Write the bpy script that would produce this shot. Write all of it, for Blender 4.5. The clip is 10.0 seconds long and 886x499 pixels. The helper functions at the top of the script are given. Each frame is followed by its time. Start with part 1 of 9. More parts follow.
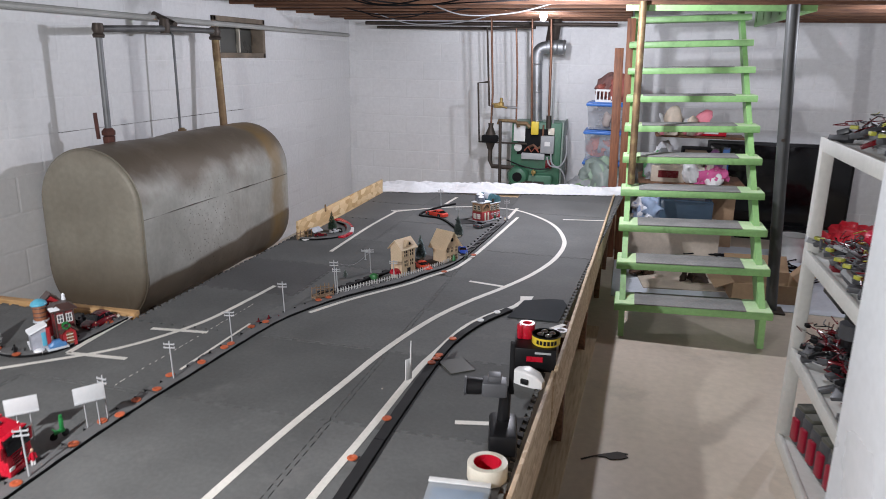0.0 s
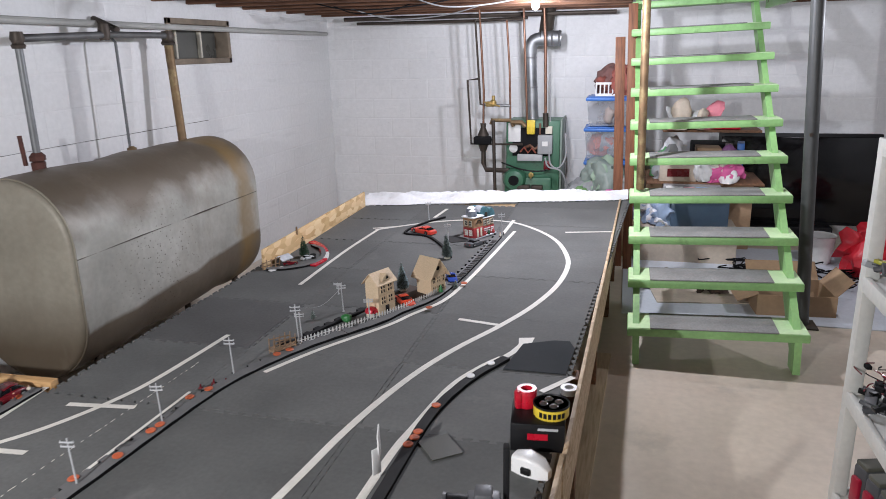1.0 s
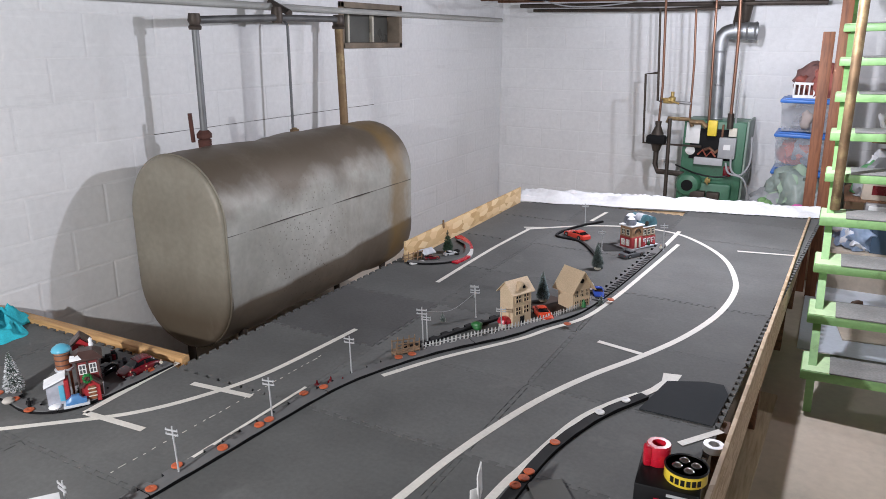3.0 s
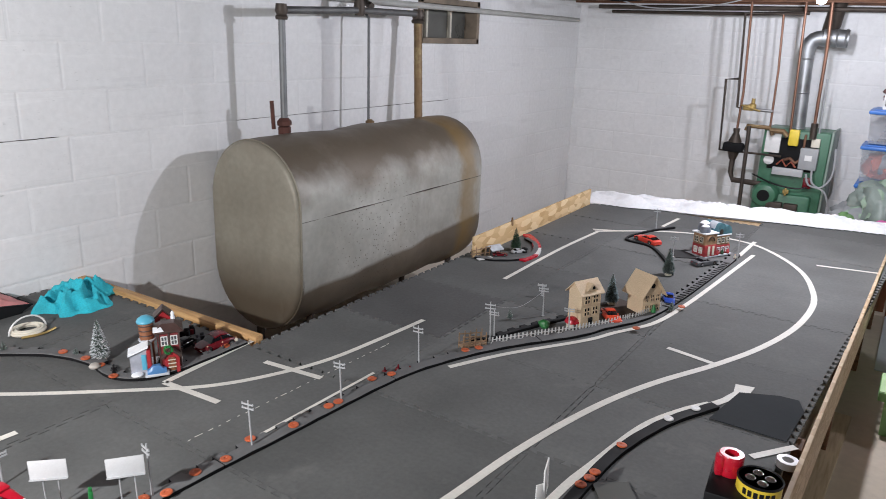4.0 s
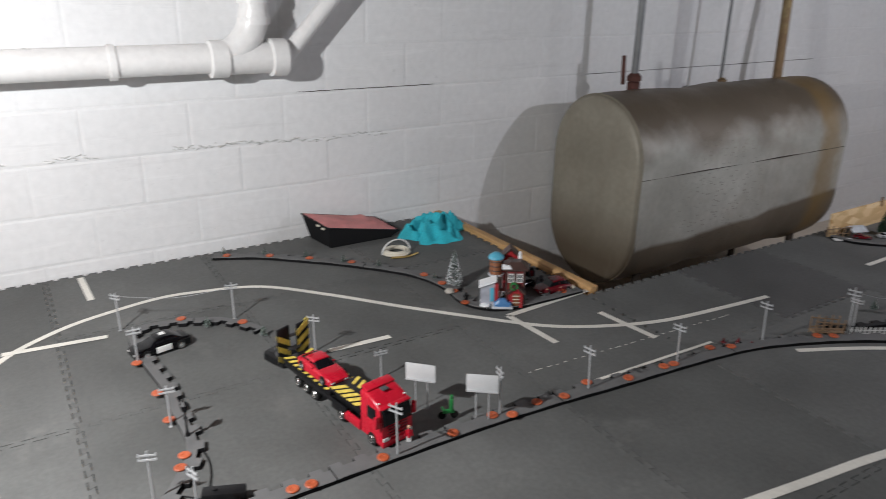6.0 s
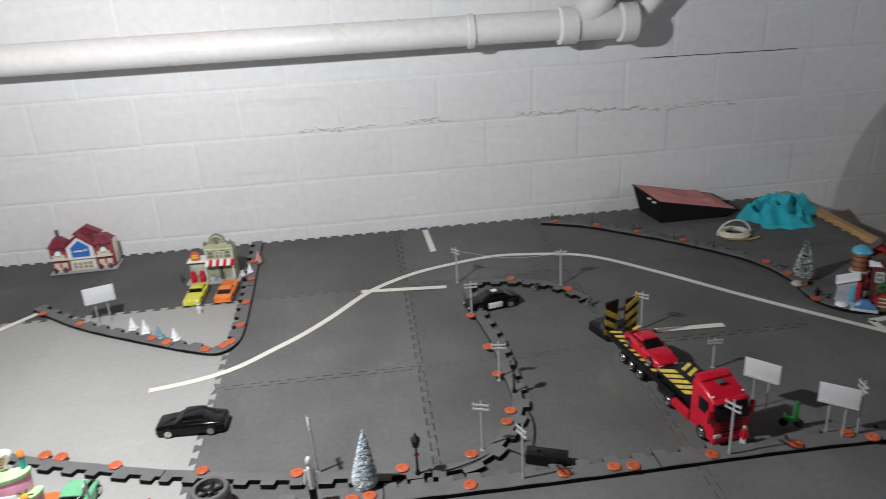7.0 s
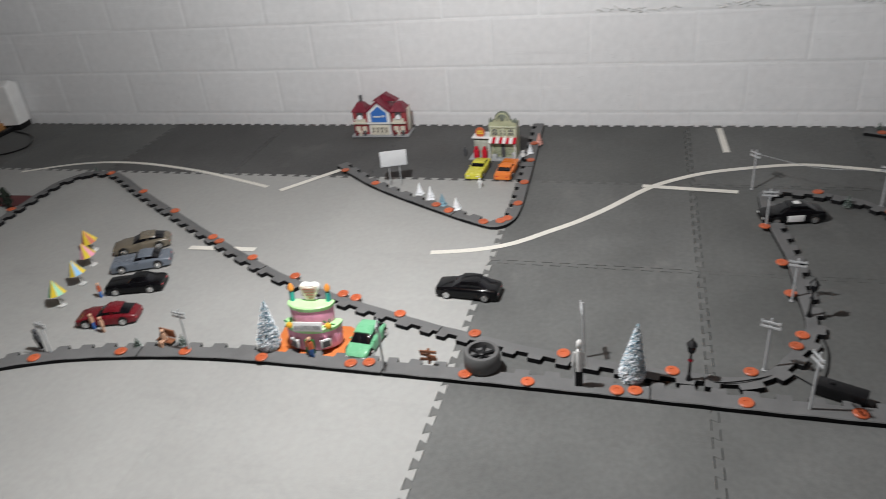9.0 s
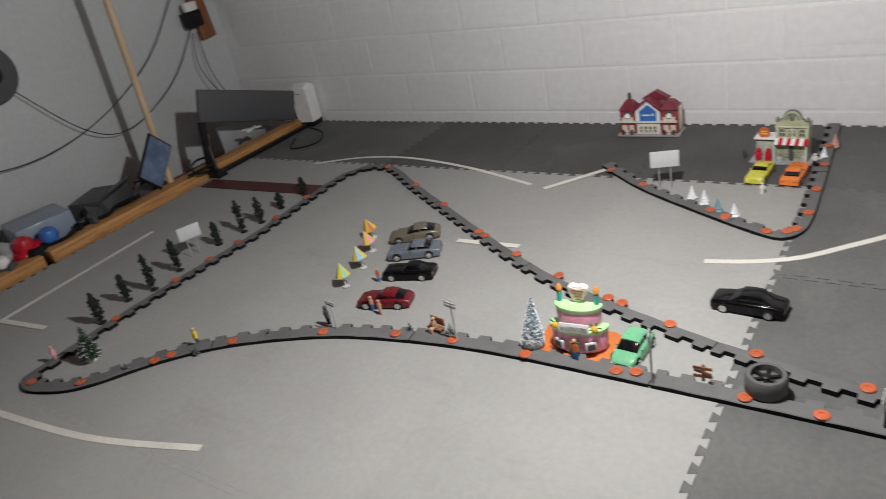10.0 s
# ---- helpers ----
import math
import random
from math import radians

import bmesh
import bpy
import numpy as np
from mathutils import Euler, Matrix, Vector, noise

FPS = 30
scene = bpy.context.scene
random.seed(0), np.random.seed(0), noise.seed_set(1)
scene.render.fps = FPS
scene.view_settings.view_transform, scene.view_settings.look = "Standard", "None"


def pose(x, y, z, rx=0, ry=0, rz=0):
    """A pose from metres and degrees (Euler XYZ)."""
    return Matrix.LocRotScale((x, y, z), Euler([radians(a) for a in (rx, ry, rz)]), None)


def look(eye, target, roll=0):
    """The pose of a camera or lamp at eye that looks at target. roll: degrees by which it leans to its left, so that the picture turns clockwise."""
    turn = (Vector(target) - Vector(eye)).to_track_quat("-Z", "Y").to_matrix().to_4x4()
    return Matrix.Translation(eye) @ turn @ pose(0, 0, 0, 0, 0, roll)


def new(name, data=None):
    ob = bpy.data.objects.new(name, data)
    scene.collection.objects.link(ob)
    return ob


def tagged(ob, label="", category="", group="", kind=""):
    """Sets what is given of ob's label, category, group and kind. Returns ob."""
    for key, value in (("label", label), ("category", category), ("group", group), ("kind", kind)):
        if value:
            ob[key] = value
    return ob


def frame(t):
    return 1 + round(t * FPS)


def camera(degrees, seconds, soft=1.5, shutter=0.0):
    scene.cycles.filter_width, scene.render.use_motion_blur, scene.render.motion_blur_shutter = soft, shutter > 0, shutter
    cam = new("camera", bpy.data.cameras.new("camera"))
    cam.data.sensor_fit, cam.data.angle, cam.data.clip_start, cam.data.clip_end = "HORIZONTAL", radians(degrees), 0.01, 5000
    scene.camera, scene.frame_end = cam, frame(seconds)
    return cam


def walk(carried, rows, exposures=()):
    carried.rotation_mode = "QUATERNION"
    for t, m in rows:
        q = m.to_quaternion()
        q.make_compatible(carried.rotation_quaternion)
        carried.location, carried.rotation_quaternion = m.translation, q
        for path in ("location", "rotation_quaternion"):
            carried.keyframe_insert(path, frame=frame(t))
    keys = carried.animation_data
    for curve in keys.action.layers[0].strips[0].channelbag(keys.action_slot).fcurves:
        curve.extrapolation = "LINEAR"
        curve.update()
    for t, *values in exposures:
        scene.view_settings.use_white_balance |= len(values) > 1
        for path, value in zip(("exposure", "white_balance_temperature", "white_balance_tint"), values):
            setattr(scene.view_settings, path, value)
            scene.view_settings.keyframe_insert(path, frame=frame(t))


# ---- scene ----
# Metres; x east, y north (to the boiler wall), z up; the concrete floor is z = 0.
cam = camera(63.5, 10.0, soft=0.8, shutter=0.3)
PATH = [
    (0, (-0.393, 0.231, 1.773), (-0.87, 2.101, 1.249), 1.1),
    (0.5, (-0.403, 0.583, 1.778), (-0.93, 2.437, 1.244), -2.2),
    (1, (-0.454, 0.824, 1.79), (-0.936, 2.689, 1.252), -1.1),
    (1.5, (-0.408, 1.028, 1.816), (-0.896, 2.888, 1.267), 0.3),
    (2, (-0.405, 1.112, 1.813), (-1.134, 2.887, 1.249), 0.7),
    (3.5, (-0.452, 1.061, 1.806), (-1.404, 2.725, 1.235), 1.0),
    (4, (-0.466, 1.042, 1.797), (-1.513, 2.645, 1.218), 2.2),
    (4.5, (-0.46, 1.02, 1.79), (-1.602, 2.55, 1.194), 1.7),
    (5, (-0.493, 0.983, 1.781), (-1.841, 2.322, 1.158), 1.3),
    (5.2, (-0.497, 0.965, 1.785), (-1.886, 2.257, 1.15), 1.6),
    (6.5, (-0.589, 0.869, 1.787), (-2.332, 1.493, 1.03), -0.8),
    (7, (-0.616, 0.835, 1.782), (-2.448, 1.022, 1.003), -3.1),
    (7.5, (-0.621, 0.816, 1.771), (-2.458, 0.835, 0.979), -4.3),
    (8, (-0.621, 0.805, 1.771), (-2.446, 0.723, 0.956), -4.3),
    (8.5, (-0.622, 0.779, 1.757), (-2.389, 0.557, 0.846), -4.0),
    (9, (-0.641, 0.752, 1.746), (-2.299, 0.237, 0.752), -5.9),
    (9.5, (-0.638, 0.708, 1.743), (-2.175, -0.123, 0.77), -9.7),
    (10, (-0.635, 0.668, 1.749), (-2.03, -0.443, 0.845), -12.4),
]
EXPOSURES = [  # seconds, stops, kelvin, tint
    (0, 0.16, 6350, 13), (0.5, 0.33, 6350, 13), (2, 0.39, 6350, 13), (4, 0.33, 6400, 12), (4.5, 0.26, 6500, 10), (5.2, 0.0, 6750, 10),
    (6.5, -0.68, 6350, 11), (7, -1.03, 6400, 10), (7.5, -1.12, 6450, 10), (8.5, -1.18, 6450, 10), (9.5, -1.2, 6600, 10), (10, -1.28, 6650, 10)]
walk(cam, [(t, look(eye, target, roll)) for t, eye, target, roll in PATH], EXPOSURES)

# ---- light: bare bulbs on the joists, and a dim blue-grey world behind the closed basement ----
world = bpy.data.worlds.new("world")
scene.world = world
world.use_nodes = True
world.node_tree.nodes["Background"].inputs[0].default_value = (0.5, 0.55, 0.6, 1)
world.node_tree.nodes["Background"].inputs[1].default_value = 0.1
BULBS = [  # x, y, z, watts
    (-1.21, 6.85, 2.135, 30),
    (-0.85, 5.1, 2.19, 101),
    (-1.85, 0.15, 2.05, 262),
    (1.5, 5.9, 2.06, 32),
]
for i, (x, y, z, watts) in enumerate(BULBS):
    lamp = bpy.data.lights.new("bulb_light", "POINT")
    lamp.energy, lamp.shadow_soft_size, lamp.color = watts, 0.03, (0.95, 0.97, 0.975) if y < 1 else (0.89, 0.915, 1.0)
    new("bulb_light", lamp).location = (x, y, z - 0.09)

# ---- materials ----
def node_mat(name):
    m = bpy.data.materials.new(name)
    m.use_nodes = True
    nt = m.node_tree
    return m, nt, nt.nodes["Principled BSDF"]


def noise_node(nt, scale, detail=4.0, rough=0.55, coords="Object", stretch=None):
    if coords == "World":
        tc, coords = nt.nodes.new("ShaderNodeNewGeometry"), "Position"
    else:
        tc = nt.nodes.new("ShaderNodeTexCoord")
    n = nt.nodes.new("ShaderNodeTexNoise")
    n.inputs["Scale"].default_value, n.inputs["Detail"].default_value, n.inputs["Roughness"].default_value = scale, detail, rough
    if stretch:
        mp = nt.nodes.new("ShaderNodeMapping")
        mp.inputs["Scale"].default_value = stretch
        nt.links.new(tc.outputs[coords], mp.inputs[0])
        nt.links.new(mp.outputs[0], n.inputs["Vector"])
    else:
        nt.links.new(tc.outputs[coords], n.inputs["Vector"])
    return n


def ramp(nt, src, stops):
    r = nt.nodes.new("ShaderNodeValToRGB")
    while len(r.color_ramp.elements) < len(stops):
        r.color_ramp.elements.new(0.5)
    for e, (p, c) in zip(r.color_ramp.elements, stops):
        e.position, e.color = p, (c[0], c[1], c[2], 1) if not isinstance(c, (int, float)) else (c, c, c, 1)
    nt.links.new(src, r.inputs[0])
    return r


def mix(nt, fac, a, b, mode="MIX"):
    n = nt.nodes.new("ShaderNodeMix")
    n.data_type, n.blend_type = "RGBA", mode
    for sock, v in ((n.inputs[0], fac), (n.inputs[6], a), (n.inputs[7], b)):
        if hasattr(v, "is_linked"):
            nt.links.new(v, sock)
        elif isinstance(v, (int, float)):
            sock.default_value = v
        else:
            sock.default_value = (v[0], v[1], v[2], 1)
    return n.outputs[2]


def shade(c, k):
    return tuple(min(1, v * k) for v in c)


def surface(name, colour, rough=0.5, metal=0.0, big=1.5, small=40, vary=0.12, grain=0.06, bump=0.1, bump_scale=120, stretch=None,
            stain=None, stain_at=(0.6, 0.72), stain_scale=3, jitter=0.0, spec=0.5, rough_vary=0.12, coords="Object", streak=None, pits=None):
    """A painted, moulded or raw surface: broad tone drift, fine grain, relief, uneven gloss, and stains where given."""
    m, nt, b = node_mat(name)
    n1, n2 = noise_node(nt, big, 5, stretch=stretch, coords=coords), noise_node(nt, small, 3, stretch=stretch, coords=coords)
    c = ramp(nt, n1.outputs["Fac"], [(0.3, shade(colour, 1 - vary)), (0.7, shade(colour, 1 + vary))]).outputs[0]
    c = mix(nt, 1.0, c, ramp(nt, n2.outputs["Fac"], [(0.3, 1 - grain), (0.7, 1 + grain * 0.5)]).outputs[0], "MULTIPLY")
    if stain:
        ns = noise_node(nt, stain_scale, 7, 0.65, coords=coords)
        c = mix(nt, ramp(nt, ns.outputs["Fac"], [(stain_at[0], 0.0), (stain_at[1], 0.8)]).outputs[0], c, stain)
    if streak:                       # drawn-out scuffs along one direction
        nk = noise_node(nt, 1.0, 6, 0.7, coords=coords, stretch=streak)
        c = mix(nt, ramp(nt, nk.outputs["Fac"], [(0.6, 0.0), (0.7, 0.3)]).outputs[0], c, shade(colour, 0.72))
        nk = noise_node(nt, 1.7, 6, 0.7, coords=coords, stretch=streak)
        c = mix(nt, ramp(nt, nk.outputs["Fac"], [(0.58, 0.0), (0.72, 0.25)]).outputs[0], c, shade(colour, 1.25))
    if pits:                         # small chips and pinholes showing darker
        npt = noise_node(nt, 1.0, 5, 0.75, coords=coords, stretch=pits)
        where = ramp(nt, noise_node(nt, 1.3, 3, coords=coords).outputs["Fac"], [(0.42, 0.0), (0.6, 1.0)]).outputs[0]
        c = mix(nt, mix(nt, 1.0, ramp(nt, npt.outputs["Fac"], [(0.63, 0.0), (0.72, 0.55)]).outputs[0], where, "MULTIPLY"), c, shade(colour, 0.5))
    if jitter:
        oi = nt.nodes.new("ShaderNodeObjectInfo")
        c = mix(nt, 1.0, c, ramp(nt, oi.outputs["Random"], [(0, 1 - jitter), (1, 1.0)]).outputs[0], "MULTIPLY")
    nt.links.new(c, b.inputs["Base Color"])
    rr = ramp(nt, n1.outputs["Fac"], [(0.3, max(0, rough - rough_vary)), (0.7, min(1, rough + rough_vary))])
    nt.links.new(rr.outputs[0], b.inputs["Roughness"])
    b.inputs["Metallic"].default_value = metal
    b.inputs["Specular IOR Level"].default_value = spec
    if bump:
        nb = noise_node(nt, bump_scale, 4, 0.6, stretch=stretch, coords=coords)
        bp = nt.nodes.new("ShaderNodeBump")
        bp.inputs["Strength"].default_value, bp.inputs["Distance"].default_value = bump, 0.002
        nt.links.new(nb.outputs["Fac"], bp.inputs["Height"])
        nt.links.new(bp.outputs[0], b.inputs["Normal"])
    return m


def paint(name, colour, rough=0.35, **kw):
    args = dict(vary=0.06, grain=0.04, big=20, small=200, bump=0.03, bump_scale=300)
    args.update(kw)
    return surface(name, colour, rough, **args)


def glowing(name, colour, strength):
    m, nt, b = node_mat(name)
    b.inputs["Base Color"].default_value = (*colour, 1)
    b.inputs["Emission Color"].default_value = (*colour, 1)
    b.inputs["Emission Strength"].default_value = strength
    return m


def clear_plastic(name, colour, alpha=0.5, rough=0.25):
    m, nt, b = node_mat(name)
    n = noise_node(nt, 9, 4)
    nt.links.new(ramp(nt, n.outputs["Fac"], [(0.3, shade(colour, 0.85)), (0.7, colour)]).outputs[0], b.inputs["Base Color"])
    b.inputs["Roughness"].default_value, b.inputs["Alpha"].default_value = rough, alpha
    return m


def wood(name, colour, dark, rough=0.6, along=(1, 14, 14)):
    m, nt, b = node_mat(name)
    n1 = noise_node(nt, 6, 6, 0.6, stretch=along)
    n2 = noise_node(nt, 2.2, 4)
    c = ramp(nt, n1.outputs["Fac"], [(0.3, dark), (0.55, colour), (0.75, shade(colour, 1.15))]).outputs[0]
    c = mix(nt, 1.0, c, ramp(nt, n2.outputs["Fac"], [(0.3, 0.8), (0.7, 1.1)]).outputs[0], "MULTIPLY")
    nt.links.new(c, b.inputs["Base Color"])
    b.inputs["Roughness"].default_value = rough
    bp = nt.nodes.new("ShaderNodeBump")
    bp.inputs["Strength"].default_value, bp.inputs["Distance"].default_value = 0.25, 0.002
    nt.links.new(n1.outputs["Fac"], bp.inputs["Height"])
    nt.links.new(bp.outputs[0], b.inputs["Normal"])
    return m


M = {}
M["block"] = surface("painted_block", (0.75, 0.75, 0.755), 0.72, spec=0.3, coords="World", streak=(3, 1.1, 14), pits=(34, 34, 75), big=0.9, small=30, vary=0.05, grain=0.05, bump=0.4, bump_scale=38, jitter=0.025,
                     stain=(0.6, 0.6, 0.59), stain_at=(0.62, 0.8), stain_scale=2.2)
M["joint"] = surface("painted_mortar", (0.74, 0.74, 0.745), 0.65, coords="World", bump=0.5, bump_scale=90)
M["plaster"] = surface("grey_white_wall", (0.52, 0.53, 0.54), 0.7, big=0.7, vary=0.1, bump=0.2, stain=(0.4, 0.4, 0.39), stain_at=(0.62, 0.8))
M["concrete"] = surface("painted_concrete", (0.6, 0.52, 0.425), 0.42, big=0.8, small=22, vary=0.12, grain=0.08, bump=0.12, bump_scale=45,
                        stain=(0.3, 0.27, 0.235), stain_at=(0.6, 0.78), stain_scale=1.7)
M["joist"] = wood("old_joist", (0.16, 0.075, 0.04), (0.07, 0.03, 0.018), 0.8)
M["foam_dark"] = surface("dark_foam", (0.142, 0.145, 0.142), 0.78, spec=0.16, coords="World", streak=(2.2, 7, 1), big=3.0, small=70, vary=0.19, grain=0.1, bump=0.35, bump_scale=420, jitter=0.22,
                         stain=(0.22, 0.216, 0.21), stain_at=(0.6, 0.8), stain_scale=4)
M["foam_light"] = surface("light_foam", (0.35, 0.352, 0.342), 0.68, spec=0.3, coords="World", streak=(6, 2, 1), big=2.2, small=60, vary=0.06, grain=0.05, bump=0.3, bump_scale=420, jitter=0.05,
                          stain=(0.35, 0.347, 0.335), stain_at=(0.58, 0.78), stain_scale=3.5)
M["foam_darker"] = surface("darker_foam", (0.1, 0.1, 0.1), 0.78, spec=0.16, coords="World", streak=(2.2, 7, 1), big=3.0, small=70, vary=0.19, grain=0.1, bump=0.35, bump_scale=420,
                           stain=(0.14, 0.138, 0.134), stain_at=(0.6, 0.8), stain_scale=4)
M["foam_strip"] = surface("grey_foam_strip", (0.135, 0.136, 0.137), 0.7, spec=0.3, big=8, vary=0.15, bump=0.3, bump_scale=420)
# near-black colour for the upright faces of the strips
M["strip_edge"] = surface("dark_strip_side", (0.012, 0.012, 0.013), 0.9, spec=0.08, big=8, vary=0.15, bump=0.3, bump_scale=420)
M["black_strip"] = surface("black_rubber_strip", (0.022, 0.022, 0.023), 0.75, spec=0.2, big=8, vary=0.2, bump=0.2)
M["tape"] = surface("masking_tape", (0.72, 0.70, 0.64), 0.6, big=6, small=90, vary=0.08, grain=0.08, bump=0.25, bump_scale=200)
M["orange"] = paint("orange_plastic", (0.55, 0.12, 0.045), 0.45, jitter=0.25)
M["iron"] = surface("galvanised_pipe", (0.33, 0.335, 0.34), 0.5, 0.75, big=8, vary=0.2, bump=0.15)
M["rust"] = surface("rusty_pipe", (0.2, 0.13, 0.07), 0.6, 0.55, big=9, vary=0.35, bump=0.3, stain=(0.33, 0.26, 0.13), stain_at=(0.5, 0.65), stain_scale=12)
M["dark_iron"] = surface("dark_iron", (0.075, 0.06, 0.05), 0.55, 0.6, big=14, vary=0.3, bump=0.25)
M["copper"] = surface("dull_copper", (0.2, 0.105, 0.07), 0.5, 0.7, big=10, vary=0.25, bump=0.08)
M["brass"] = surface("brass", (0.5, 0.36, 0.14), 0.4, 0.85, big=20, vary=0.2)
M["steel"] = surface("flue_steel", (0.34, 0.35, 0.36), 0.5, 0.85, big=9, vary=0.25, bump=0.05)
M["boiler"] = surface("green_enamel", (0.05, 0.155, 0.09), 0.4, big=5, vary=0.15, bump=0.08, stain=(0.03, 0.05, 0.04), stain_at=(0.62, 0.75), stain_scale=9)
M["black"] = paint("black_plastic", (0.009, 0.009, 0.01), 0.4, spec=0.25)
M["dull_black"] = surface("matt_black", (0.008, 0.008, 0.009), 0.8, bump=0.2, spec=0.2)
M["white"] = paint("white_plastic", (0.74, 0.74, 0.73), 0.4)
M["grey"] = paint("grey_plastic", (0.32, 0.33, 0.34), 0.45)
M["dark_grey"] = paint("dark_grey_plastic", (0.07, 0.072, 0.078), 0.5)
M["red"] = paint("red_plastic", (0.5, 0.01, 0.028), 0.28)
M["dark_red"] = paint("dark_red_paint", (0.14, 0.009, 0.015), 0.25)
M["blue"] = paint("blue_plastic", (0.04, 0.16, 0.5), 0.4)
M["yellow"] = paint("yellow_plastic", (0.75, 0.56, 0.05), 0.4)
M["green_paint"] = surface("green_stair_paint", (0.28, 0.52, 0.2), 0.45, big=5, small=40, vary=0.12, grain=0.08, bump=0.15,
                           stain=(0.13, 0.22, 0.08), stain_at=(0.62, 0.75), stain_scale=7)
M["pale_green"] = surface("pale_green_paint", (0.58, 0.78, 0.45), 0.5, big=5, vary=0.1, bump=0.15, stain=(0.3, 0.42, 0.22), stain_at=(0.62, 0.8), stain_scale=8)
M["tread_pad"] = surface("grey_tread_mat", (0.25, 0.25, 0.24), 0.85, big=6, small=90, vary=0.2, grain=0.2, bump=0.6, bump_scale=260)
M["ply"] = wood("plywood", (0.55, 0.39, 0.23), (0.38, 0.25, 0.13), 0.65, along=(10, 1, 10))
M["orange_pine"] = wood("orange_pine_board", (0.5, 0.25, 0.085), (0.3, 0.13, 0.04), 0.6, along=(1, 14, 14))
M["board_grey"] = paint("grey_white_card", (0.55, 0.56, 0.57), 0.5)
M["pine"] = wood("pine_board", (0.56, 0.34, 0.15), (0.36, 0.19, 0.07), 0.6, along=(1, 14, 14))
M["brown_board"] = wood("brown_board", (0.26, 0.10, 0.045), (0.13, 0.045, 0.02), 0.6, along=(12, 12, 1))
M["under"] = wood("stained_frame", (0.21, 0.105, 0.055), (0.1, 0.05, 0.025), 0.7, along=(10, 1, 10))
M["sheet"] = surface("white_sheet", (0.82, 0.83, 0.85), 0.55, big=7, vary=0.04, bump=0.25, bump_scale=40)
M["cardboard"] = surface("cardboard", (0.42, 0.28, 0.17), 0.8, big=5, vary=0.1, bump=0.15)
M["pale_card"] = surface("pale_cardboard", (0.55, 0.47, 0.38), 0.8, big=5, vary=0.12, bump=0.15)
M["cream"] = paint("cream_paint", (0.66, 0.62, 0.52), 0.5)
M["pvc"] = surface("white_pvc", (0.78, 0.77, 0.76), 0.35, big=3, vary=0.04, bump=0.05)
M["ivory"] = surface("shelf_plastic", (0.62, 0.62, 0.58), 0.5, big=4, vary=0.06, bump=0.1)
M["model_wood"] = wood("laser_cut_wood", (0.72, 0.56, 0.38), (0.6, 0.45, 0.29), 0.7, along=(20, 20, 120))
M["glass"] = paint("tinted_glass", (0.006, 0.006, 0.008), 0.06, spec=0.35)
M["chrome"] = surface("chrome", (0.7, 0.7, 0.7), 0.15, 0.95, vary=0.05, bump=0)
M["tyre"] = surface("rubber", (0.01, 0.01, 0.01), 0.85, bump=0.2, spec=0.2)
M["snow"] = surface("model_snow", (0.85, 0.87, 0.9), 0.8, bump=0.5, bump_scale=400)
M["old_snow"] = surface("dull_model_snow", (0.5, 0.53, 0.57), 0.8, big=30, vary=0.2, bump=0.4, bump_scale=400)
M["trestle"] = surface("trestle_brown", (0.27, 0.18, 0.11), 0.7, big=40, vary=0.25)
M["silver"] = paint("silver_paint", (0.42, 0.43, 0.44), 0.45)


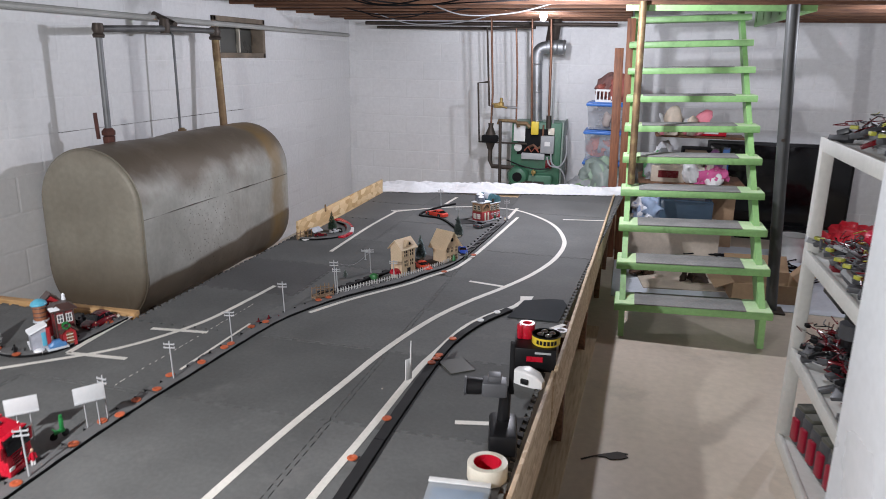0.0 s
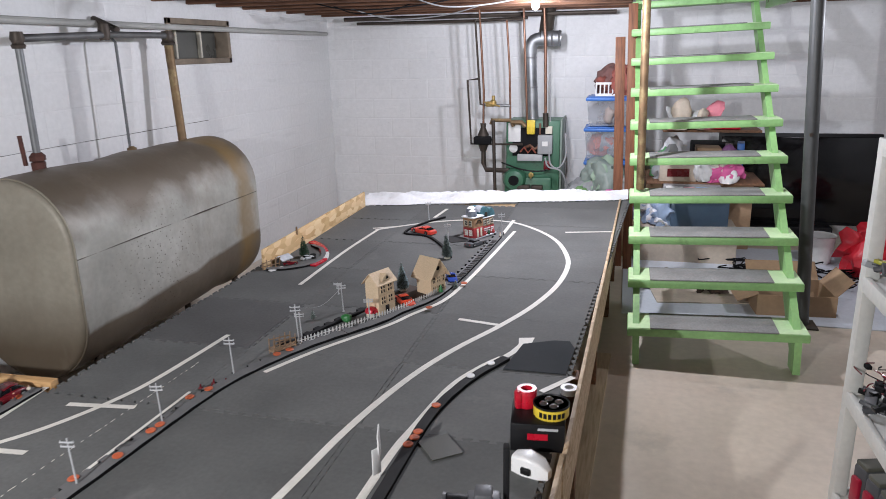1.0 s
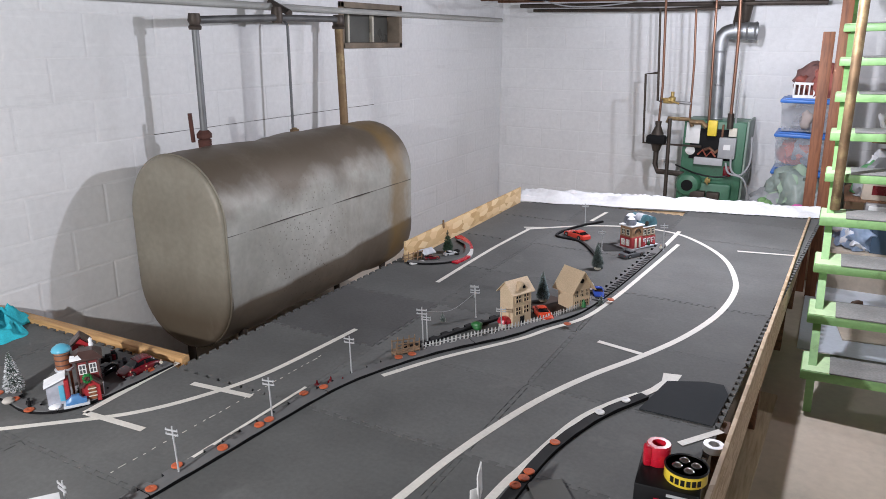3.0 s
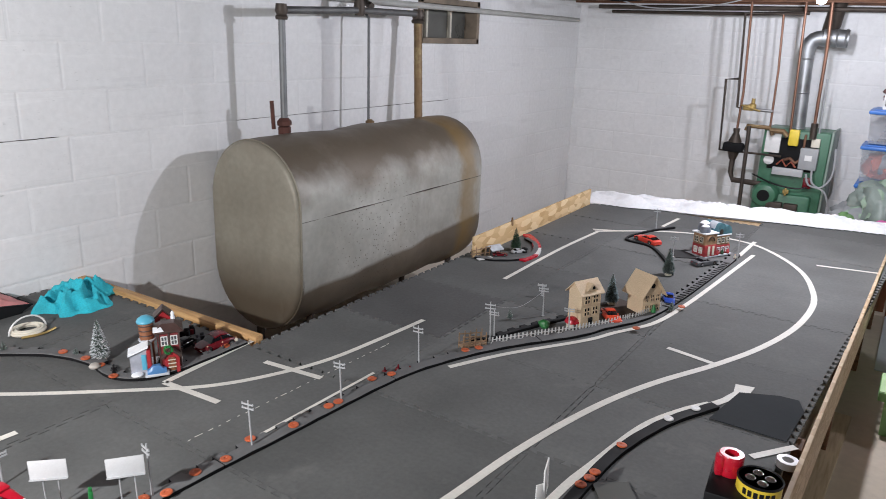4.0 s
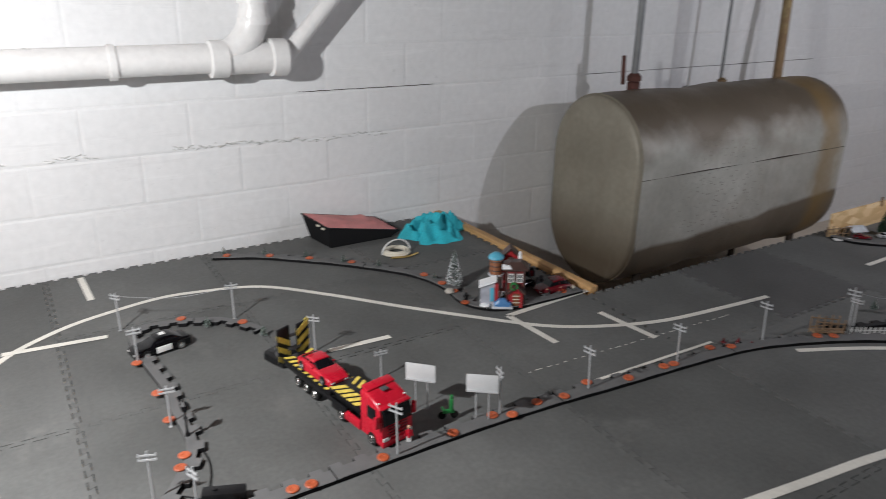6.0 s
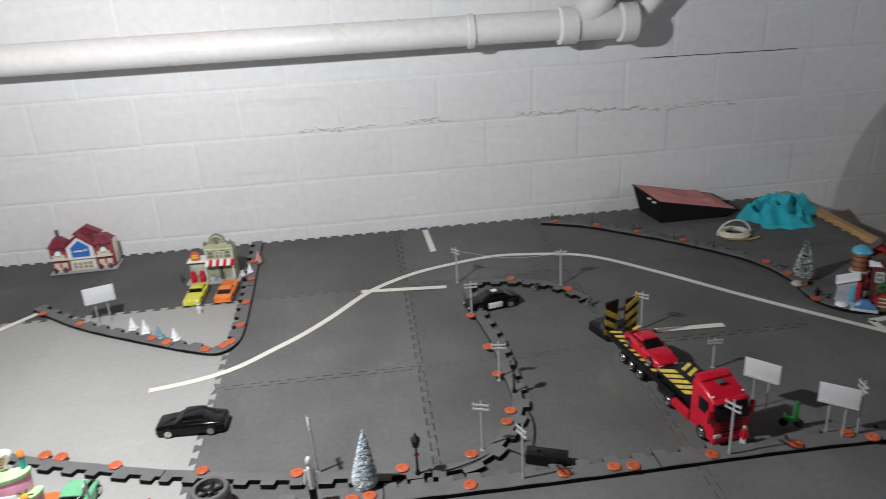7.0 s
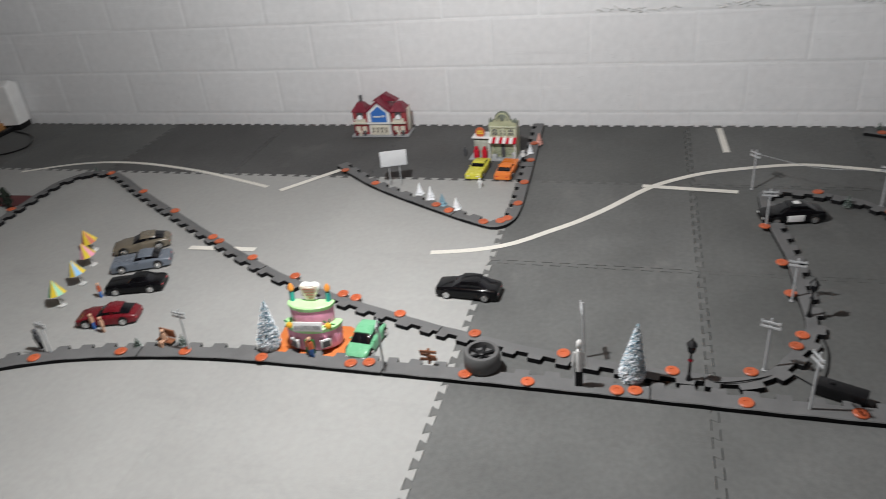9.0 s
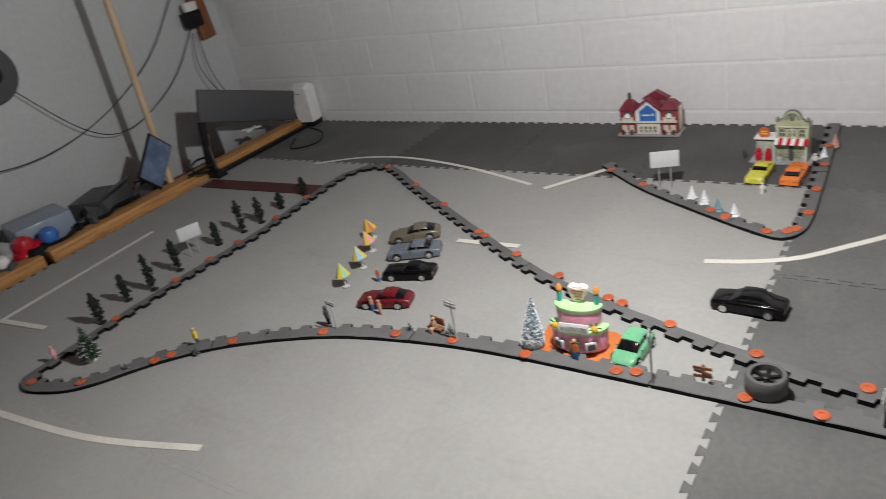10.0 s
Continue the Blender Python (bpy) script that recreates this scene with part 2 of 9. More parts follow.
def tank_material(name, crown, low, tint=(1.0, 1.0, 1.0)):
    m, nt, b = node_mat(name)
    tc = nt.nodes.new("ShaderNodeTexCoord")
    sep = nt.nodes.new("ShaderNodeSeparateXYZ")
    nt.links.new(tc.outputs["Object"], sep.inputs[0])
    n1, n2, n3 = noise_node(nt, 2.0, 6), noise_node(nt, 30, 4), noise_node(nt, 2.2, 7, 0.6, stretch=(1, 1, 0.8))
    grey = ramp(nt, n1.outputs["Fac"], [(0.3, (0.35, 0.345, 0.312)), (0.7, (0.52, 0.518, 0.48))]).outputs[0]
    grey = mix(nt, 1.0, grey, ramp(nt, n2.outputs["Fac"], [(0.3, 0.9), (0.7, 1.05)]).outputs[0], "MULTIPLY")
    # a tint below 1 puts shade into the grey of the tank end
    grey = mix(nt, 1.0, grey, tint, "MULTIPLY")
    # old brown dust film on the crown and a tide mark of grime low down
    wob = nt.nodes.new("ShaderNodeMath")
    wob.operation, wob.inputs[1].default_value = "MULTIPLY_ADD", 0.5
    nt.links.new(n3.outputs["Fac"], wob.inputs[0])
    nt.links.new(sep.outputs["Z"], wob.inputs[2])
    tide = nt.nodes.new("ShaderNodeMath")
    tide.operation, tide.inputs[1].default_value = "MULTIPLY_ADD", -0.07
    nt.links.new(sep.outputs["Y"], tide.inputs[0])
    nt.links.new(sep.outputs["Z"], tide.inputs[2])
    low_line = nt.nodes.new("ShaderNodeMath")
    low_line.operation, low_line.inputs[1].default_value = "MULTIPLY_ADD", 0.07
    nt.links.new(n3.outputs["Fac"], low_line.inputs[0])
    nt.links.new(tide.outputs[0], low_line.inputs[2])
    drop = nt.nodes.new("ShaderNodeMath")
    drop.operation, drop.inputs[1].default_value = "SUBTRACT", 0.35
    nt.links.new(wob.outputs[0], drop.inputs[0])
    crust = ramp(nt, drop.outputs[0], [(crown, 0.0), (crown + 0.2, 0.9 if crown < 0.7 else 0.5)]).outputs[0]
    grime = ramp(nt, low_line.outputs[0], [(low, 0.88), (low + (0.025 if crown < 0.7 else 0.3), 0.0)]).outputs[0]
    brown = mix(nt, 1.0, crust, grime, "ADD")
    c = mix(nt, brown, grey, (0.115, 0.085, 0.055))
    ny = nt.nodes.new("ShaderNodeMath")
    ny.operation, ny.inputs[1].default_value = "MULTIPLY_ADD", 0.25
    nt.links.new(n3.outputs["Fac"], ny.inputs[0])
    frac = nt.nodes.new("ShaderNodeMath")
    frac.operation, frac.inputs[1].default_value = "DIVIDE", 2.1
    nt.links.new(sep.outputs["Y"], frac.inputs[0])
    nt.links.new(frac.outputs[0], ny.inputs[2])
    ochre = ramp(nt, ny.outputs[0], [(0.82, 0.0), (0.87, 0.7), (0.91, 0.55), (0.95, 0.0)]).outputs[0]
    c = mix(nt, ochre, c, (0.24, 0.15, 0.045))
    vor = nt.nodes.new("ShaderNodeTexVoronoi")
    vor.inputs["Scale"].default_value = 44
    nt.links.new(tc.outputs["Object"], vor.inputs["Vector"])
    spots = ramp(nt, vor.outputs["Distance"], [(0.12, 0.95 if crown < 0.7 else 0.2), (0.2, 0.0)]).outputs[0]
    near = nt.nodes.new("ShaderNodeVectorMath")
    near.operation, near.inputs[1].default_value = "DISTANCE", (0.3, 0.66, 0.42)
    nt.links.new(tc.outputs["Object"], near.inputs[0])
    scatter = nt.nodes.new("ShaderNodeMath")
    scatter.operation, scatter.inputs[1].default_value = "MULTIPLY_ADD", 0.5
    nt.links.new(noise_node(nt, 7, 4, 0.65).outputs["Fac"], scatter.inputs[0])
    nt.links.new(near.outputs["Value"], scatter.inputs[2])
    patch = ramp(nt, scatter.outputs[0], [(0.46, 1.0), (0.72, 0.0)]).outputs[0]
    c = mix(nt, mix(nt, 1.0, spots, patch, "MULTIPLY"), c, (0.06, 0.04, 0.028))
    smear = ramp(nt, noise_node(nt, 4.5, 6, 0.7, stretch=(1, 0.8, 0.35)).outputs["Fac"], [(0.52, 0.0), (0.7, 0.4)]).outputs[0]
    c = mix(nt, smear, c, (0.24, 0.205, 0.16))
    nt.links.new(c, b.inputs["Base Color"])
    nt.links.new(ramp(nt, n1.outputs["Fac"], [(0.3, 0.42), (0.7, 0.62)]).outputs[0], b.inputs["Roughness"])
    b.inputs["Metallic"].default_value = 0.15
    bp = nt.nodes.new("ShaderNodeBump")
    bp.inputs["Strength"].default_value, bp.inputs["Distance"].default_value = 0.6, 0.02
    nt.links.new(noise_node(nt, 3.2, 3, 0.5).outputs["Fac"], bp.inputs["Height"])
    nt.links.new(bp.outputs[0], b.inputs["Normal"])
    return m


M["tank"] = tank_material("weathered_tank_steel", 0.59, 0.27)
# same steel and stains, with the shade on the end cap coloured in
M["tank_cap"] = tank_material("shaded_tank_end", 0.78, 0.2, (0.68, 0.63, 0.55))


def osb_material(name="strand_board", low=(0.48, 0.3, 0.13), mid=(0.68, 0.48, 0.26), high=(0.78, 0.6, 0.36), scale=14):
    m, nt, b = node_mat(name)
    tc = nt.nodes.new("ShaderNodeTexCoord")
    v = nt.nodes.new("ShaderNodeTexVoronoi")
    v.inputs["Scale"].default_value = scale
    mp = nt.nodes.new("ShaderNodeMapping")
    mp.inputs["Scale"].default_value = (1, 0.8, 2.2)
    nt.links.new(tc.outputs["Object"], mp.inputs[0])
    nt.links.new(mp.outputs[0], v.inputs["Vector"])
    sepc = nt.nodes.new("ShaderNodeSeparateColor")
    nt.links.new(v.outputs["Color"], sepc.inputs[0])
    c = ramp(nt, sepc.outputs[0], [(0.0, low), (0.5, mid), (1.0, high)]).outputs[0]
    nt.links.new(c, b.inputs["Base Color"])
    b.inputs["Roughness"].default_value = 0.65
    return m


M["osb"] = osb_material()
M["pale_osb"] = osb_material("pale_strand_board", (0.42, 0.29, 0.17), (0.55, 0.4, 0.25), (0.64, 0.5, 0.34), 30)


M["hazard"] = surface("worn_yellow", (0.78, 0.6, 0.11), 0.5, big=60, vary=0.25, bump=0.1)

# ---- geometry helpers ----
def thing(name, label, category, loc=(0, 0, 0), rz=0.0, group="", kind=""):
    ob = new(name)
    ob.empty_display_size = 0.05
    ob.matrix_world = pose(*loc, 0, 0, rz)
    return tagged(ob, label, category, group, kind)


def mesh_of(name, bm, mats, smooth=True, angle=35):
    me = bpy.data.meshes.new(name)
    bmesh.ops.recalc_face_normals(bm, faces=bm.faces)
    if smooth:
        for fc in bm.faces:
            fc.smooth = True
        for e in bm.edges:
            e.smooth = len(e.link_faces) == 2 and e.calc_face_angle(0) < radians(angle)
    bm.to_mesh(me)
    bm.free()
    for m in mats if isinstance(mats, (list, tuple)) else [mats]:
        me.materials.append(M[m] if isinstance(m, str) else m)
    return me


def part(name, bm, material, parent=None, label="", smooth=True, angle=35):
    ob = new(name, mesh_of(name, bm, material, smooth, angle))
    if parent is not None:
        ob.parent = parent
    return tagged(ob, label)


def solid(name, bm, material, label, category, loc=(0, 0, 0), rz=0.0, group="", kind="", rx=0.0, ry=0.0):
    ob = new(name, mesh_of(name, bm, material))
    ob.matrix_world = pose(*loc, rx, ry, rz)
    return tagged(ob, label, category, group, kind)


def box(bm, c, s, bevel=0.0, slot=0, rz=0.0, rx=0.0, ry=0.0):
    r = bmesh.ops.create_cube(bm, size=1.0, matrix=pose(*c, rx, ry, rz) @ Matrix.Diagonal((*s, 1)))
    vs = r["verts"]
    fs = {f for v in vs for f in v.link_faces}
    for f in fs:
        f.material_index = slot
    if bevel:
        es = list({e for v in vs for e in v.link_edges})
        out = bmesh.ops.bevel(bm, geom=es, offset=min(bevel, min(s) * 0.45), segments=2, profile=0.5, affect="EDGES")
        for f in out["faces"]:
            f.material_index = slot
    return bm


def B(*boxes, bevel=0.0):
    bm = bmesh.new()
    for b in boxes:
        box(bm, b[0], b[1], bevel, *b[2:])
    return bm


def tube(bm, pts, r, seg=10, cap=True, slot=0, closed=False):
    """A round bar swept along pts; r is one radius or one for each point."""
    pts = [Vector(p) for p in pts]
    n = len(pts)
    rings, side = [], None
    for i, p in enumerate(pts):
        a, b = pts[max(i - 1, 0)], pts[min(i + 1, n - 1)]
        if closed:
            a, b = pts[i - 1], pts[(i + 1) % n]
        d = (b - a).normalized()
        if side is None:
            side = d.orthogonal().normalized()
        side = (side - d * side.dot(d)).normalized()
        up_ = d.cross(side)
        rad = r[i] if isinstance(r, (list, tuple)) else r
        rings.append([bm.verts.new(p + (side * math.cos(2 * math.pi * k / seg) + up_ * math.sin(2 * math.pi * k / seg)) * rad) for k in range(seg)])
    for i in range(n if closed else n - 1):
        a, b = rings[i], rings[(i + 1) % n]
        for k in range(seg):
            bm.faces.new((a[k], a[(k + 1) % seg], b[(k + 1) % seg], b[k])).material_index = slot
    if cap and not closed:
        bm.faces.new(rings[0][::-1]).material_index = slot
        bm.faces.new(rings[-1]).material_index = slot
    return bm


def TB(pts, r, seg=10, **kw):
    return tube(bmesh.new(), pts, r, seg, **kw)


def lathe(bm, profile, seg=24, c=(0, 0, 0), slot=0, turn=None):
    """Revolve (radius, height) pairs round the z axis through c."""
    m = Matrix.Translation(c) @ (turn or Matrix())
    rings = []
    for rad, z in profile:
        rings.append([bm.verts.new(m @ Vector((rad * math.cos(2 * math.pi * k / seg), rad * math.sin(2 * math.pi * k / seg), z))) for k in range(seg)])
    for a, b in zip(rings, rings[1:]):
        for k in range(seg):
            bm.faces.new((a[k], a[(k + 1) % seg], b[(k + 1) % seg], b[k])).material_index = slot
    for ring in (rings[0][::-1], rings[-1]):
        bm.faces.new(ring).material_index = slot
    return bm


def LT(profile, seg=24, **kw):
    return lathe(bmesh.new(), profile, seg, **kw)


def prism(bm, poly, z0, z1, slot=0):
    lo, hi = [bm.verts.new((*p, z0)) for p in poly], [bm.verts.new((*p, z1)) for p in poly]
    n = len(poly)
    bm.faces.new(lo[::-1]).material_index = slot
    bm.faces.new(hi).material_index = slot
    for i in range(n):
        bm.faces.new((lo[i], lo[(i + 1) % n], hi[(i + 1) % n], hi[i])).material_index = slot
    return bm


def loft(bm, sections, slot=0):
    """Skin a list of equal-length rings of points, with end caps."""
    rings = [[bm.verts.new(p) for p in s] for s in sections]
    n = len(rings[0])
    for a, b in zip(rings, rings[1:]):
        for k in range(n):
            bm.faces.new((a[k], a[(k + 1) % n], b[(k + 1) % n], b[k])).material_index = slot
    bm.faces.new(rings[0][::-1]).material_index = slot
    bm.faces.new(rings[-1]).material_index = slot
    return bm


def spline(pts, step=0.03):
    """Evenly spaced points on a smooth curve through pts."""
    p = [Vector((*q, 0)) if len(q) == 2 else Vector(q) for q in pts]
    out = []
    for i in range(len(p) - 1):
        a, b, c, d = p[max(i - 1, 0)], p[i], p[i + 1], p[min(i + 2, len(p) - 1)]
        n = max(2, int((c - b).length / 0.008))
        for k in range(n):
            t = k / n
            out.append(0.5 * ((2 * b) + (c - a) * t + (2 * a - 5 * b + 4 * c - d) * t * t + (3 * b - a - 3 * c + d) * t ** 3))
    out.append(p[-1])
    res, run = [out[0]], 0.0
    for a, b in zip(out, out[1:]):
        run += (b - a).length
        if run >= step:
            res.append(b)
            run = 0.0
    if (res[-1] - out[-1]).length > step * 0.3:
        res.append(out[-1])
    return res
# ---- structure ----
T = 0.63                                   # top of the foam mats on the platform
WX, EX, SY, NY, CZ = -3.6, 3.2, -3.0, 8.25, 2.14

solid("floor", B(((-0.2, 2.62, -0.1), (7.4, 11.9, 0.2))), "concrete", "painted beige concrete basement floor with stains", "floor", kind="structure")

# west wall with a hole for the small window; the block faces stand 3 mm in front of the joints
WIN = (5.4, 6.22, 1.72, 2.04)
wall_west = solid("wall_west", B(((WX - 0.108, (SY - 0.2 + WIN[0]) / 2, 1.1), (0.21, WIN[0] - SY + 0.2, 2.4)),
                                 ((WX - 0.108, (WIN[1] + NY + 0.2) / 2, 1.1), (0.21, NY + 0.2 - WIN[1], 2.4)),
                                 ((WX - 0.108, (WIN[0] + WIN[1]) / 2, WIN[2] / 2 - 0.05), (0.21, WIN[1] - WIN[0], WIN[2] + 0.1)),
                                 ((WX - 0.108, (WIN[0] + WIN[1]) / 2, (WIN[3] + 2.3) / 2), (0.21, WIN[1] - WIN[0], 2.3 - WIN[3]))),
                  "joint", "white painted concrete block wall", "wall", kind="structure")
wall_north = solid("wall_north", B((((WX + EX) / 2, NY + 0.108, 1.1), (EX - WX, 0.21, 2.4))), "joint",
                   "white painted concrete block wall behind the boiler", "wall", kind="structure")
solid("wall_south", B((((WX + EX) / 2, SY - 0.1, 1.1), (EX - WX, 0.2, 2.4))), "plaster", "grey-white basement end wall", "wall", kind="structure")
solid("wall_east", B(((EX + 0.1, (SY + NY) / 2, 1.1), (0.2, NY - SY + 0.4, 2.4))), "plaster", "plain white basement wall", "wall", kind="structure")

# ceiling: floor boards on joists, open over the stairs
STAIR_HOLE = (-0.46, 0.72, 5.75, NY)
bm = bmesh.new()
for x0, x1, y0, y1 in ((WX - 0.2, EX + 0.2, SY - 0.2, STAIR_HOLE[2]), (WX - 0.2, STAIR_HOLE[0], STAIR_HOLE[2], NY + 0.2), (STAIR_HOLE[1], EX + 0.2, STAIR_HOLE[2], NY + 0.2)):
    box(bm, ((x0 + x1) / 2, (y0 + y1) / 2, CZ + 0.22), (x1 - x0, y1 - y0, 0.04))
y = SY + 0.2
while y < NY:
    if y < STAIR_HOLE[2]:
        box(bm, ((WX + EX) / 2, y, CZ + 0.1), (EX - WX + 0.2, 0.042, 0.2))
    else:
        box(bm, ((WX - 0.1 + STAIR_HOLE[0]) / 2, y, CZ + 0.1), (STAIR_HOLE[0] - WX + 0.1, 0.042, 0.2))
        box(bm, ((EX + 0.1 + STAIR_HOLE[1]) / 2, y, CZ + 0.1), (EX + 0.1 - STAIR_HOLE[1], 0.042, 0.2))
    y += 0.405
solid("ceiling", bm, "joist", "old dark wooden joists and floor boards", "ceiling", kind="structure")
solid("trim", B(((0.13, 5.73, 2.2), (1.24, 0.03, 0.2)), ((0.735, 7.0, 2.2), (0.03, 2.5, 0.2)), bevel=0.003), "green_paint",
      "green painted boards round the stair opening", "trim", kind="structure")
sw = 1.3
solid("wall_stairwell", B(((STAIR_HOLE[0] - 0.03, 7.0, 2.36 + sw / 2), (0.05, 2.5, sw)), ((STAIR_HOLE[1] + 0.04, 7.0, 2.36 + sw / 2), (0.05, 2.5, sw)),
                          ((0.13, NY + 0.03, 2.36 + sw / 2), (1.2, 0.05, sw)), ((0.13, 5.7, 2.36 + sw / 2), (1.2, 0.05, sw)),
                          ((0.13, 7.0, 2.38 + sw), (1.3, 2.7, 0.05))), "plaster", "plain white stairwell walls", "wall", kind="structure")

# small basement window with a weathered wooden frame and a dull board behind the pane
win = thing("window_1", "small basement window in a weathered wooden frame", "window", (WX, (WIN[0] + WIN[1]) / 2, (WIN[2] + WIN[3]) / 2), kind="structure")
w, h = WIN[1] - WIN[0], WIN[3] - WIN[2]
part("window_frame", B(((-0.05, 0, -h / 2 + 0.02), (0.14, w, 0.04)), ((-0.05, 0, h / 2 - 0.02), (0.14, w, 0.04)), ((-0.05, -w / 2 + 0.02, 0), (0.14, 0.04, h)),
                       ((-0.05, w / 2 - 0.02, 0), (0.14, 0.04, h)), bevel=0.004),
     surface("weathered_frame", (0.2, 0.16, 0.12), 0.8, big=9, vary=0.3), win)
part("sash", B(((-0.08, 0.12, 0), (0.03, 0.022, h - 0.08)), ((-0.08, -0.2, 0), (0.03, 0.022, h - 0.08)), bevel=0.003), "cream", win)
part("pane", B(((-0.1, 0, 0), (0.006, w - 0.08, h - 0.08))), surface("dusty_pane", (0.1, 0.1, 0.09), 0.35, vary=0.3), win)
# added black board that closes the opening behind the pane against outside light
part("window_sill", B(((-0.16, 0, 0), (0.02, w, h))), "dull_black", win)

# concrete footing line that shows as a low ledge at the wall, and the pale pipe under the ceiling
solid("pipe_run", TB([(WX + 0.05, SY + 0.1, 2.0), (WX + 0.05, 2.0, 1.985), (WX + 0.05, 5.35, 1.975), (WX + 0.05, 8.1, 1.97)], 0.02, 10), surface("pipe_paint", (0.4, 0.4, 0.38), 0.5, big=4, vary=0.15),
      "grey-white painted pipe along the top of the wall", "pipe")

# ---- platform ----
platform = thing("platform_table", "low wooden track platform with plywood edges on posts", "table")
def east_edge(y):
    return -0.65 + max(0.0, y - 2.0) * 0.027 if y < 3.4 else -0.612 + (y - 3.4) * 0.066
deck_poly = [(WX + 0.015, -2.4), (-0.665, -2.4), (-0.665, 2.0), (-0.63, 3.4), (-0.43, 6.5), (-2.4, 6.02), (-2.43, 2.79), (WX + 0.015, 2.74)]
part("deck", prism(bmesh.new(), deck_poly, T - 0.032, T - 0.0135), "ply", platform)
for (xa, ya), (xb, yb), zt in (((-0.668, 0.35), (-0.588, 2.66), T + 0.042), ((-0.585, 2.6), (-0.545, 4.1), T + 0.032), ((-0.545, 4.1), (-0.478, 6.45), T + 0.018)):
    ln, an = math.hypot(xb - xa, yb - ya), math.degrees(math.atan2(xa - xb, yb - ya))
    part("side_board", B((((xa + xb) / 2, (ya + yb) / 2, zt - 0.12), (0.014, ln, 0.24), 0, an), bevel=0.0015), "pale_osb", platform, "pale strand board edge")
part("inner_joist", B(((-0.7, 2.0, T - 0.082), (0.04, 8.8, 0.1)), ((-2.44, 4.3, T - 0.09), (0.04, 3.0, 0.11)), ((-1.4, 6.15, T - 0.09), (1.9, 0.04, 0.1), 0, 14), ((-2.0, -2.37, T - 0.09), (3.1, 0.04, 0.11))), "under", platform)
for x, yy in ((-0.69, 0.4), (-0.652, 1.95), (-0.605, 3.35), (-0.572, 4.5), (-0.535, 5.6), (-0.515, 6.4), (-2.46, 2.86), (-2.44, 4.4), (-2.42, 5.9), (-2.4, 0.6), (-2.4, -2.3), (-0.64, -2.3)):
    part("leg", B(((x, yy, (T - 0.035) / 2), (0.04, 0.085, T - 0.035)), bevel=0.003), "under", platform)

solid("floor_plank", B(((-0.617, 3.2, 0.012), (0.15, 3.4, 0.02), 0, -2.0), bevel=0.003), wood("pale_plank", (0.6, 0.47, 0.31), (0.45, 0.32, 0.19), 0.65, along=(14, 1, 14)), "long pale plank lying on the floor under the platform", "plank")

# orange pine rail at the tank corner and the strand board along the north part
solid("pine_rail", B(((-3.02, 2.775, T - 0.007), (1.15, 0.04, 0.052), 0, 2.0), bevel=0.004), "pine", "orange pine rail closing the platform beside the oil tank", "rail")
solid("strand_board", B(((-2.385, 5.1, T + 0.042), (0.014, 1.68, 0.144), 0, 0.8), bevel=0.002), "osb", "upright strand board along the platform edge behind the oil tank", "board")
south_rail = thing("south_rail", "orange pine rail along the south edge of the platform", "rail")
part("plank", B(((-2.75, -2.47, T + 0.015), (1.75, 0.09, 0.06)), bevel=0.004), "orange_pine", south_rail)
part("plank", B(((-1.2, -2.49, T + 0.01), (1.3, 0.085, 0.055)), bevel=0.004), "orange_pine", south_rail)

# ---- foam mats ----
XL = [WX + 0.012, -3.02, -2.45, -1.908, -1.25, None]
YL = [-2.4, -2.06, -1.465, -0.865, -0.265, 0.335, 0.935, 1.545, 2.16, 2.745, 3.25, 3.79, 4.37, 4.96, 5.55, 6.12, 6.5]
mat = thing("foam_mat", "interlocking dark and light grey foam tiles covering the platform", "floor mat", kind="structure")


def wavy_edge(a, b, phase):
    """Points along the edge a to b, with dovetail teeth that mesh with the next tile's."""
    a, b = Vector(a), Vector(b)
    d = b - a
    nrm = Vector((d.y, -d.x)) / d.length
    n = max(3, round(d.length / 0.027)) | 1
    dep, lean = 0.0085, 0.16 / n
    pts = [a]
    for k in range(1, n):
        s = 1 if (k - 1 + phase) % 2 == 0 else -1
        pts += [a + d * (k / n + s * s * lean) + nrm * dep * s, a + d * (k / n - lean) - nrm * dep * s]
    return pts


def tile_mesh(c, out, gap):
    """c: four corners anticlockwise; out: per side, +1 or 0 for the tooth phase."""
    poly = []
    for i in range(4):
        poly += wavy_edge(c[i], c[(i + 1) % 4], out[i])
    cx = sum((Vector(q) for q in poly), Vector((0, 0))) / len(poly)
    g = gap
    pts = [Vector(p) + (cx - Vector(p)).normalized() * g for p in poly]
    return pts


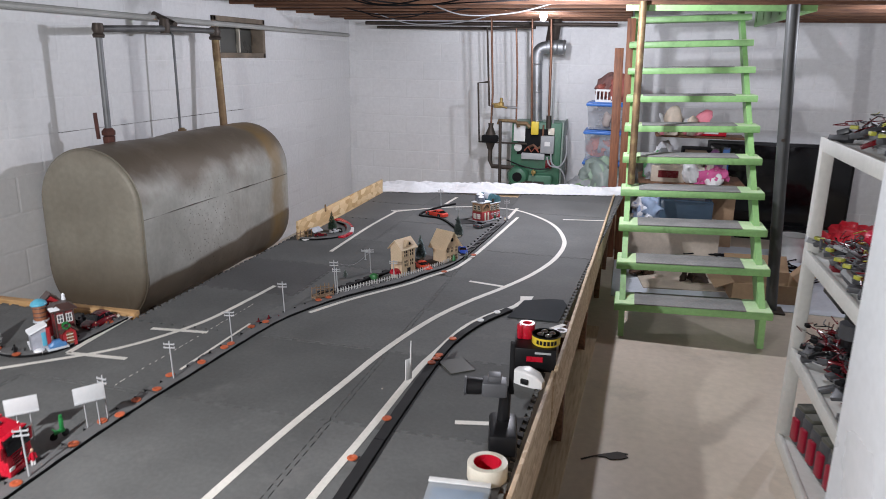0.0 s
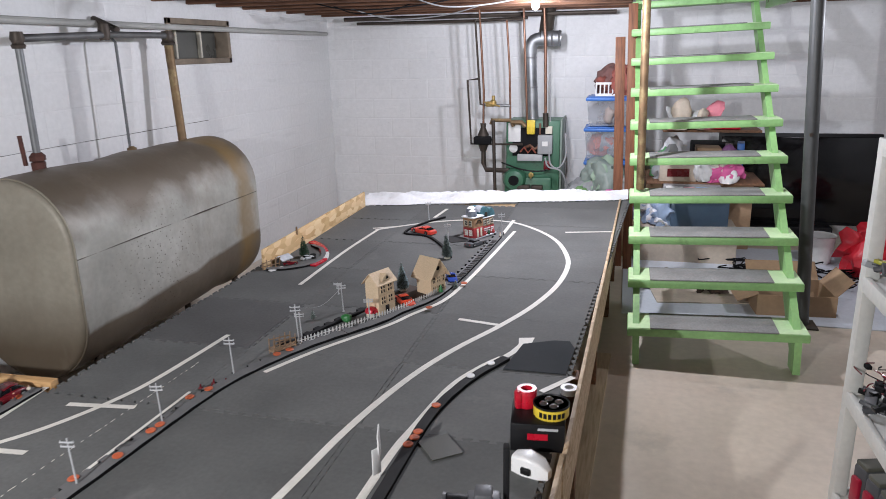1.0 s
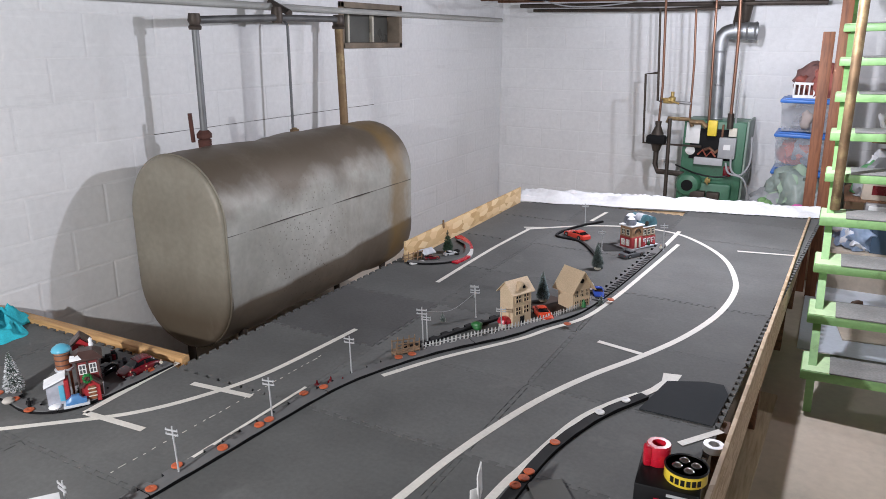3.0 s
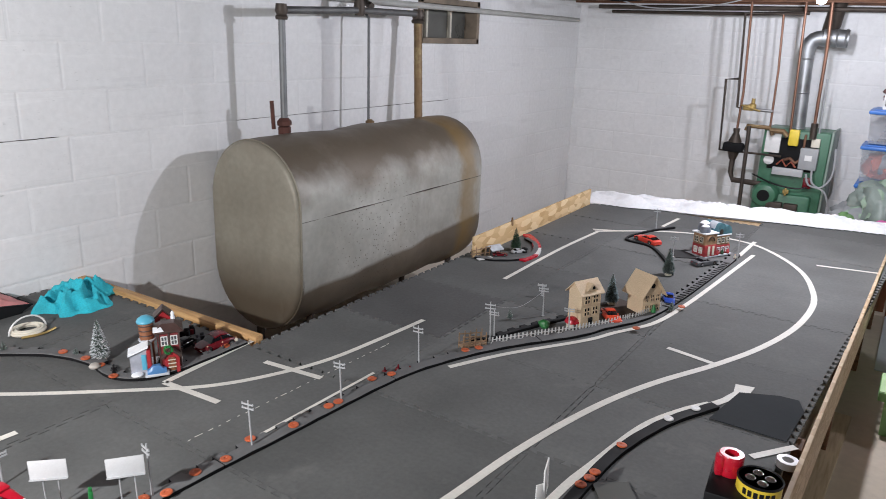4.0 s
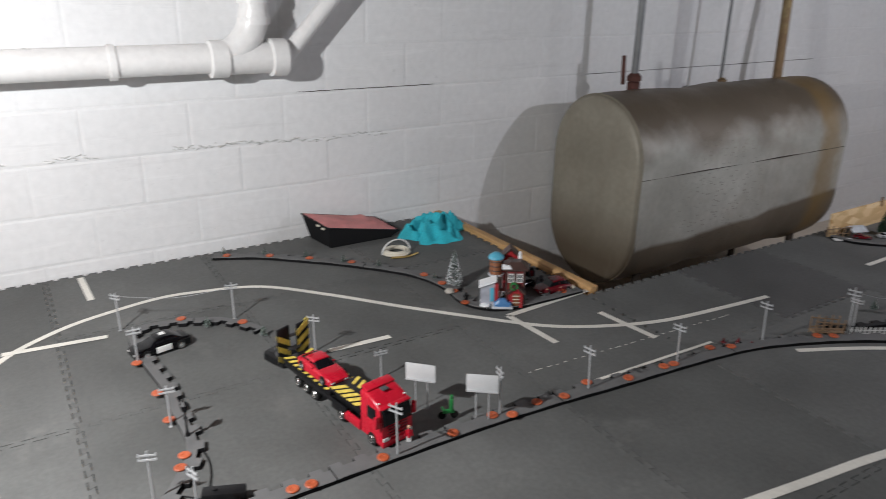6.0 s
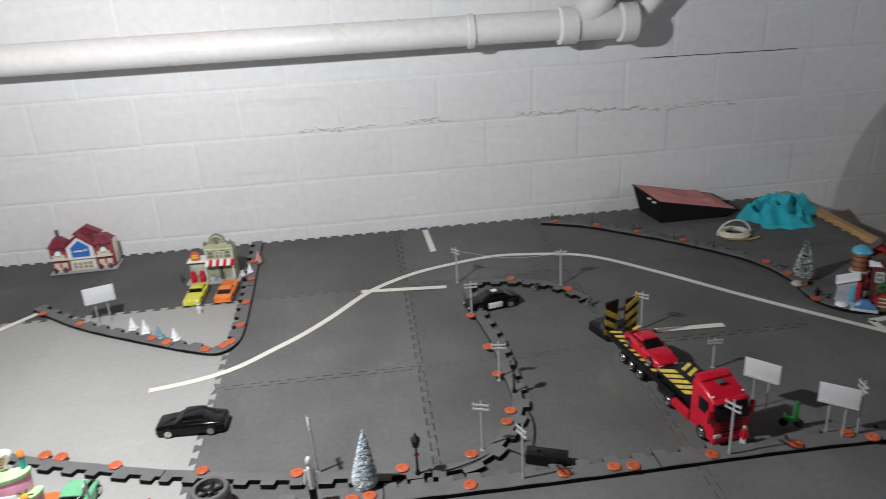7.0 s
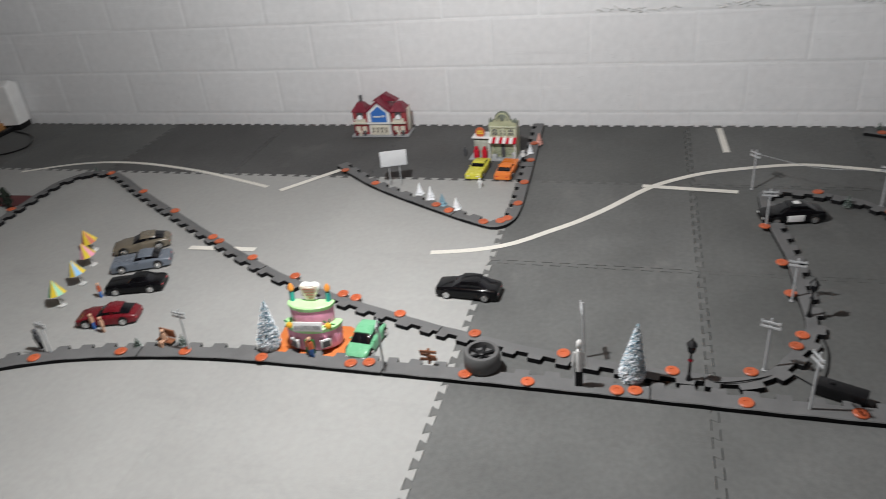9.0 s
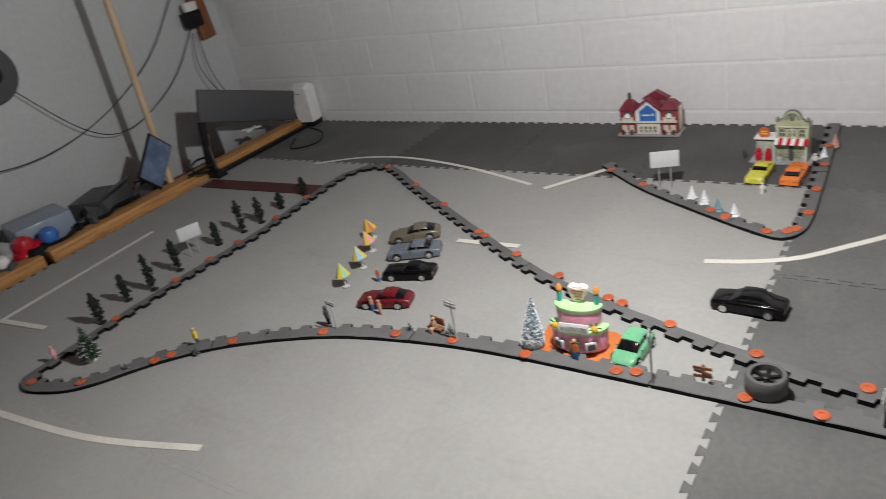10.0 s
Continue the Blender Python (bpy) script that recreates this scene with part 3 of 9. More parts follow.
for i in range(5):
    for j in range(len(YL) - 1):
        ya, yb = YL[j], YL[j + 1]
        xa = XL[i]
        if i < 2 and ya > 2.7:
            continue
        c = [(xa, ya), (XL[i + 1] if i < 4 else east_edge(ya), ya), (XL[i + 1] if i < 4 else east_edge(yb), yb), (xa, yb)]
        if i >= 2 and yb > 6.0:           # the north edge runs askew
            c = [(x, min(yy, 5.98 + (x + 2.4) * 0.27)) for x, yy in c]
            if c[3][1] - c[0][1] < 0.12:
                continue
        if i == 2 and ya > 2.7:
            c[0], c[3] = (-2.43, c[0][1]), (-2.43 + (0.035 if ya > 3.9 else 0), c[3][1])
        light = yb < 0.4 and i > 0
        # a few tiles are of a darker batch
        dark = (i == 2 and 3.2 < ya < 3.3) or (i == 0 and -1.5 < ya < 0.3)
        pts = tile_mesh(c, (0, 1, 1, 0), 0.00015 if light else 0.0013)
        m0 = Vector(c[0])
        bm = prism(bmesh.new(), [tuple(p - m0) for p in pts], -0.012, 0.0)
        name = "foam_light" if light else "foam_darker" if dark else "foam_dark"
        ob = part("tile", bm, name, mat, smooth=False)
        ob.location = (m0.x, m0.y, T - (0.0008 if (i + j) % 2 and not light else 0.0))

# ---- stairs ----
RISE, GO, SX0, SX1, SY0 = 0.2085, 0.226, -0.4, 0.565, 4.8
stairs = thing("staircase", "open green painted wooden basement stairs with grey tread mats", "stairs")
NSTEP = 11
for side in (SX0 + 0.05, SX1 - 0.055):
    bm = bmesh.new()
    k = RISE / GO
    y0, y1 = SY0 + 0.02, SY0 + NSTEP * GO + 0.1
    prof = [(y0, 0.0), (y0 + 0.13, 0.0), (y0 + 0.13, 0.10), (y1 + 0.05, 0.10 + (y1 - y0 - 0.08) * k), (y1 + 0.05, 0.10 + (y1 - y0 - 0.08) * k + 0.12), (y0, 0.2)]
    lo = [bm.verts.new((side - 0.019, a, z)) for a, z in prof]
    hi = [bm.verts.new((side + 0.019, a, z)) for a, z in prof]
    bm.faces.new(lo), bm.faces.new(hi[::-1])
    for q in range(len(prof)):
        bm.faces.new((lo[q], lo[(q + 1) % len(prof)], hi[(q + 1) % len(prof)], hi[q]))
    part("stringer", bm, "green_paint", stairs)
for n in range(NSTEP):
    z, yf = 0.255 + n * RISE - (0.0 if n else 0.01), SY0 + n * GO
    tread = part("tread", B((((SX0 + SX1) / 2, yf + 0.13, z - 0.024), (SX1 - SX0, 0.26, 0.048)), bevel=0.006), "green_paint", stairs)
    for cx, wd in ((SX1 - 0.085, 0.16), (SX0 + 0.07, 0.13)):
        part("tread_end", B(((cx, yf + 0.13, z + 0.001), (wd, 0.25, 0.004))), "pale_green", tread, "scuffed pale green end")
    part("tread_mat", B((((SX0 + SX1) / 2 - 0.015, yf + 0.125, z + 0.004), (0.68, 0.25, 0.008)), bevel=0.003), "tread_pad", tread, "worn grey tread mat")
stairs.matrix_world = Matrix.Translation((0.09, 0, 0.3)) @ pose(0, 0, 0, 0, -2.0, 0) @ Matrix.Translation((-0.09, 0, -0.3))
solid("stair_pole", TB([(-0.352, 5.62, 0.885), (-0.375, 5.66, CZ + 0.02)], 0.026, 14), "rust", "brown patinated steel pole rising from a stair tread to the ceiling", "pole")

post = thing("column_post", "grey painted steel support column with a base plate", "column", (0.72, 5.66, 0))
part("shaft", TB([(0, 0, 0.012), (-0.13, 0, CZ)], 0.041, 20), surface("grey_column", (0.075, 0.078, 0.078), 0.45, 0.3, big=4, vary=0.2), post)
part("base_plate", B(((0, 0, 0.006), (0.17, 0.17, 0.012)), bevel=0.002), "dark_iron", post)
part("bolt", LT([(0.012, 0), (0.012, 0.012)], 10, c=(-0.088, -0.044, 1.25), turn=Matrix.Rotation(radians(90), 4, "X")), "dark_iron", post)

solid("brown_board", B(((0, 0, 0.93), (0.075, 0.022, 1.86)), bevel=0.003), "brown_board", "reddish brown board standing upright behind the stairs", "board", (-0.485, 6.8, 0.0), group="upright boards", ry=-1.6)
solid("brown_board", B(((0, 0, 1.05), (0.07, 0.035, 2.1)), bevel=0.003), "brown_board", "taller reddish brown board standing upright behind the stairs", "board", (-0.4, 6.72, 0.0), group="upright boards", ry=-1.4)

# ---- oil tank ----
TL, TW, TH = 1.77, 0.65, 1.02
tank = thing("oil_tank", "weathered grey steel heating oil tank stained brown", "oil tank", (-3.262, 3.51, 0.225))


def obround(w, h, n=14):
    r = w / 2
    pts = []
    for k in range(n + 1):
        a = math.pi * k / n
        pts.append((r * math.cos(a), h - r + r * math.sin(a)))
    for k in range(n + 1):
        a = math.pi + math.pi * k / n
        pts.append((r * math.cos(a), r + r * math.sin(a)))
    return pts


bm = bmesh.new()
ring = obround(TW, TH, 20)
cz = TH / 2
def scaled(y, k):
    return [(x * k, y, cz + (z - cz) * (1 - (1 - k) * TW / TH)) for x, z in ring]
loft(bm, [scaled(0.035, 0.998), scaled(0.02, 0.994), scaled(0.008, 0.98), scaled(0.0, 0.955), scaled(-0.004, 0.92), scaled(-0.007, 0.8), scaled(-0.008, 0.4)])
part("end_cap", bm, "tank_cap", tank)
rings = [scaled(0.02, 0.99)]
for k in range(37):
    yy = 0.022 + (TL - 0.044) * k / 36
    fade = min(1, yy / 0.15, (TL - yy) / 0.15)
    row = []
    for (x, z) in ring:
        d = 0.02 * fade * noise.noise((x * 2.4, yy * 3.2, z * 2.6)) + 0.005 * fade * noise.noise((x * 7, yy * 9, z * 7))
        k2 = 1 + d / (TW / 2)
        row.append((x * k2, yy, cz + (z - cz) * (1 + d / (TH / 2))))
    rings.append(row)
rings += [scaled(TL, 0.985), scaled(TL + 0.01, 0.9)]
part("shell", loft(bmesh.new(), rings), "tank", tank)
bm = bmesh.new()
tube(bm, [Vector((x * 1.0, 0.02, z)) for x, z in ring], 0.004, 6, closed=True)
part("rim_weld", bm, "tank_cap", tank)
part("seam", B(((TW / 2 + 0.0, TL / 2, 0.64), (0.012, TL - 0.05, 0.0011))), "dark_iron", tank)
for yy in (0.2, TL - 0.2):
    for sx in (-0.2, 0.2):
        part("leg", TB([(sx, yy, -0.225), (sx, yy, 0.12)], 0.022), "dark_iron", tank)
part("gauge_plug", LT([(0.028, TH - 0.01), (0.028, TH + 0.025), (0.016, TH + 0.03), (0.016, TH + 0.035)], 10, c=(-0.11, 1.08, -0.022)), "rust", tank)

ztop = 0.225 + TH
VENT_Y = 4.61
M["red_rust"] = surface("red_rust", (0.11, 0.045, 0.035), 0.75, 0.3, big=20, vary=0.3, bump=0.3)
M["dull_zinc_thin"] = surface("thin_zinc", (0.16, 0.165, 0.17), 0.5, 0.5, big=8, vary=0.25)
fill = thing("fill_pipe", "galvanised and rusty fill pipes above the oil tank", "pipe", (-3.348, 3.832, ztop))
part("riser", TB([(0, 0, 0.05), (0, 0.0, 0.6)], 0.0185, 12), surface("dull_zinc", (0.2, 0.205, 0.21), 0.5, 0.5, big=8, vary=0.25), fill)
part("crossbar", TB([(0, 0.0, 0.635), (-0.03, 0.66, 0.662), (-0.06, 1.3, 0.667)], 0.02, 12), surface("dark_zinc", (0.15, 0.15, 0.15), 0.55, 0.5, big=8, vary=0.3), fill)
part("elbow", LT([(0.03, -0.045), (0.034, -0.03), (0.026, -0.02), (0.034, 0.0), (0.028, 0.035)], 14, c=(0, 0, 0.632)), "dark_iron", fill)
part("elbow", LT([(0.04, -0.05), (0.046, -0.035), (0.036, -0.02), (0.044, 0.01), (0.034, 0.04)], 14, c=(-0.06, 1.3, 0.655)), "dark_iron", fill, "rusty brown elbow")
part("tee", LT([(0.028, -0.04), (0.036, 0.0), (0.028, 0.05)], 14, c=(-0.03, 0.66, 0.672)), "dark_iron", fill)
part("rusty_riser", TB([(-0.06, 1.3, 0.62), (0.0, 1.25, -0.03)], 0.028, 12), "rust", fill, "rust-stained brown riser")
part("flange", LT([(0.034, -0.02), (0.036, 0.03), (0.028, 0.035), (0.04, 0.04), (0.04, 0.062), (0.024, 0.08)], 6), "red_rust", fill, "rusted flange")
part("valve_stem", TB([(-0.03, -0.05, 0.02), (-0.035, -0.055, 0.17)], 0.011, 8), "red_rust", fill)
solid("vent_pipe", TB([(-3.4, VENT_Y, ztop - 0.06), (-3.41, VENT_Y + 0.01, ztop + 0.62), (-3.5, VENT_Y + 0.03, ztop + 0.7)], 0.0085, 10), "dull_zinc_thin", "thin grey vent pipe on the oil tank", "pipe")
solid("fill_stub", TB([(-3.38, VENT_Y, ztop + 0.69), (-3.58, VENT_Y + 0.06, ztop + 0.76)], 0.02, 10), "dark_iron", "dark pipe stub going into the wall above the tank", "pipe")

# ---- sewer pipe on the west wall ----
sewer = thing("drain_pipe", "thick white painted drain pipe along the block wall", "pipe", (WX + 0.115, 0, 0))
part("pipe", TB([(0, SY + 0.05, 1.477), (0, 1.64, 1.474)], 0.058, 24), "pvc", sewer)
for yy in (-0.73, 1.28):
    part("joint_ring", TB([(0, yy - 0.012, 1.472), (0, yy + 0.012, 1.472)], 0.066, 24), "pvc", sewer)
part("coupling", TB([(0, 1.63, 1.47), (0, 1.635, 1.47), (0, 1.7, 1.47), (0, 1.705, 1.47)], [0.063, 0.073, 0.073, 0.063], 24), "pvc", sewer)
part("pipe_end", TB([(0, 1.69, 1.47), (0, 1.9, 1.468)], 0.062, 24), "pvc", sewer)
part("cap", TB([(0, 1.875, 1.469), (0, 1.88, 1.469), (0, 1.94, 1.468), (0, 1.947, 1.468)], [0.066, 0.076, 0.076, 0.07], 24), "pvc", sewer)
part("sweep_bend", TB(spline([(0, 1.66, 1.475), (0, 1.74, 1.5), (0, 1.8, 1.565), (0, 1.825, 1.65)], 0.015), 0.06, 24), "pvc", sewer)
part("riser", TB([(0, 1.825, 1.63), (0, 1.822, CZ + 0.05)], 0.056, 24), "pvc", sewer)
for zz in (1.6, 1.68):
    part("socket", TB([(0, 1.822, zz), (0, 1.822, zz + 0.03)], 0.064, 24), "pvc", sewer)
part("branch", TB([(-0.02, 1.93, 1.44), (-0.02, 1.985, 1.5), (-0.01, 2.26, 1.8), (-0.01, 2.5, 2.06), (-0.01, 2.56, CZ + 0.05)], 0.034, 18), "pvc", sewer)
part("hanger", B(((0.0, -0.72, 1.54), (0.03, 0.04, 0.02)), bevel=0.002), "dark_iron", sewer)

# ---- boiler corner ----
boiler = thing("boiler", "green enamelled oil boiler with gauges and burner", "boiler", (-1.38, 7.93, 0.0))
boiler.matrix_world = pose(-1.355, 7.93, 0.0) @ Matrix.Diagonal((0.93, 0.68, 0.91, 1))
part("jacket", B(((0.02, 0.12, 0.62), (0.56, 0.62, 1.2)), bevel=0.012), "boiler", boiler)
part("base_block", B(((-0.02, -0.02, 0.38), (0.5, 0.5, 0.5)), bevel=0.03), "boiler", boiler)
part("side_panel", B(((0.315, 0.1, 0.64), (0.02, 0.66, 1.2)), bevel=0.004), surface("grey_green_panel", (0.2, 0.26, 0.22), 0.45), boiler, "pale grey-green side panel")
part("burner", LT([(0.12, 0), (0.13, 0.05), (0.1, 0.14), (0.06, 0.16)], 20, c=(-0.16, -0.2, 0.6), turn=Matrix.Rotation(radians(90), 4, "X")), "boiler", boiler)
part("burner_port", LT([(0.055, 0), (0.055, 0.012)], 18, c=(-0.16, -0.355, 0.6), turn=Matrix.Rotation(radians(90), 4, "X")), "dull_black", boiler)
part("dark_recess", B(((0.01, -0.2, 1.0), (0.4, 0.02, 0.3)), bevel=0.004), "dull_black", boiler)
part("dial_plate", B(((-0.17, -0.205, 1.1), (0.13, 0.02, 0.2)), bevel=0.004), "white", boiler, "white instrument plate")
part("gauge", LT([(0.045, 0), (0.045, 0.02)], 18, c=(-0.18, -0.2, 0.93), turn=Matrix.Rotation(radians(90), 4, "X")), "white", boiler)
part("yellow_switch", B(((0.005, -0.24, 1.16), (0.085, 0.06, 0.15)), bevel=0.01), "yellow", boiler, "yellow emergency switch box")
part("control_box", B(((0.155, -0.25, 0.98), (0.15, 0.09, 0.2)), bevel=0.008), "grey", boiler, "grey control box with a white label")
part("label_plate", B(((0.155, -0.298, 0.99), (0.06, 0.004, 0.05))), "white", boiler)
part("small_box", B(((0.19, -0.24, 1.13), (0.07, 0.04, 0.08)), bevel=0.004), "cream", boiler)
part("copper_manifold", TB([(-0.06, -0.25, 0.94), (0.0, -0.27, 0.97), (0.05, -0.26, 0.93), (0.1, -0.26, 0.97)], 0.016, 10), "copper", boiler)
part("copper_loop", TB([(0.08, -0.26, 0.95), (0.1, -0.27, 1.05), (0.1, -0.25, 1.2)], 0.01, 8), "copper", boiler)
part("coil_box", B(((0.0, -0.26, 0.84), (0.26, 0.05, 0.07)), bevel=0.006), "silver", boiler)
part("pump", B(((-0.06, -0.3, 0.5), (0.14, 0.1, 0.1)), ((0.08, -0.3, 0.5), (0.12, 0.1, 0.1)), bevel=0.012), "dark_iron", boiler)
part("conduit", TB(spline([(0.2, -0.28, 0.9), (0.22, -0.33, 0.78), (0.3, -0.33, 0.74), (0.37, -0.3, 0.86), (0.36, -0.27, 1.1)]), 0.009, 8), "grey", boiler, "flexible grey conduit")
part("conduit", TB(spline([(0.16, -0.28, 0.84), (0.2, -0.33, 0.75), (0.34, -0.35, 0.7), (0.4, -0.3, 0.45), (0.36, -0.3, 0.2)]), 0.009, 8), "grey", boiler)
part("copper_coil", TB([(-0.1, -0.27, 0.9), (-0.06, -0.29, 0.95), (-0.02, -0.27, 0.89), (0.02, -0.29, 0.94), (0.06, -0.27, 0.89)], 0.009, 8), paint("red_copper", (0.3, 0.08, 0.05), 0.4), boiler, "reddish copper tubing")
part("oil_line", TB(spline([(-0.3, -0.25, 0.78), (-0.1, -0.31, 0.72), (0.1, -0.31, 0.7), (0.24, -0.28, 0.74)], 0.03), 0.008, 8), "black", boiler)
part("drain_valve", B(((0.02, -0.31, 0.66), (0.05, 0.05, 0.04)), ((0.02, -0.34, 0.66), (0.02, 0.03, 0.07)), bevel=0.006), "brass", boiler, "small brass drain valve")
part("red_relay", B(((0.18, -0.27, 0.76), (0.07, 0.06, 0.1)), bevel=0.01), "dark_red", boiler)


def pipe(name, pts, r, material, label):
    return solid(name, TB(pts, r, 10), material, label, "pipe", group="boiler pipes")


PY = 7.76
pipe("supply_pipe", [(-1.852, PY, 2.2), (-1.81, PY, 1.4), (-1.815, PY, 1.08)], 0.0108, "copper", "thin copper supply pipe beside the boiler")
pipe("supply_pipe", [(-1.42, PY, 2.05), (-1.89, PY, 2.05), (-1.842, PY, 1.27), (-1.8, PY, 1.265)], 0.011, "dark_iron", "thin dark pipe beside the boiler")
pipe("loop_pipe", [(-1.862, PY, 1.512), (-1.968, PY, 1.5), (-1.938, PY, 0.888), (-1.42, PY - 0.05, 0.895)], 0.011, "dark_iron", "dark looped pipe beside the boiler")
pipe("drop_pipe", [(-1.815, PY, 1.0), (-1.815, PY, 0.7), (-1.79, PY, 0.635), (-1.55, PY, 0.63)], 0.024, "dark_iron", "thick dark return pipe into the boiler")
pipe("drop_pipe", [(-1.715, PY - 0.02, 1.12), (-1.69, PY - 0.02, 0.2)], 0.017, "dark_iron", "dark drop pipe beside the boiler")
pipe("riser_pipe", [(-1.59, PY, 2.05), (-1.56, PY, 1.6), (-1.55, PY, 1.13)], 0.0094, "copper", "copper riser above the boiler")
pipe("riser_pipe", [(-1.435, PY, 2.2), (-1.385, PY, 1.07)], 0.0108, "copper", "copper riser in front of the flue")
pipe("riser_pipe", [(-1.248, PY, 2.2), (-1.225, PY, 1.8), (-1.21, PY, 1.07)], 0.0137, "copper", "copper riser on the boiler")
pipe("riser_pipe", [(-1.185, PY + 0.05, 1.55), (-1.17, PY + 0.05, 1.05)], 0.008, "grey", "thin grey conduit above the boiler")
pipe("pipe_fitting", [(-1.212, PY, 1.19), (-1.208, PY, 1.06)], 0.027, "dark_iron", "black pipe fitting at the foot of the riser")
pipe("bridge_pipe", [(-1.8, PY, 1.265), (-1.55, PY, 1.26)], 0.013, "iron", "short grey bridge pipe beside the boiler")
pipe("bridge_pipe", [(-1.74, PY, 1.08), (-1.735, PY, 1.12), (-1.55, PY, 1.12), (-1.52, PY, 1.06)], 0.018, "rust", "brown bridge pipe above the boiler")
pipe("bridge_pipe", [(-1.54, PY, 1.1), (-1.44, PY, 1.1), (-1.4, PY, 1.06)], 0.022, "rust", "short brown pipe above the boiler")
pipe("ceiling_pipe", [(-3.2, 8.1, 2.06), (-1.9, 7.9, 2.05), (-1.4, 7.78, 2.06)], 0.015, "dark_iron", "dark pipe hung under the joists")
pipe("ceiling_pipe", [(-3.3, 8.0, 2.1), (-0.6, 8.0, 2.1)], 0.02, "dark_iron", "dark pipe hung under the joists")
valve = thing("zone_valve", "brass zone valve on the supply pipe", "valve", (-1.745, PY - 0.01, 1.275), group="boiler valves")
part("body", B(((0, 0, 0), (0.09, 0.05, 0.05)), bevel=0.012), "brass", valve)
part("bonnet", LT([(0.03, 0), (0.03, 0.03), (0.016, 0.04), (0.016, 0.08)], 14, c=(0.03, 0, 0.0)), "brass", valve)
part("handle", TB([(-0.06, -0.02, 0.02), (0.1, -0.03, -0.02)], 0.009, 8), "brass", valve)
circ = thing("circulator", "black iron circulator pump in the return pipe", "pump", (-1.815, PY - 0.01, 0.95), group="boiler valves")
part("volute", LT([(0.03, -0.13), (0.055, -0.05), (0.055, 0.03), (0.025, 0.1), (0.03, 0.14)], 16), "dark_iron", circ)
part("motor", B(((0, -0.03, -0.02), (0.17, 0.1, 0.08)), bevel=0.02), "dull_black", circ)
flue = thing("flue_pipe", "shiny sheet metal flue pipe with an elbow", "flue", (-1.355, 7.98, 0.0))
part("riser", TB([(0.0, 0, 1.0), (-0.04, 0, 1.74)], 0.056, 24), "steel", flue)
for z in (1.12, 1.42, 1.7):
    part("seam_band", LT([(0.057, -0.008), (0.0605, 0), (0.057, 0.008)], 24, c=(-0.04 * (z - 1.0) / 0.74, 0, z)), "iron", flue)
part("elbow", TB(spline([(-0.04, 0, 1.73), (-0.036, 0.0, 1.8), (-0.005, 0.0, 1.855), (0.07, 0.0, 1.875)], 0.02), 0.062, 24), "steel", flue)
part("cross_pipe", TB([(0.06, 0.0, 1.876), (0.25, 0.02, 1.872)], 0.072, 24), "steel", flue)
for k in (0.1, 0.17, 0.235):
    part("seam_band", LT([(0.074, -0.008), (0.079, 0), (0.074, 0.008)], 24, c=(k, 0.01, 1.873), turn=Matrix.Rotation(radians(90), 4, "Y")), "iron", flue)
part("upper_pipe", TB([(0.1, 0.03, 1.9), (0.13, 0.12, CZ + 0.1)], 0.066, 20), "dark_iron", flue)

# ---- storage in the corner behind the platform ----
def tote(loc, s, body, lid, label, rz=0):
    t = thing("storage_tote", label, "storage box", loc, rz, group="storage totes")
    w, d, h = s
    bm = bmesh.new()
    sq = lambda w, d, z: [(-w / 2, -d / 2, z), (w / 2, -d / 2, z), (w / 2, d / 2, z), (-w / 2, d / 2, z)]
    loft(bm, [sq(w * 0.88, d * 0.86, 0.0), sq(w * 0.97, d * 0.97, h - 0.03), sq(w * 0.985, d * 0.985, h - 0.025), sq(w * 0.985, d * 0.985, h - 0.01)])
    part("body", bm, clear_plastic("tote_plastic", body, 0.38), t)
    part("lid", B(((0, 0, h), (w * 1.04, d * 1.04, 0.03)), ((0, 0, h + 0.018), (w * 0.9, d * 0.88, 0.012)), bevel=0.01), lid, t)
    return t


def heap(name, c, s, materials, n, seed, label, category, piece="fold"):
    """A loose pile of crumpled soft pieces, each a part."""
    rnd = random.Random(seed)
    t = thing(name, label, category, c)
    for i in range(n):
        bm = bmesh.new()
        r = rnd.uniform(0.25, 0.5)
        m = Matrix.Translation((rnd.uniform(-0.35, 0.35) * s[0], rnd.uniform(-0.35, 0.35) * s[1], rnd.uniform(0.25, 0.75) * s[2]))
        m = m @ Euler([rnd.uniform(0, 6) for _ in range(3)]).to_matrix().to_4x4() @ Matrix.Diagonal((s[0] * r, s[1] * r, s[2] * r * 0.8, 1))
        out = bmesh.ops.create_icosphere(bm, subdivisions=3, radius=1.0, matrix=m)
        for v in out["verts"]:
            p = v.co * (5.5 / max(s)) + Vector((i * 7, 0, 0))
            k = noise.noise(p) * 0.4 + (0.5 - abs(noise.noise(p * 2.4)) * 2) * 0.3
            v.co += v.normal * k * min(s) * r * 1.6
            v.co.z = max(v.co.z, 0.0)
        part(piece, bm, materials[i % len(materials)], t, angle=80)
    return t


tote((-0.63, 7.9, 0.77), (0.42, 0.42, 0.27), (0.55, 0.6, 0.66), "blue", "clear plastic tote with a blue lid on a stack")
tote((-0.63, 7.9, 1.075), (0.4, 0.4, 0.245), (0.6, 0.62, 0.66), "blue", "upper clear plastic tote with a blue lid")
tote((-0.6, 7.9, 0.3), (0.46, 0.44, 0.43), (0.35, 0.4, 0.4), "blue", "lower clear plastic tote full of clothes")
heap("clothes_pile", (-0.63, 7.9, 0.79), (0.32, 0.3, 0.22), [paint("coral_cloth", (0.6, 0.16, 0.1), 0.8), paint("grey_cloth", (0.4, 0.4, 0.42), 0.8)], 7, 4, "coral and grey clothes inside a clear tote", "clothes")
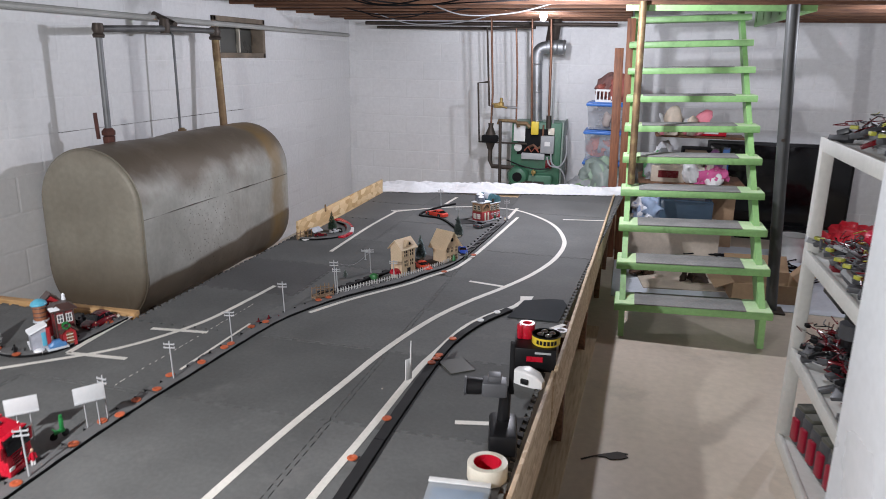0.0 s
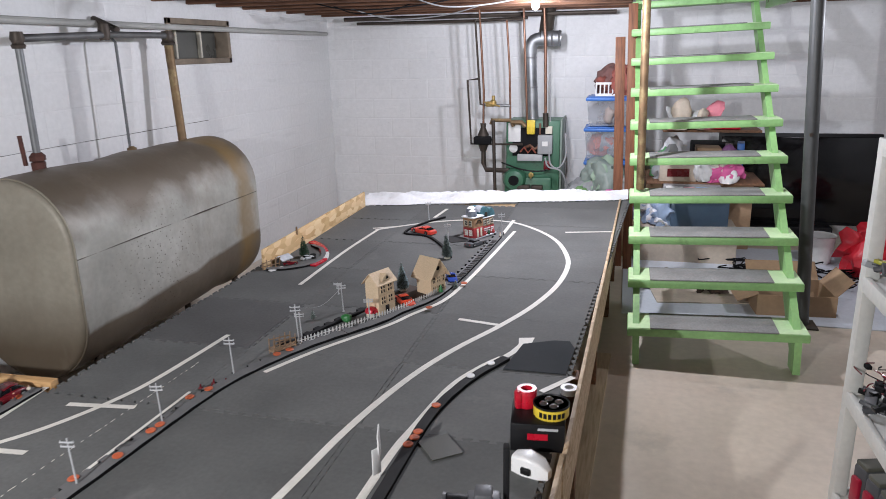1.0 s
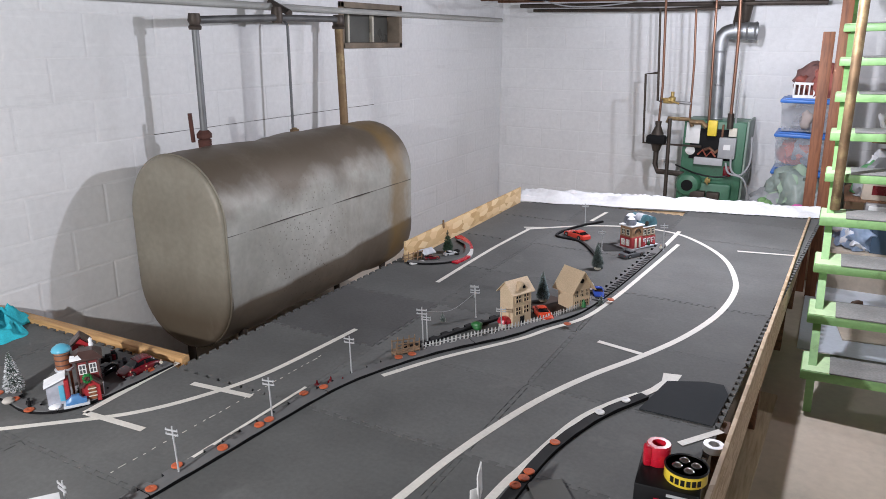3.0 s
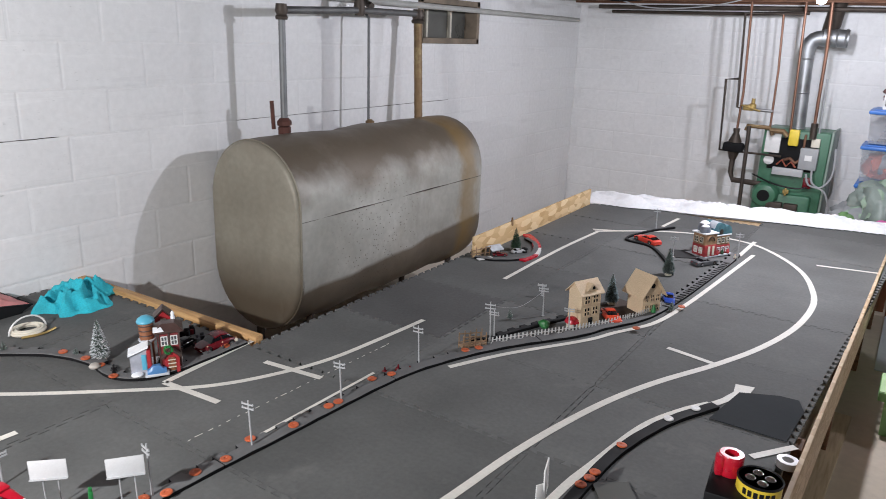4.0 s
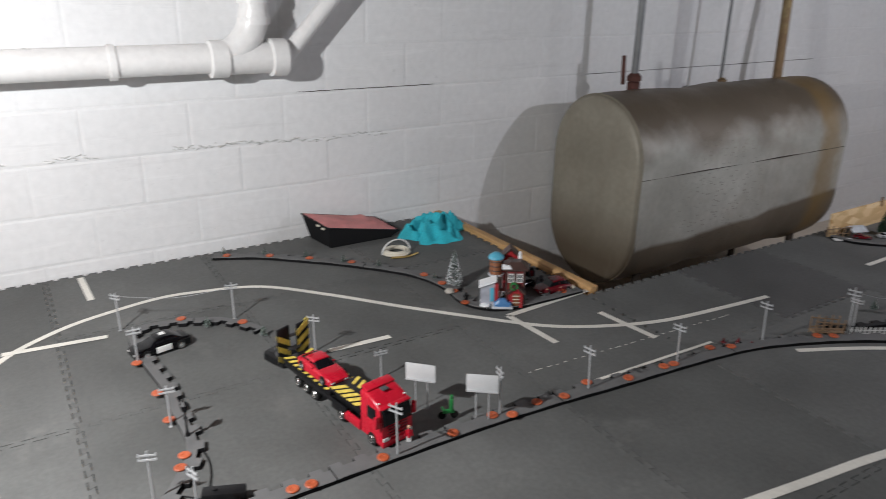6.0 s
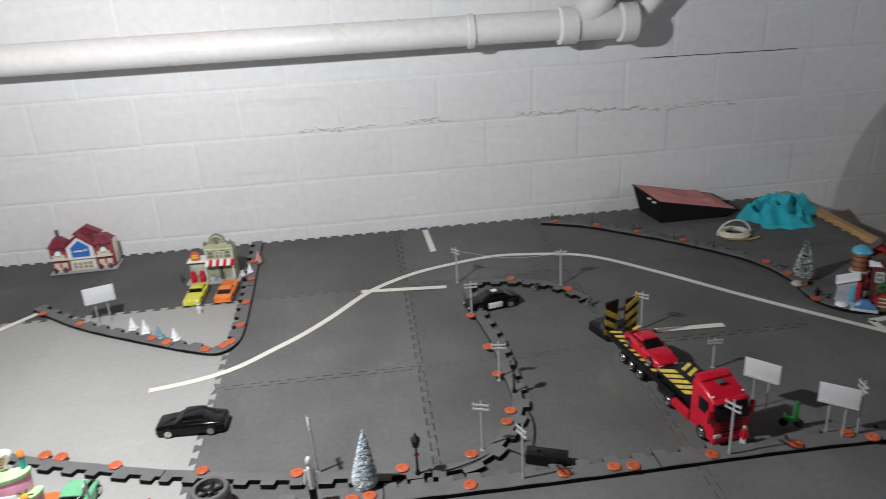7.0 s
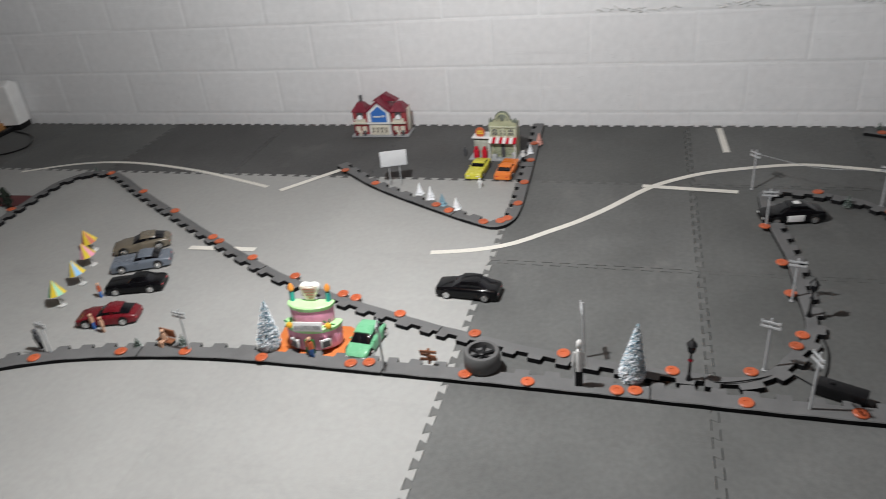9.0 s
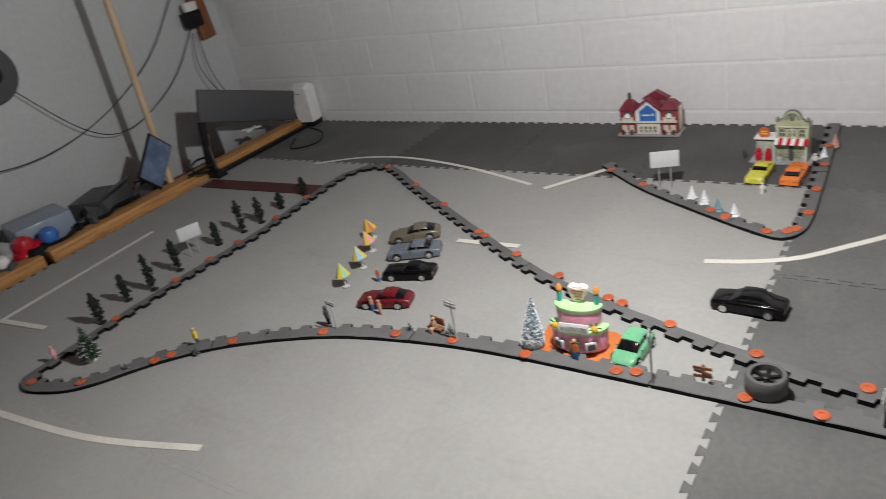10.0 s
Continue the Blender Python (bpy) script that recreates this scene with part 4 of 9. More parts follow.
heap("clothes_pile", (-0.63, 7.9, 1.1), (0.3, 0.3, 0.16), [paint("taupe_cloth", (0.35, 0.3, 0.28), 0.8), paint("grey_cloth_b", (0.45, 0.45, 0.46), 0.8)], 6, 5, "grey clothes inside a clear tote", "clothes")
basket = thing("laundry_basket", "white slotted plastic basket on the totes", "basket", (-0.6, 7.9, 1.345))
for a in range(4):
    bm = bmesh.new()
    ln = 0.3 if a % 2 == 0 else 0.26
    off = 0.13 if a % 2 == 0 else 0.15
    box(bm, (0, -off, 0.115), (ln, 0.008, 0.02)), box(bm, (0, -off, 0.012), (ln, 0.008, 0.024))
    for k in range(9):
        box(bm, (-ln / 2 + ln * k / 8, -off, 0.062), (0.012, 0.006, 0.1))
    bmesh.ops.transform(bm, matrix=Matrix.Rotation(radians(90 * a), 4, "Z"), verts=bm.verts)
    part("side", bm, "white", basket)
part("floor_panel", B(((0, 0, 0.006), (0.3, 0.26, 0.008))), "white", basket)
heap("clothes_pile", (-0.6, 7.9, 1.355), (0.36, 0.3, 0.22), [paint("rust_cloth", (0.3, 0.09, 0.07), 0.85), paint("brown_cloth", (0.2, 0.1, 0.09), 0.85)], 8, 6, "rust brown clothes heaped in the white basket", "clothes")
heap("toy_bag", (-0.64, 7.5, 0.3), (0.42, 0.3, 0.5), [paint("pink_cloth", (0.65, 0.2, 0.35), 0.7), paint("sage_cloth", (0.3, 0.4, 0.3), 0.7), paint("grey_green_film", (0.25, 0.3, 0.27), 0.4), "grey"], 12, 7, "clear bag stuffed with pink and green soft toys", "bag", "stuffed_toy")
heap("soft_toy", (-0.86, 7.3, 0.35), (0.16, 0.2, 0.26), [paint("green_plush", (0.16, 0.3, 0.12), 0.9), "cream"], 6, 8, "green and cream soft toys in a pile", "toy")
heap("soft_toy", (-0.55, 7.0, 0.35), (0.25, 0.2, 0.26), [paint("magenta_plush", (0.6, 0.12, 0.35), 0.9), paint("purple_plush", (0.3, 0.2, 0.45), 0.9)], 6, 9, "magenta and purple soft toys in a pile", "toy")
solid("storage_crate", B(((-0.7, 7.55, 0.15), (0.75, 0.9, 0.3)), bevel=0.01), "cardboard", "cardboard box under the stacked totes", "box")

# white sheet bunched along the north end of the platform
bm = bmesh.new()
N, W = 200, 26
rows = []
for i in range(N + 1):
    u = i / N
    x = -2.42 + u * 2.0
    yb = 5.96 + (x + 2.4) * 0.27
    row = []
    for j in range(W + 1):
        v = j / W
        prof = math.sin(math.pi * min(1, v * 1.15)) ** 0.7 if v < 0.87 else 0.12
        hgt = (0.03 + 0.055 * noise.noise((x * 3.1, v * 2, 1.0)) ** 2 + 0.035 * abs(noise.noise((x * 4.5, v * 5, 3.0)))) * (1.5 - 0.9 * max(0.0, u - 0.35))
        fold = 0.5 - abs(noise.noise((x * 6 + v * 5, v * 5 + x * 2, 5.0))) * 2
        z = T + 0.006 + max(0.0, hgt * prof + prof * (0.014 * noise.noise((x * 8, v * 9, 7.0)) + 0.024 * fold))
        if v > 0.85:
            z -= (v - 0.85) * 1.6
        y = yb + v * 0.3 + 0.035 * noise.noise((x * 4, 5.0, v)) - 0.01
        row.append(bm.verts.new((x, y, z)))
    rows.append(row)
for a, b in zip(rows, rows[1:]):
    for j in range(W):
        bm.faces.new((a[j], b[j], b[j + 1], a[j + 1]))
solid("white_sheet", bm, "sheet", "crumpled white plastic sheet along the platform end", "sheet")

# ---- behind and under the stairs ----
tv = thing("flat_television", "large black flat television leaning on the wall", "television", (1.1, 8.1, 0.0))
part("screen", B(((0, 0, 0.55), (1.35, 0.03, 0.8)), bevel=0.005), paint("screen_glass", (0.006, 0.006, 0.007), 0.12), tv)
part("bezel", B(((0, 0.02, 0.55), (1.4, 0.05, 0.86)), bevel=0.008), "black", tv)
part("stand", B(((0, 0, 0.06), (0.7, 0.24, 0.12)), bevel=0.01), "black", tv)
solid("television_cabinet", B(((0.3, 8.05, 0.45), (0.3, 0.3, 0.9)), bevel=0.01), "dull_black", "black cabinet standing beside the television", "cabinet")


def carton(loc, s, material, label, rz=0, stripe=None, group="boxes behind the stairs"):
    t = thing("carton", label, "box", loc, rz, group=group)
    part("body", B(((0, 0, s[2] / 2), s), bevel=0.004), material, t)
    if stripe:
        part("print", B(((0, -s[1] / 2 - 0.002, s[2] * 0.5), (s[0] * 0.6, 0.003, s[2] * 0.45))), stripe, t)
    return t


carton((0.08, 7.2, 0.0), (0.8, 0.42, 0.3), "pale_card", "wide pale cardboard box on the floor", 0)
heap("blue_cloth", (-0.2, 7.2, 0.305), (0.26, 0.26, 0.22), [paint("pale_blue_cloth", (0.35, 0.45, 0.62), 0.7), "sheet"], 7, 12, "pale blue and white cloth bundled behind the stairs", "cloth")
carton((0.17, 7.2, 0.301), (0.46, 0.35, 0.22), clear_plastic("bin_blue", (0.1, 0.16, 0.24), 0.85), "dark blue translucent plastic bin", 0)
tray = carton((0.1, 7.25, 0.522), (0.46, 0.3, 0.13), clear_plastic("tray_grey", (0.35, 0.34, 0.35), 0.8), "grey plastic tray with coloured packets", 0)
for k, (dx, w, m) in enumerate(((-0.14, 0.14, "white"), (-0.02, 0.08, paint("pink_packet", (0.7, 0.3, 0.35), 0.5)), (0.08, 0.1, paint("sky_packet", (0.25, 0.4, 0.65), 0.5)))):
    part("packet", B(((dx, -0.153, 0.085), (w, 0.004, 0.06)), bevel=0.001), m, tray)
carton((0.25, 7.55, 0.68), (0.2, 0.25, 0.24), "cardboard", "small box with a printed picture", 0, "cream")
carton((0.42, 7.55, 0.68), (0.06, 0.2, 0.26), "dark_red", "upright red game box", -8, "white")
carton((0.52, 7.55, 0.68), (0.06, 0.2, 0.28), "blue", "upright dark blue game box", -8, "white")
solid("shelf_plank", B(((0.2, 7.45, 0.655), (0.95, 0.6, 0.02)), bevel=0.003), "under", "dark plank shelf behind the stairs", "shelf")
solid("shelf_plank", B(((0.25, 7.5, 1.075), (0.8, 0.3, 0.02)), bevel=0.003), "under", "dark upper plank shelf behind the stairs", "shelf")
heap("plastic_bag", (-0.15, 7.45, 0.67), (0.45, 0.3, 0.2), ["sheet", paint("green_bag", (0.12, 0.35, 0.15), 0.6), "grey"], 8, 13, "crumpled white and green plastic bags on a shelf", "bag")
carton((0.3, 7.45, 1.09), (0.36, 0.15, 0.07), "red", "red and white packet on the shelf", 0, "white")
carton((0.02, 7.45, 1.09), (0.22, 0.15, 0.06), "cardboard", "small brown packet on the shelf", 0, "dark_red")
solid("storage_box_tall", B(((0.2, 7.75, 0.32), (0.9, 0.5, 0.63)), bevel=0.006), "cardboard", "brown cardboard storage chest behind the stairs", "chest")

carton((-0.02, 7.28, 0.666), (0.3, 0.2, 0.15), "pale_card", "pale cardboard box on the plank shelf", 4, "dark_red")
heap("packet_pile", (0.28, 7.25, 0.668), (0.36, 0.2, 0.16), [paint("magenta_packet", (0.6, 0.1, 0.28), 0.5), "cream", "white", paint("plum_packet", (0.2, 0.08, 0.2), 0.5)], 8, 31, "magenta and cream packets piled on the plank shelf", "packets", "packet")
heap("packet_pile", (0.1, 7.4, 1.088), (0.5, 0.2, 0.11), ["sheet", paint("rose_packet", (0.65, 0.2, 0.25), 0.5), "pale_card"], 8, 32, "white and rose packets along the upper shelf", "packets", "packet")

bx = thing("open_carton", "open brown cardboard box with its flaps up", "box", (0.7, 6.0, 0.0), 4)
for c, s in (((0, -0.19, 0.075), (0.5, 0.006, 0.15)), ((0, 0.19, 0.075), (0.5, 0.006, 0.15)), ((-0.25, 0, 0.075), (0.006, 0.38, 0.15)), ((0.25, 0, 0.075), (0.006, 0.38, 0.15)), ((0, 0, 0.004), (0.5, 0.38, 0.006))):
    part("panel", B((c, s)), "cardboard", bx)
part("flap", B(((-0.31, 0, 0.125), (0.15, 0.36, 0.005), 0, 0, 0, -22)), "cardboard", bx)
part("flap", B(((0.295, 0, 0.2), (0.15, 0.36, 0.005), 0, 0, 0, -48)), "cardboard", bx)
part("flap", B(((0, 0.25, 0.2), (0.48, 0.16, 0.005), 0, 0, 40)), "cardboard", bx)
bm = bmesh.new()
rnd = random.Random(21)
for k in range(26):
    p = Vector((rnd.uniform(-0.3, 0.7), rnd.uniform(-0.3, 0.3), 0.02))
    pts = [p + Vector((rnd.uniform(-0.16, 0.16), rnd.uniform(-0.12, 0.12), rnd.uniform(-0.01, 0.06))) for _ in range(5)]
    tube(bm, spline([(q.x, q.y, max(0.008, q.z)) for q in pts], 0.03), 0.006, 5)
solid("cable_tangle", bm, "dull_black", "tangle of black cables lying on the floor", "cables", (0.6, 6.7, 0.0), kind="stuff")
bucket = thing("bucket", "white plastic bucket on the floor", "bucket", (1.15, 7.2, 0.0))
part("pail", LT([(0.1, 0.0), (0.125, 0.24), (0.13, 0.245), (0.12, 0.24), (0.095, 0.02)], 20), "white", bucket)
part("bail", TB([(0.13 * math.cos(a), 0.02, 0.24 - 0.11 * math.sin(a)) for a in [math.pi * k / 10 for k in range(11)]], 0.004, 6), "iron", bucket)
heap("red_bag", (1.62, 6.95, 0.008), (0.4, 0.4, 0.42), [paint("red_nylon", (0.55, 0.015, 0.03), 0.45)], 8, 15, "bright red nylon bag", "bag")
solid("floor_sheet", B(((0.62, 6.6, 0.004), (2.1, 1.9, 0.006))), surface("pale_sheet", (0.62, 0.66, 0.72), 0.6, vary=0.08), "pale blue-grey sheet spread on the floor", "sheet")
solid("floor_card", B(((0.12, 6.25, 0.012), (0.7, 0.6, 0.008), 0, 8)), "pale_card", "flattened cardboard on the floor behind the stairs", "cardboard")
heap("cloth_scrap", (0.2, 6.2, 0.017), (0.2, 0.12, 0.05), [paint("dark_brown_cloth", (0.06, 0.04, 0.03), 0.9)], 4, 16, "dark brown scrap lying under the stairs", "scrap")
heap("cloth_scrap", (-0.2, 6.3, 0.017), (0.22, 0.16, 0.06), [paint("brown_scrap", (0.1, 0.06, 0.04), 0.9), "sheet"], 5, 17, "dark and pale scraps lying under the stairs", "scrap")

# ---- shelving unit in the aisle ----
rack = thing("shelving_unit", "ivory plastic shelving unit crowded with batteries and wiring", "shelf", (0.41, 2.68, 0.0))
RW, RL = 0.46, 0.98
LEVELS = [0.06, 0.5, 0.96, 1.46]
for x in (0.025, RW - 0.025):
    for yy in (0.03, RL - 0.03):
        part("post", B(((x, yy, 0.72), (0.055, 0.06, 1.44)), bevel=0.012), "ivory", rack)
for z in LEVELS:
    bm = B(((RW / 2, RL / 2, z - 0.01), (RW, RL, 0.016)), ((0.01, RL / 2, z - 0.025), (0.022, RL, 0.06)), ((RW - 0.01, RL / 2, z - 0.025), (0.022, RL, 0.06)),
           ((RW / 2, 0.01, z - 0.025), (RW, 0.022, 0.06)), ((RW / 2, RL - 0.01, z - 0.025), (RW, 0.022, 0.06)), bevel=0.004)
    part("shelf", bm, "ivory", rack)


def battery_pile(z, seed, n, mats, label, height=0.07):
    rnd = random.Random(seed)
    bm = bmesh.new()
    for k in range(n):
        c = (rnd.uniform(0.03, RW - 0.03), rnd.uniform(0.04, RL - 0.04), rnd.uniform(0.012, height))
        s = (rnd.uniform(0.03, 0.05), rnd.uniform(0.05, 0.09), rnd.uniform(0.015, 0.025))
        box(bm, c, s, 0.003, rnd.choice((0, 0, 0, 1, 3)), rnd.uniform(0, 180), rnd.uniform(-25, 25), rnd.uniform(-25, 25))
    for k in range(n):
        p = Vector((rnd.uniform(0.05, RW - 0.05), rnd.uniform(0.06, RL - 0.06), rnd.uniform(0.03, height + 0.02)))
        q = [p + Vector((rnd.uniform(-0.05, 0.05), rnd.uniform(-0.06, 0.06), rnd.uniform(-0.01, 0.04))) for _ in range(3)]
        tube(bm, spline(q, 0.015), 0.0026, 4, slot=rnd.choice((1, 1, 0, 2)))
    for k in range(n // 16):
        box(bm, (0.04 + rnd.uniform(-0.015, 0.015), rnd.uniform(0.05, RL - 0.05), height), (0.02, 0.03, 0.015), 0.003, 2, rnd.uniform(0, 90))
    solid("battery_pile", bm, mats, label, "batteries", (0.41, 2.68, z), kind="stuff")


M["crimson"] = paint("crimson_plastic", (0.33, 0.008, 0.03), 0.4)
lime = paint("lime_connector", (0.42, 0.42, 0.06), 0.45)
BM = ["dark_grey", "dark_red", lime, "grey"]
battery_pile(LEVELS[3], 31, 120, BM, "pile of battery packs with red wires and yellow plugs")
battery_pile(LEVELS[2], 32, 170, BM, "pile of battery packs with red wires on the shelf")
battery_pile(LEVELS[1], 33, 210, ["dark_grey", "dark_red", "dull_black", "black"], "heap of dark battery packs and wiring", 0.13)
for k in range(7):
    ch = thing("charger", "dark grey charger with a red front standing on the low shelf", "charger", (0.54 + 0.012 * k, 3.54 - 0.1 * k, LEVELS[0]), -74, group="chargers on the low shelf")
    part("case", B(((0, 0, 0.09), (0.08, 0.16, 0.18)), bevel=0.014), "dark_grey", ch)
    part("front", B(((0, -0.085, 0.08), (0.05, 0.02, 0.11)), bevel=0.008), "crimson", ch, "red front")
    part("cap", B(((0, 0, 0.185), (0.07, 0.15, 0.02)), bevel=0.006), surface("olive_cap", (0.1, 0.1, 0.08), 0.6), ch)
heap("red_bag", (0.7, 3.4, LEVELS[2]), (0.3, 0.22, 0.2), [paint("red_film", (0.6, 0.01, 0.05), 0.35)], 5, 18, "shiny red bag on the shelf", "bag")
mach = thing("camera_gear", "black camera gear in a clear tray hanging in the shelving", "camera gear", (0.64, 3.37, LEVELS[1]))
part("tray", B(((0, 0, 0.32), (0.32, 0.3, 0.02)), bevel=0.005), "black", mach)
part("body", B(((-0.02, 0, 0.2), (0.14, 0.12, 0.22)), bevel=0.02), "black", mach)
part("knob", LT([(0.05, 0), (0.05, 0.06)], 16, c=(-0.08, -0.05, 0.18)), "dark_grey", mach)
part("foil", B(((0, 0, 0.37), (0.24, 0.2, 0.08)), bevel=0.03), "chrome", mach)

cab = thing("tall_cabinet", "plain white tall cabinet beside the aisle", "cabinet", (0.135, 1.9, 0.0))
part("body", B(((0.35, -0.4, 1.0), (0.7, 0.8, 1.96)), bevel=0.01), surface("cabinet_white", (0.7, 0.72, 0.74), 0.35, vary=0.04), cab)
part("plinth", B(((0.35, -0.4, 0.02), (0.66, 0.76, 0.04))), "grey", cab)
part("door", B(((-0.008, -0.4, 1.02), (0.014, 0.76, 1.86)), bevel=0.004), surface("cabinet_door", (0.7, 0.72, 0.74), 0.35, vary=0.04), cab)

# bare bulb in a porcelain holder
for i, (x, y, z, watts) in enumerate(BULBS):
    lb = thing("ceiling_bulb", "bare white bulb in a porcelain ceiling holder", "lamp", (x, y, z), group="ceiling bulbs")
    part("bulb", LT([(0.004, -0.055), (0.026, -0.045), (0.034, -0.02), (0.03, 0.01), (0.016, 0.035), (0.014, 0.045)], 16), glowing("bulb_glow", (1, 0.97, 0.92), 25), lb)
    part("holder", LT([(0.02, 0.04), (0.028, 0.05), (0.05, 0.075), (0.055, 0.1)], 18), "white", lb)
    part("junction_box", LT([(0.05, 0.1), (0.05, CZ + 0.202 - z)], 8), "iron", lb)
solid("floor_scrap", prism(bmesh.new(), [(-0.09, -0.035), (-0.04, -0.03), (-0.02, -0.045), (0.03, -0.03), (0.06, -0.005), (0.045, 0.01), (0.06, 0.025), (0.01, 0.03), (-0.015, 0.015), (-0.05, -0.005), (-0.075, -0.02), (-0.15, -0.075), (-0.145, -0.08)], 0.001, 0.006), surface("black_scrap", (0.05, 0.042, 0.035), 0.8, big=40, vary=0.4), "small dark torn scrap lying on the concrete floor", "scrap", (-0.335, 3.29, 0.0))
rnd = random.Random(77)
for k in range(9):
    x0, yy = rnd.uniform(-2.9, -1.7), -2.8 + 0.405 * (18 + k % 7)
    x1 = x0 + rnd.uniform(0.5, 1.3)
    sag = rnd.uniform(0.02, 0.09)
    solid("ceiling_cable", TB(spline([(x0, yy, CZ + 0.004), (x0 * 0.7 + x1 * 0.3, yy + rnd.uniform(-0.1, 0.1), CZ - sag), (x0 * 0.3 + x1 * 0.7, yy + rnd.uniform(-0.1, 0.1), CZ - sag * 0.8), (x1, yy, CZ + 0.004)], 0.05), 0.005, 6),
          "dull_black" if k % 3 else "grey", "thin slack cable stapled along the joists", "cable", group="ceiling cables")
rnd = random.Random(3)
bm = bmesh.new()
y = 0.3
while y < 2.46:                      # lifted flakes of old paint along one bed joint, with bare stretches
    if noise.noise((y * 3.1, 0.4, 0.0)) > -0.12:
        c = Vector((WX + 0.0005, y, 1.103 + 0.012 * noise.noise((y * 5, 0, 1)) - 0.018 * max(0, min(1, (y - 1.9) * 4)) + rnd.uniform(-0.01, 0.01)))
        n, w, h, a = rnd.randint(5, 7), rnd.uniform(0.004, 0.022), rnd.uniform(0.0015, 0.005), rnd.uniform(-0.5, 0.5)
        rim = []
        for k in range(n):
            q, r = 2 * math.pi * k / n, rnd.uniform(0.6, 1.1)
            u, v = w * r * math.cos(q), h * r * math.sin(q)
            rim.append(bm.verts.new(c + Vector((0, u * math.cos(a) - v * math.sin(a), u * math.sin(a) + v * math.cos(a)))))
        top = bm.verts.new(c + Vector((rnd.uniform(0.003, 0.006), 0, rnd.uniform(0, h))))
        for k in range(n):
            bm.faces.new((rim[k], rim[(k + 1) % n], top))
    y += rnd.uniform(0.004, 0.02)
solid("paint_ridge", bm, surface("flaked_paint", (0.62, 0.62, 0.61), 0.8, vary=0.3, big=60, bump=0.3), "rough flaking ridge of old paint along the block wall", "paint ridge", kind="stuff")
solid("wall_crack", TB([(WX + 0.0012, 3.72 + 0.1 * k, 1.297 + rnd.uniform(-0.001, 0.001)) for k in range(22)], [0.0005 + 0.0016 * rnd.random() for _ in range(22)], 5), "dark_iron", "thin dark crack along a bed joint behind the oil tank", "crack")
solid("wall_crack", TB([(WX + 0.0012, 2.03 + 0.035 * k, 1.304 - 0.0003 * k + rnd.uniform(-0.0015, 0.0015)) for k in range(21)], [0.0006 + 0.0016 * rnd.random() for _ in range(21)], 5), "dark_iron", "thin dark crack along a bed joint of the block wall", "crack")
# ---- road tape on the mats ----
def road_tape(pts, label, width=0.024, lift=0.0006, smooth=True):
    line = spline(pts, 0.04) if smooth and len(pts) > 2 else [Vector((*p, 0)) for p in pts]
    bm = bmesh.new()
    ring = []
    n = len(line)
    for i, p in enumerate(line):
        d = (line[min(i + 1, n - 1)] - line[max(i - 1, 0)]).normalized()
        s = Vector((-d.y, d.x, 0)) * width / 2
        ring.append([bm.verts.new((q.x, q.y, T + lift + h)) for q, h in ((p - s, 0), (p - s, 0.0005), (p + s, 0.0005), (p + s, 0))])
    for a, b in zip(ring, ring[1:]):
        for k in range(4):
            bm.faces.new((a[k], a[(k + 1) % 4], b[(k + 1) % 4], b[k]))
    bm.faces.new(ring[0][::-1]), bm.faces.new(ring[-1])
    return solid("road_tape", bm, "tape", label, "tape", group="road tapes")


long_tape = "long curved strip of off-white tape marking the road"
short_tape = "short straight strip of off-white tape on the mat"
road_tape([(-2.48, 0.14), (-2.5, 0.24), (-2.53, 0.33), (-2.57, 0.4), (-2.64, 0.48), (-2.72, 0.57), (-2.82, 0.66), (-2.95, 0.76), (-3.01, 0.815), (-3.06, 0.88), (-3.12, 0.98), (-3.16, 1.09), (-3.205, 1.27), (-3.2, 1.41), (-3.13, 1.655), (-2.93, 1.86), (-2.68, 2.07),
           (-2.45, 2.28), (-2.30, 2.43), (-2.20, 2.60), (-2.12, 2.83), (-2.085, 3.12), (-2.065, 3.37)], long_tape, 0.022)
road_tape([(-2.06, 5.24), (-1.9, 5.39), (-1.74, 5.52), (-1.56, 5.61), (-1.39, 5.645), (-1.18, 5.6), (-0.99, 5.41), (-0.848, 5.17), (-0.763, 4.88), (-0.733, 4.63), (-0.758, 4.3), (-0.836, 3.98), (-0.945, 3.7), (-1.078, 3.42), (-1.168, 3.18), (-1.233, 2.93),
           (-1.278, 2.69), (-1.308, 2.45), (-1.358, 2.06), (-1.393, 1.68), (-1.408, 1.35)], long_tape, 0.027)
road_tape([(-2.057, 4.05), (-2.065, 4.71), (-2.045, 5.24)], long_tape, 0.022, 0.0012)
road_tape([(-1.735, 3.055), (-1.620, 3.29), (-1.430, 3.6), (-1.365, 3.75), (-1.270, 3.95), (-1.228, 4.2), (-1.195, 4.56), (-1.137, 5.36)], long_tape, 0.022)
road_tape([(-0.885, 3.37), (-0.95, 3.26), (-1.02, 3.08), (-1.068, 2.78), (-1.09, 2.6), (-1.11, 2.12), (-1.13, 1.76), (-1.14, 1.4)], long_tape, 0.026)
road_tape([(-2.99, -1.89), (-3.09, -1.65), (-3.11, -1.38), (-3.04, -1.02), (-2.91, -0.64)], long_tape, 0.018)
road_tape([(-1.17, -1.6), (-1.22, -1.13), (-1.32, -0.76)], long_tape, 0.022)
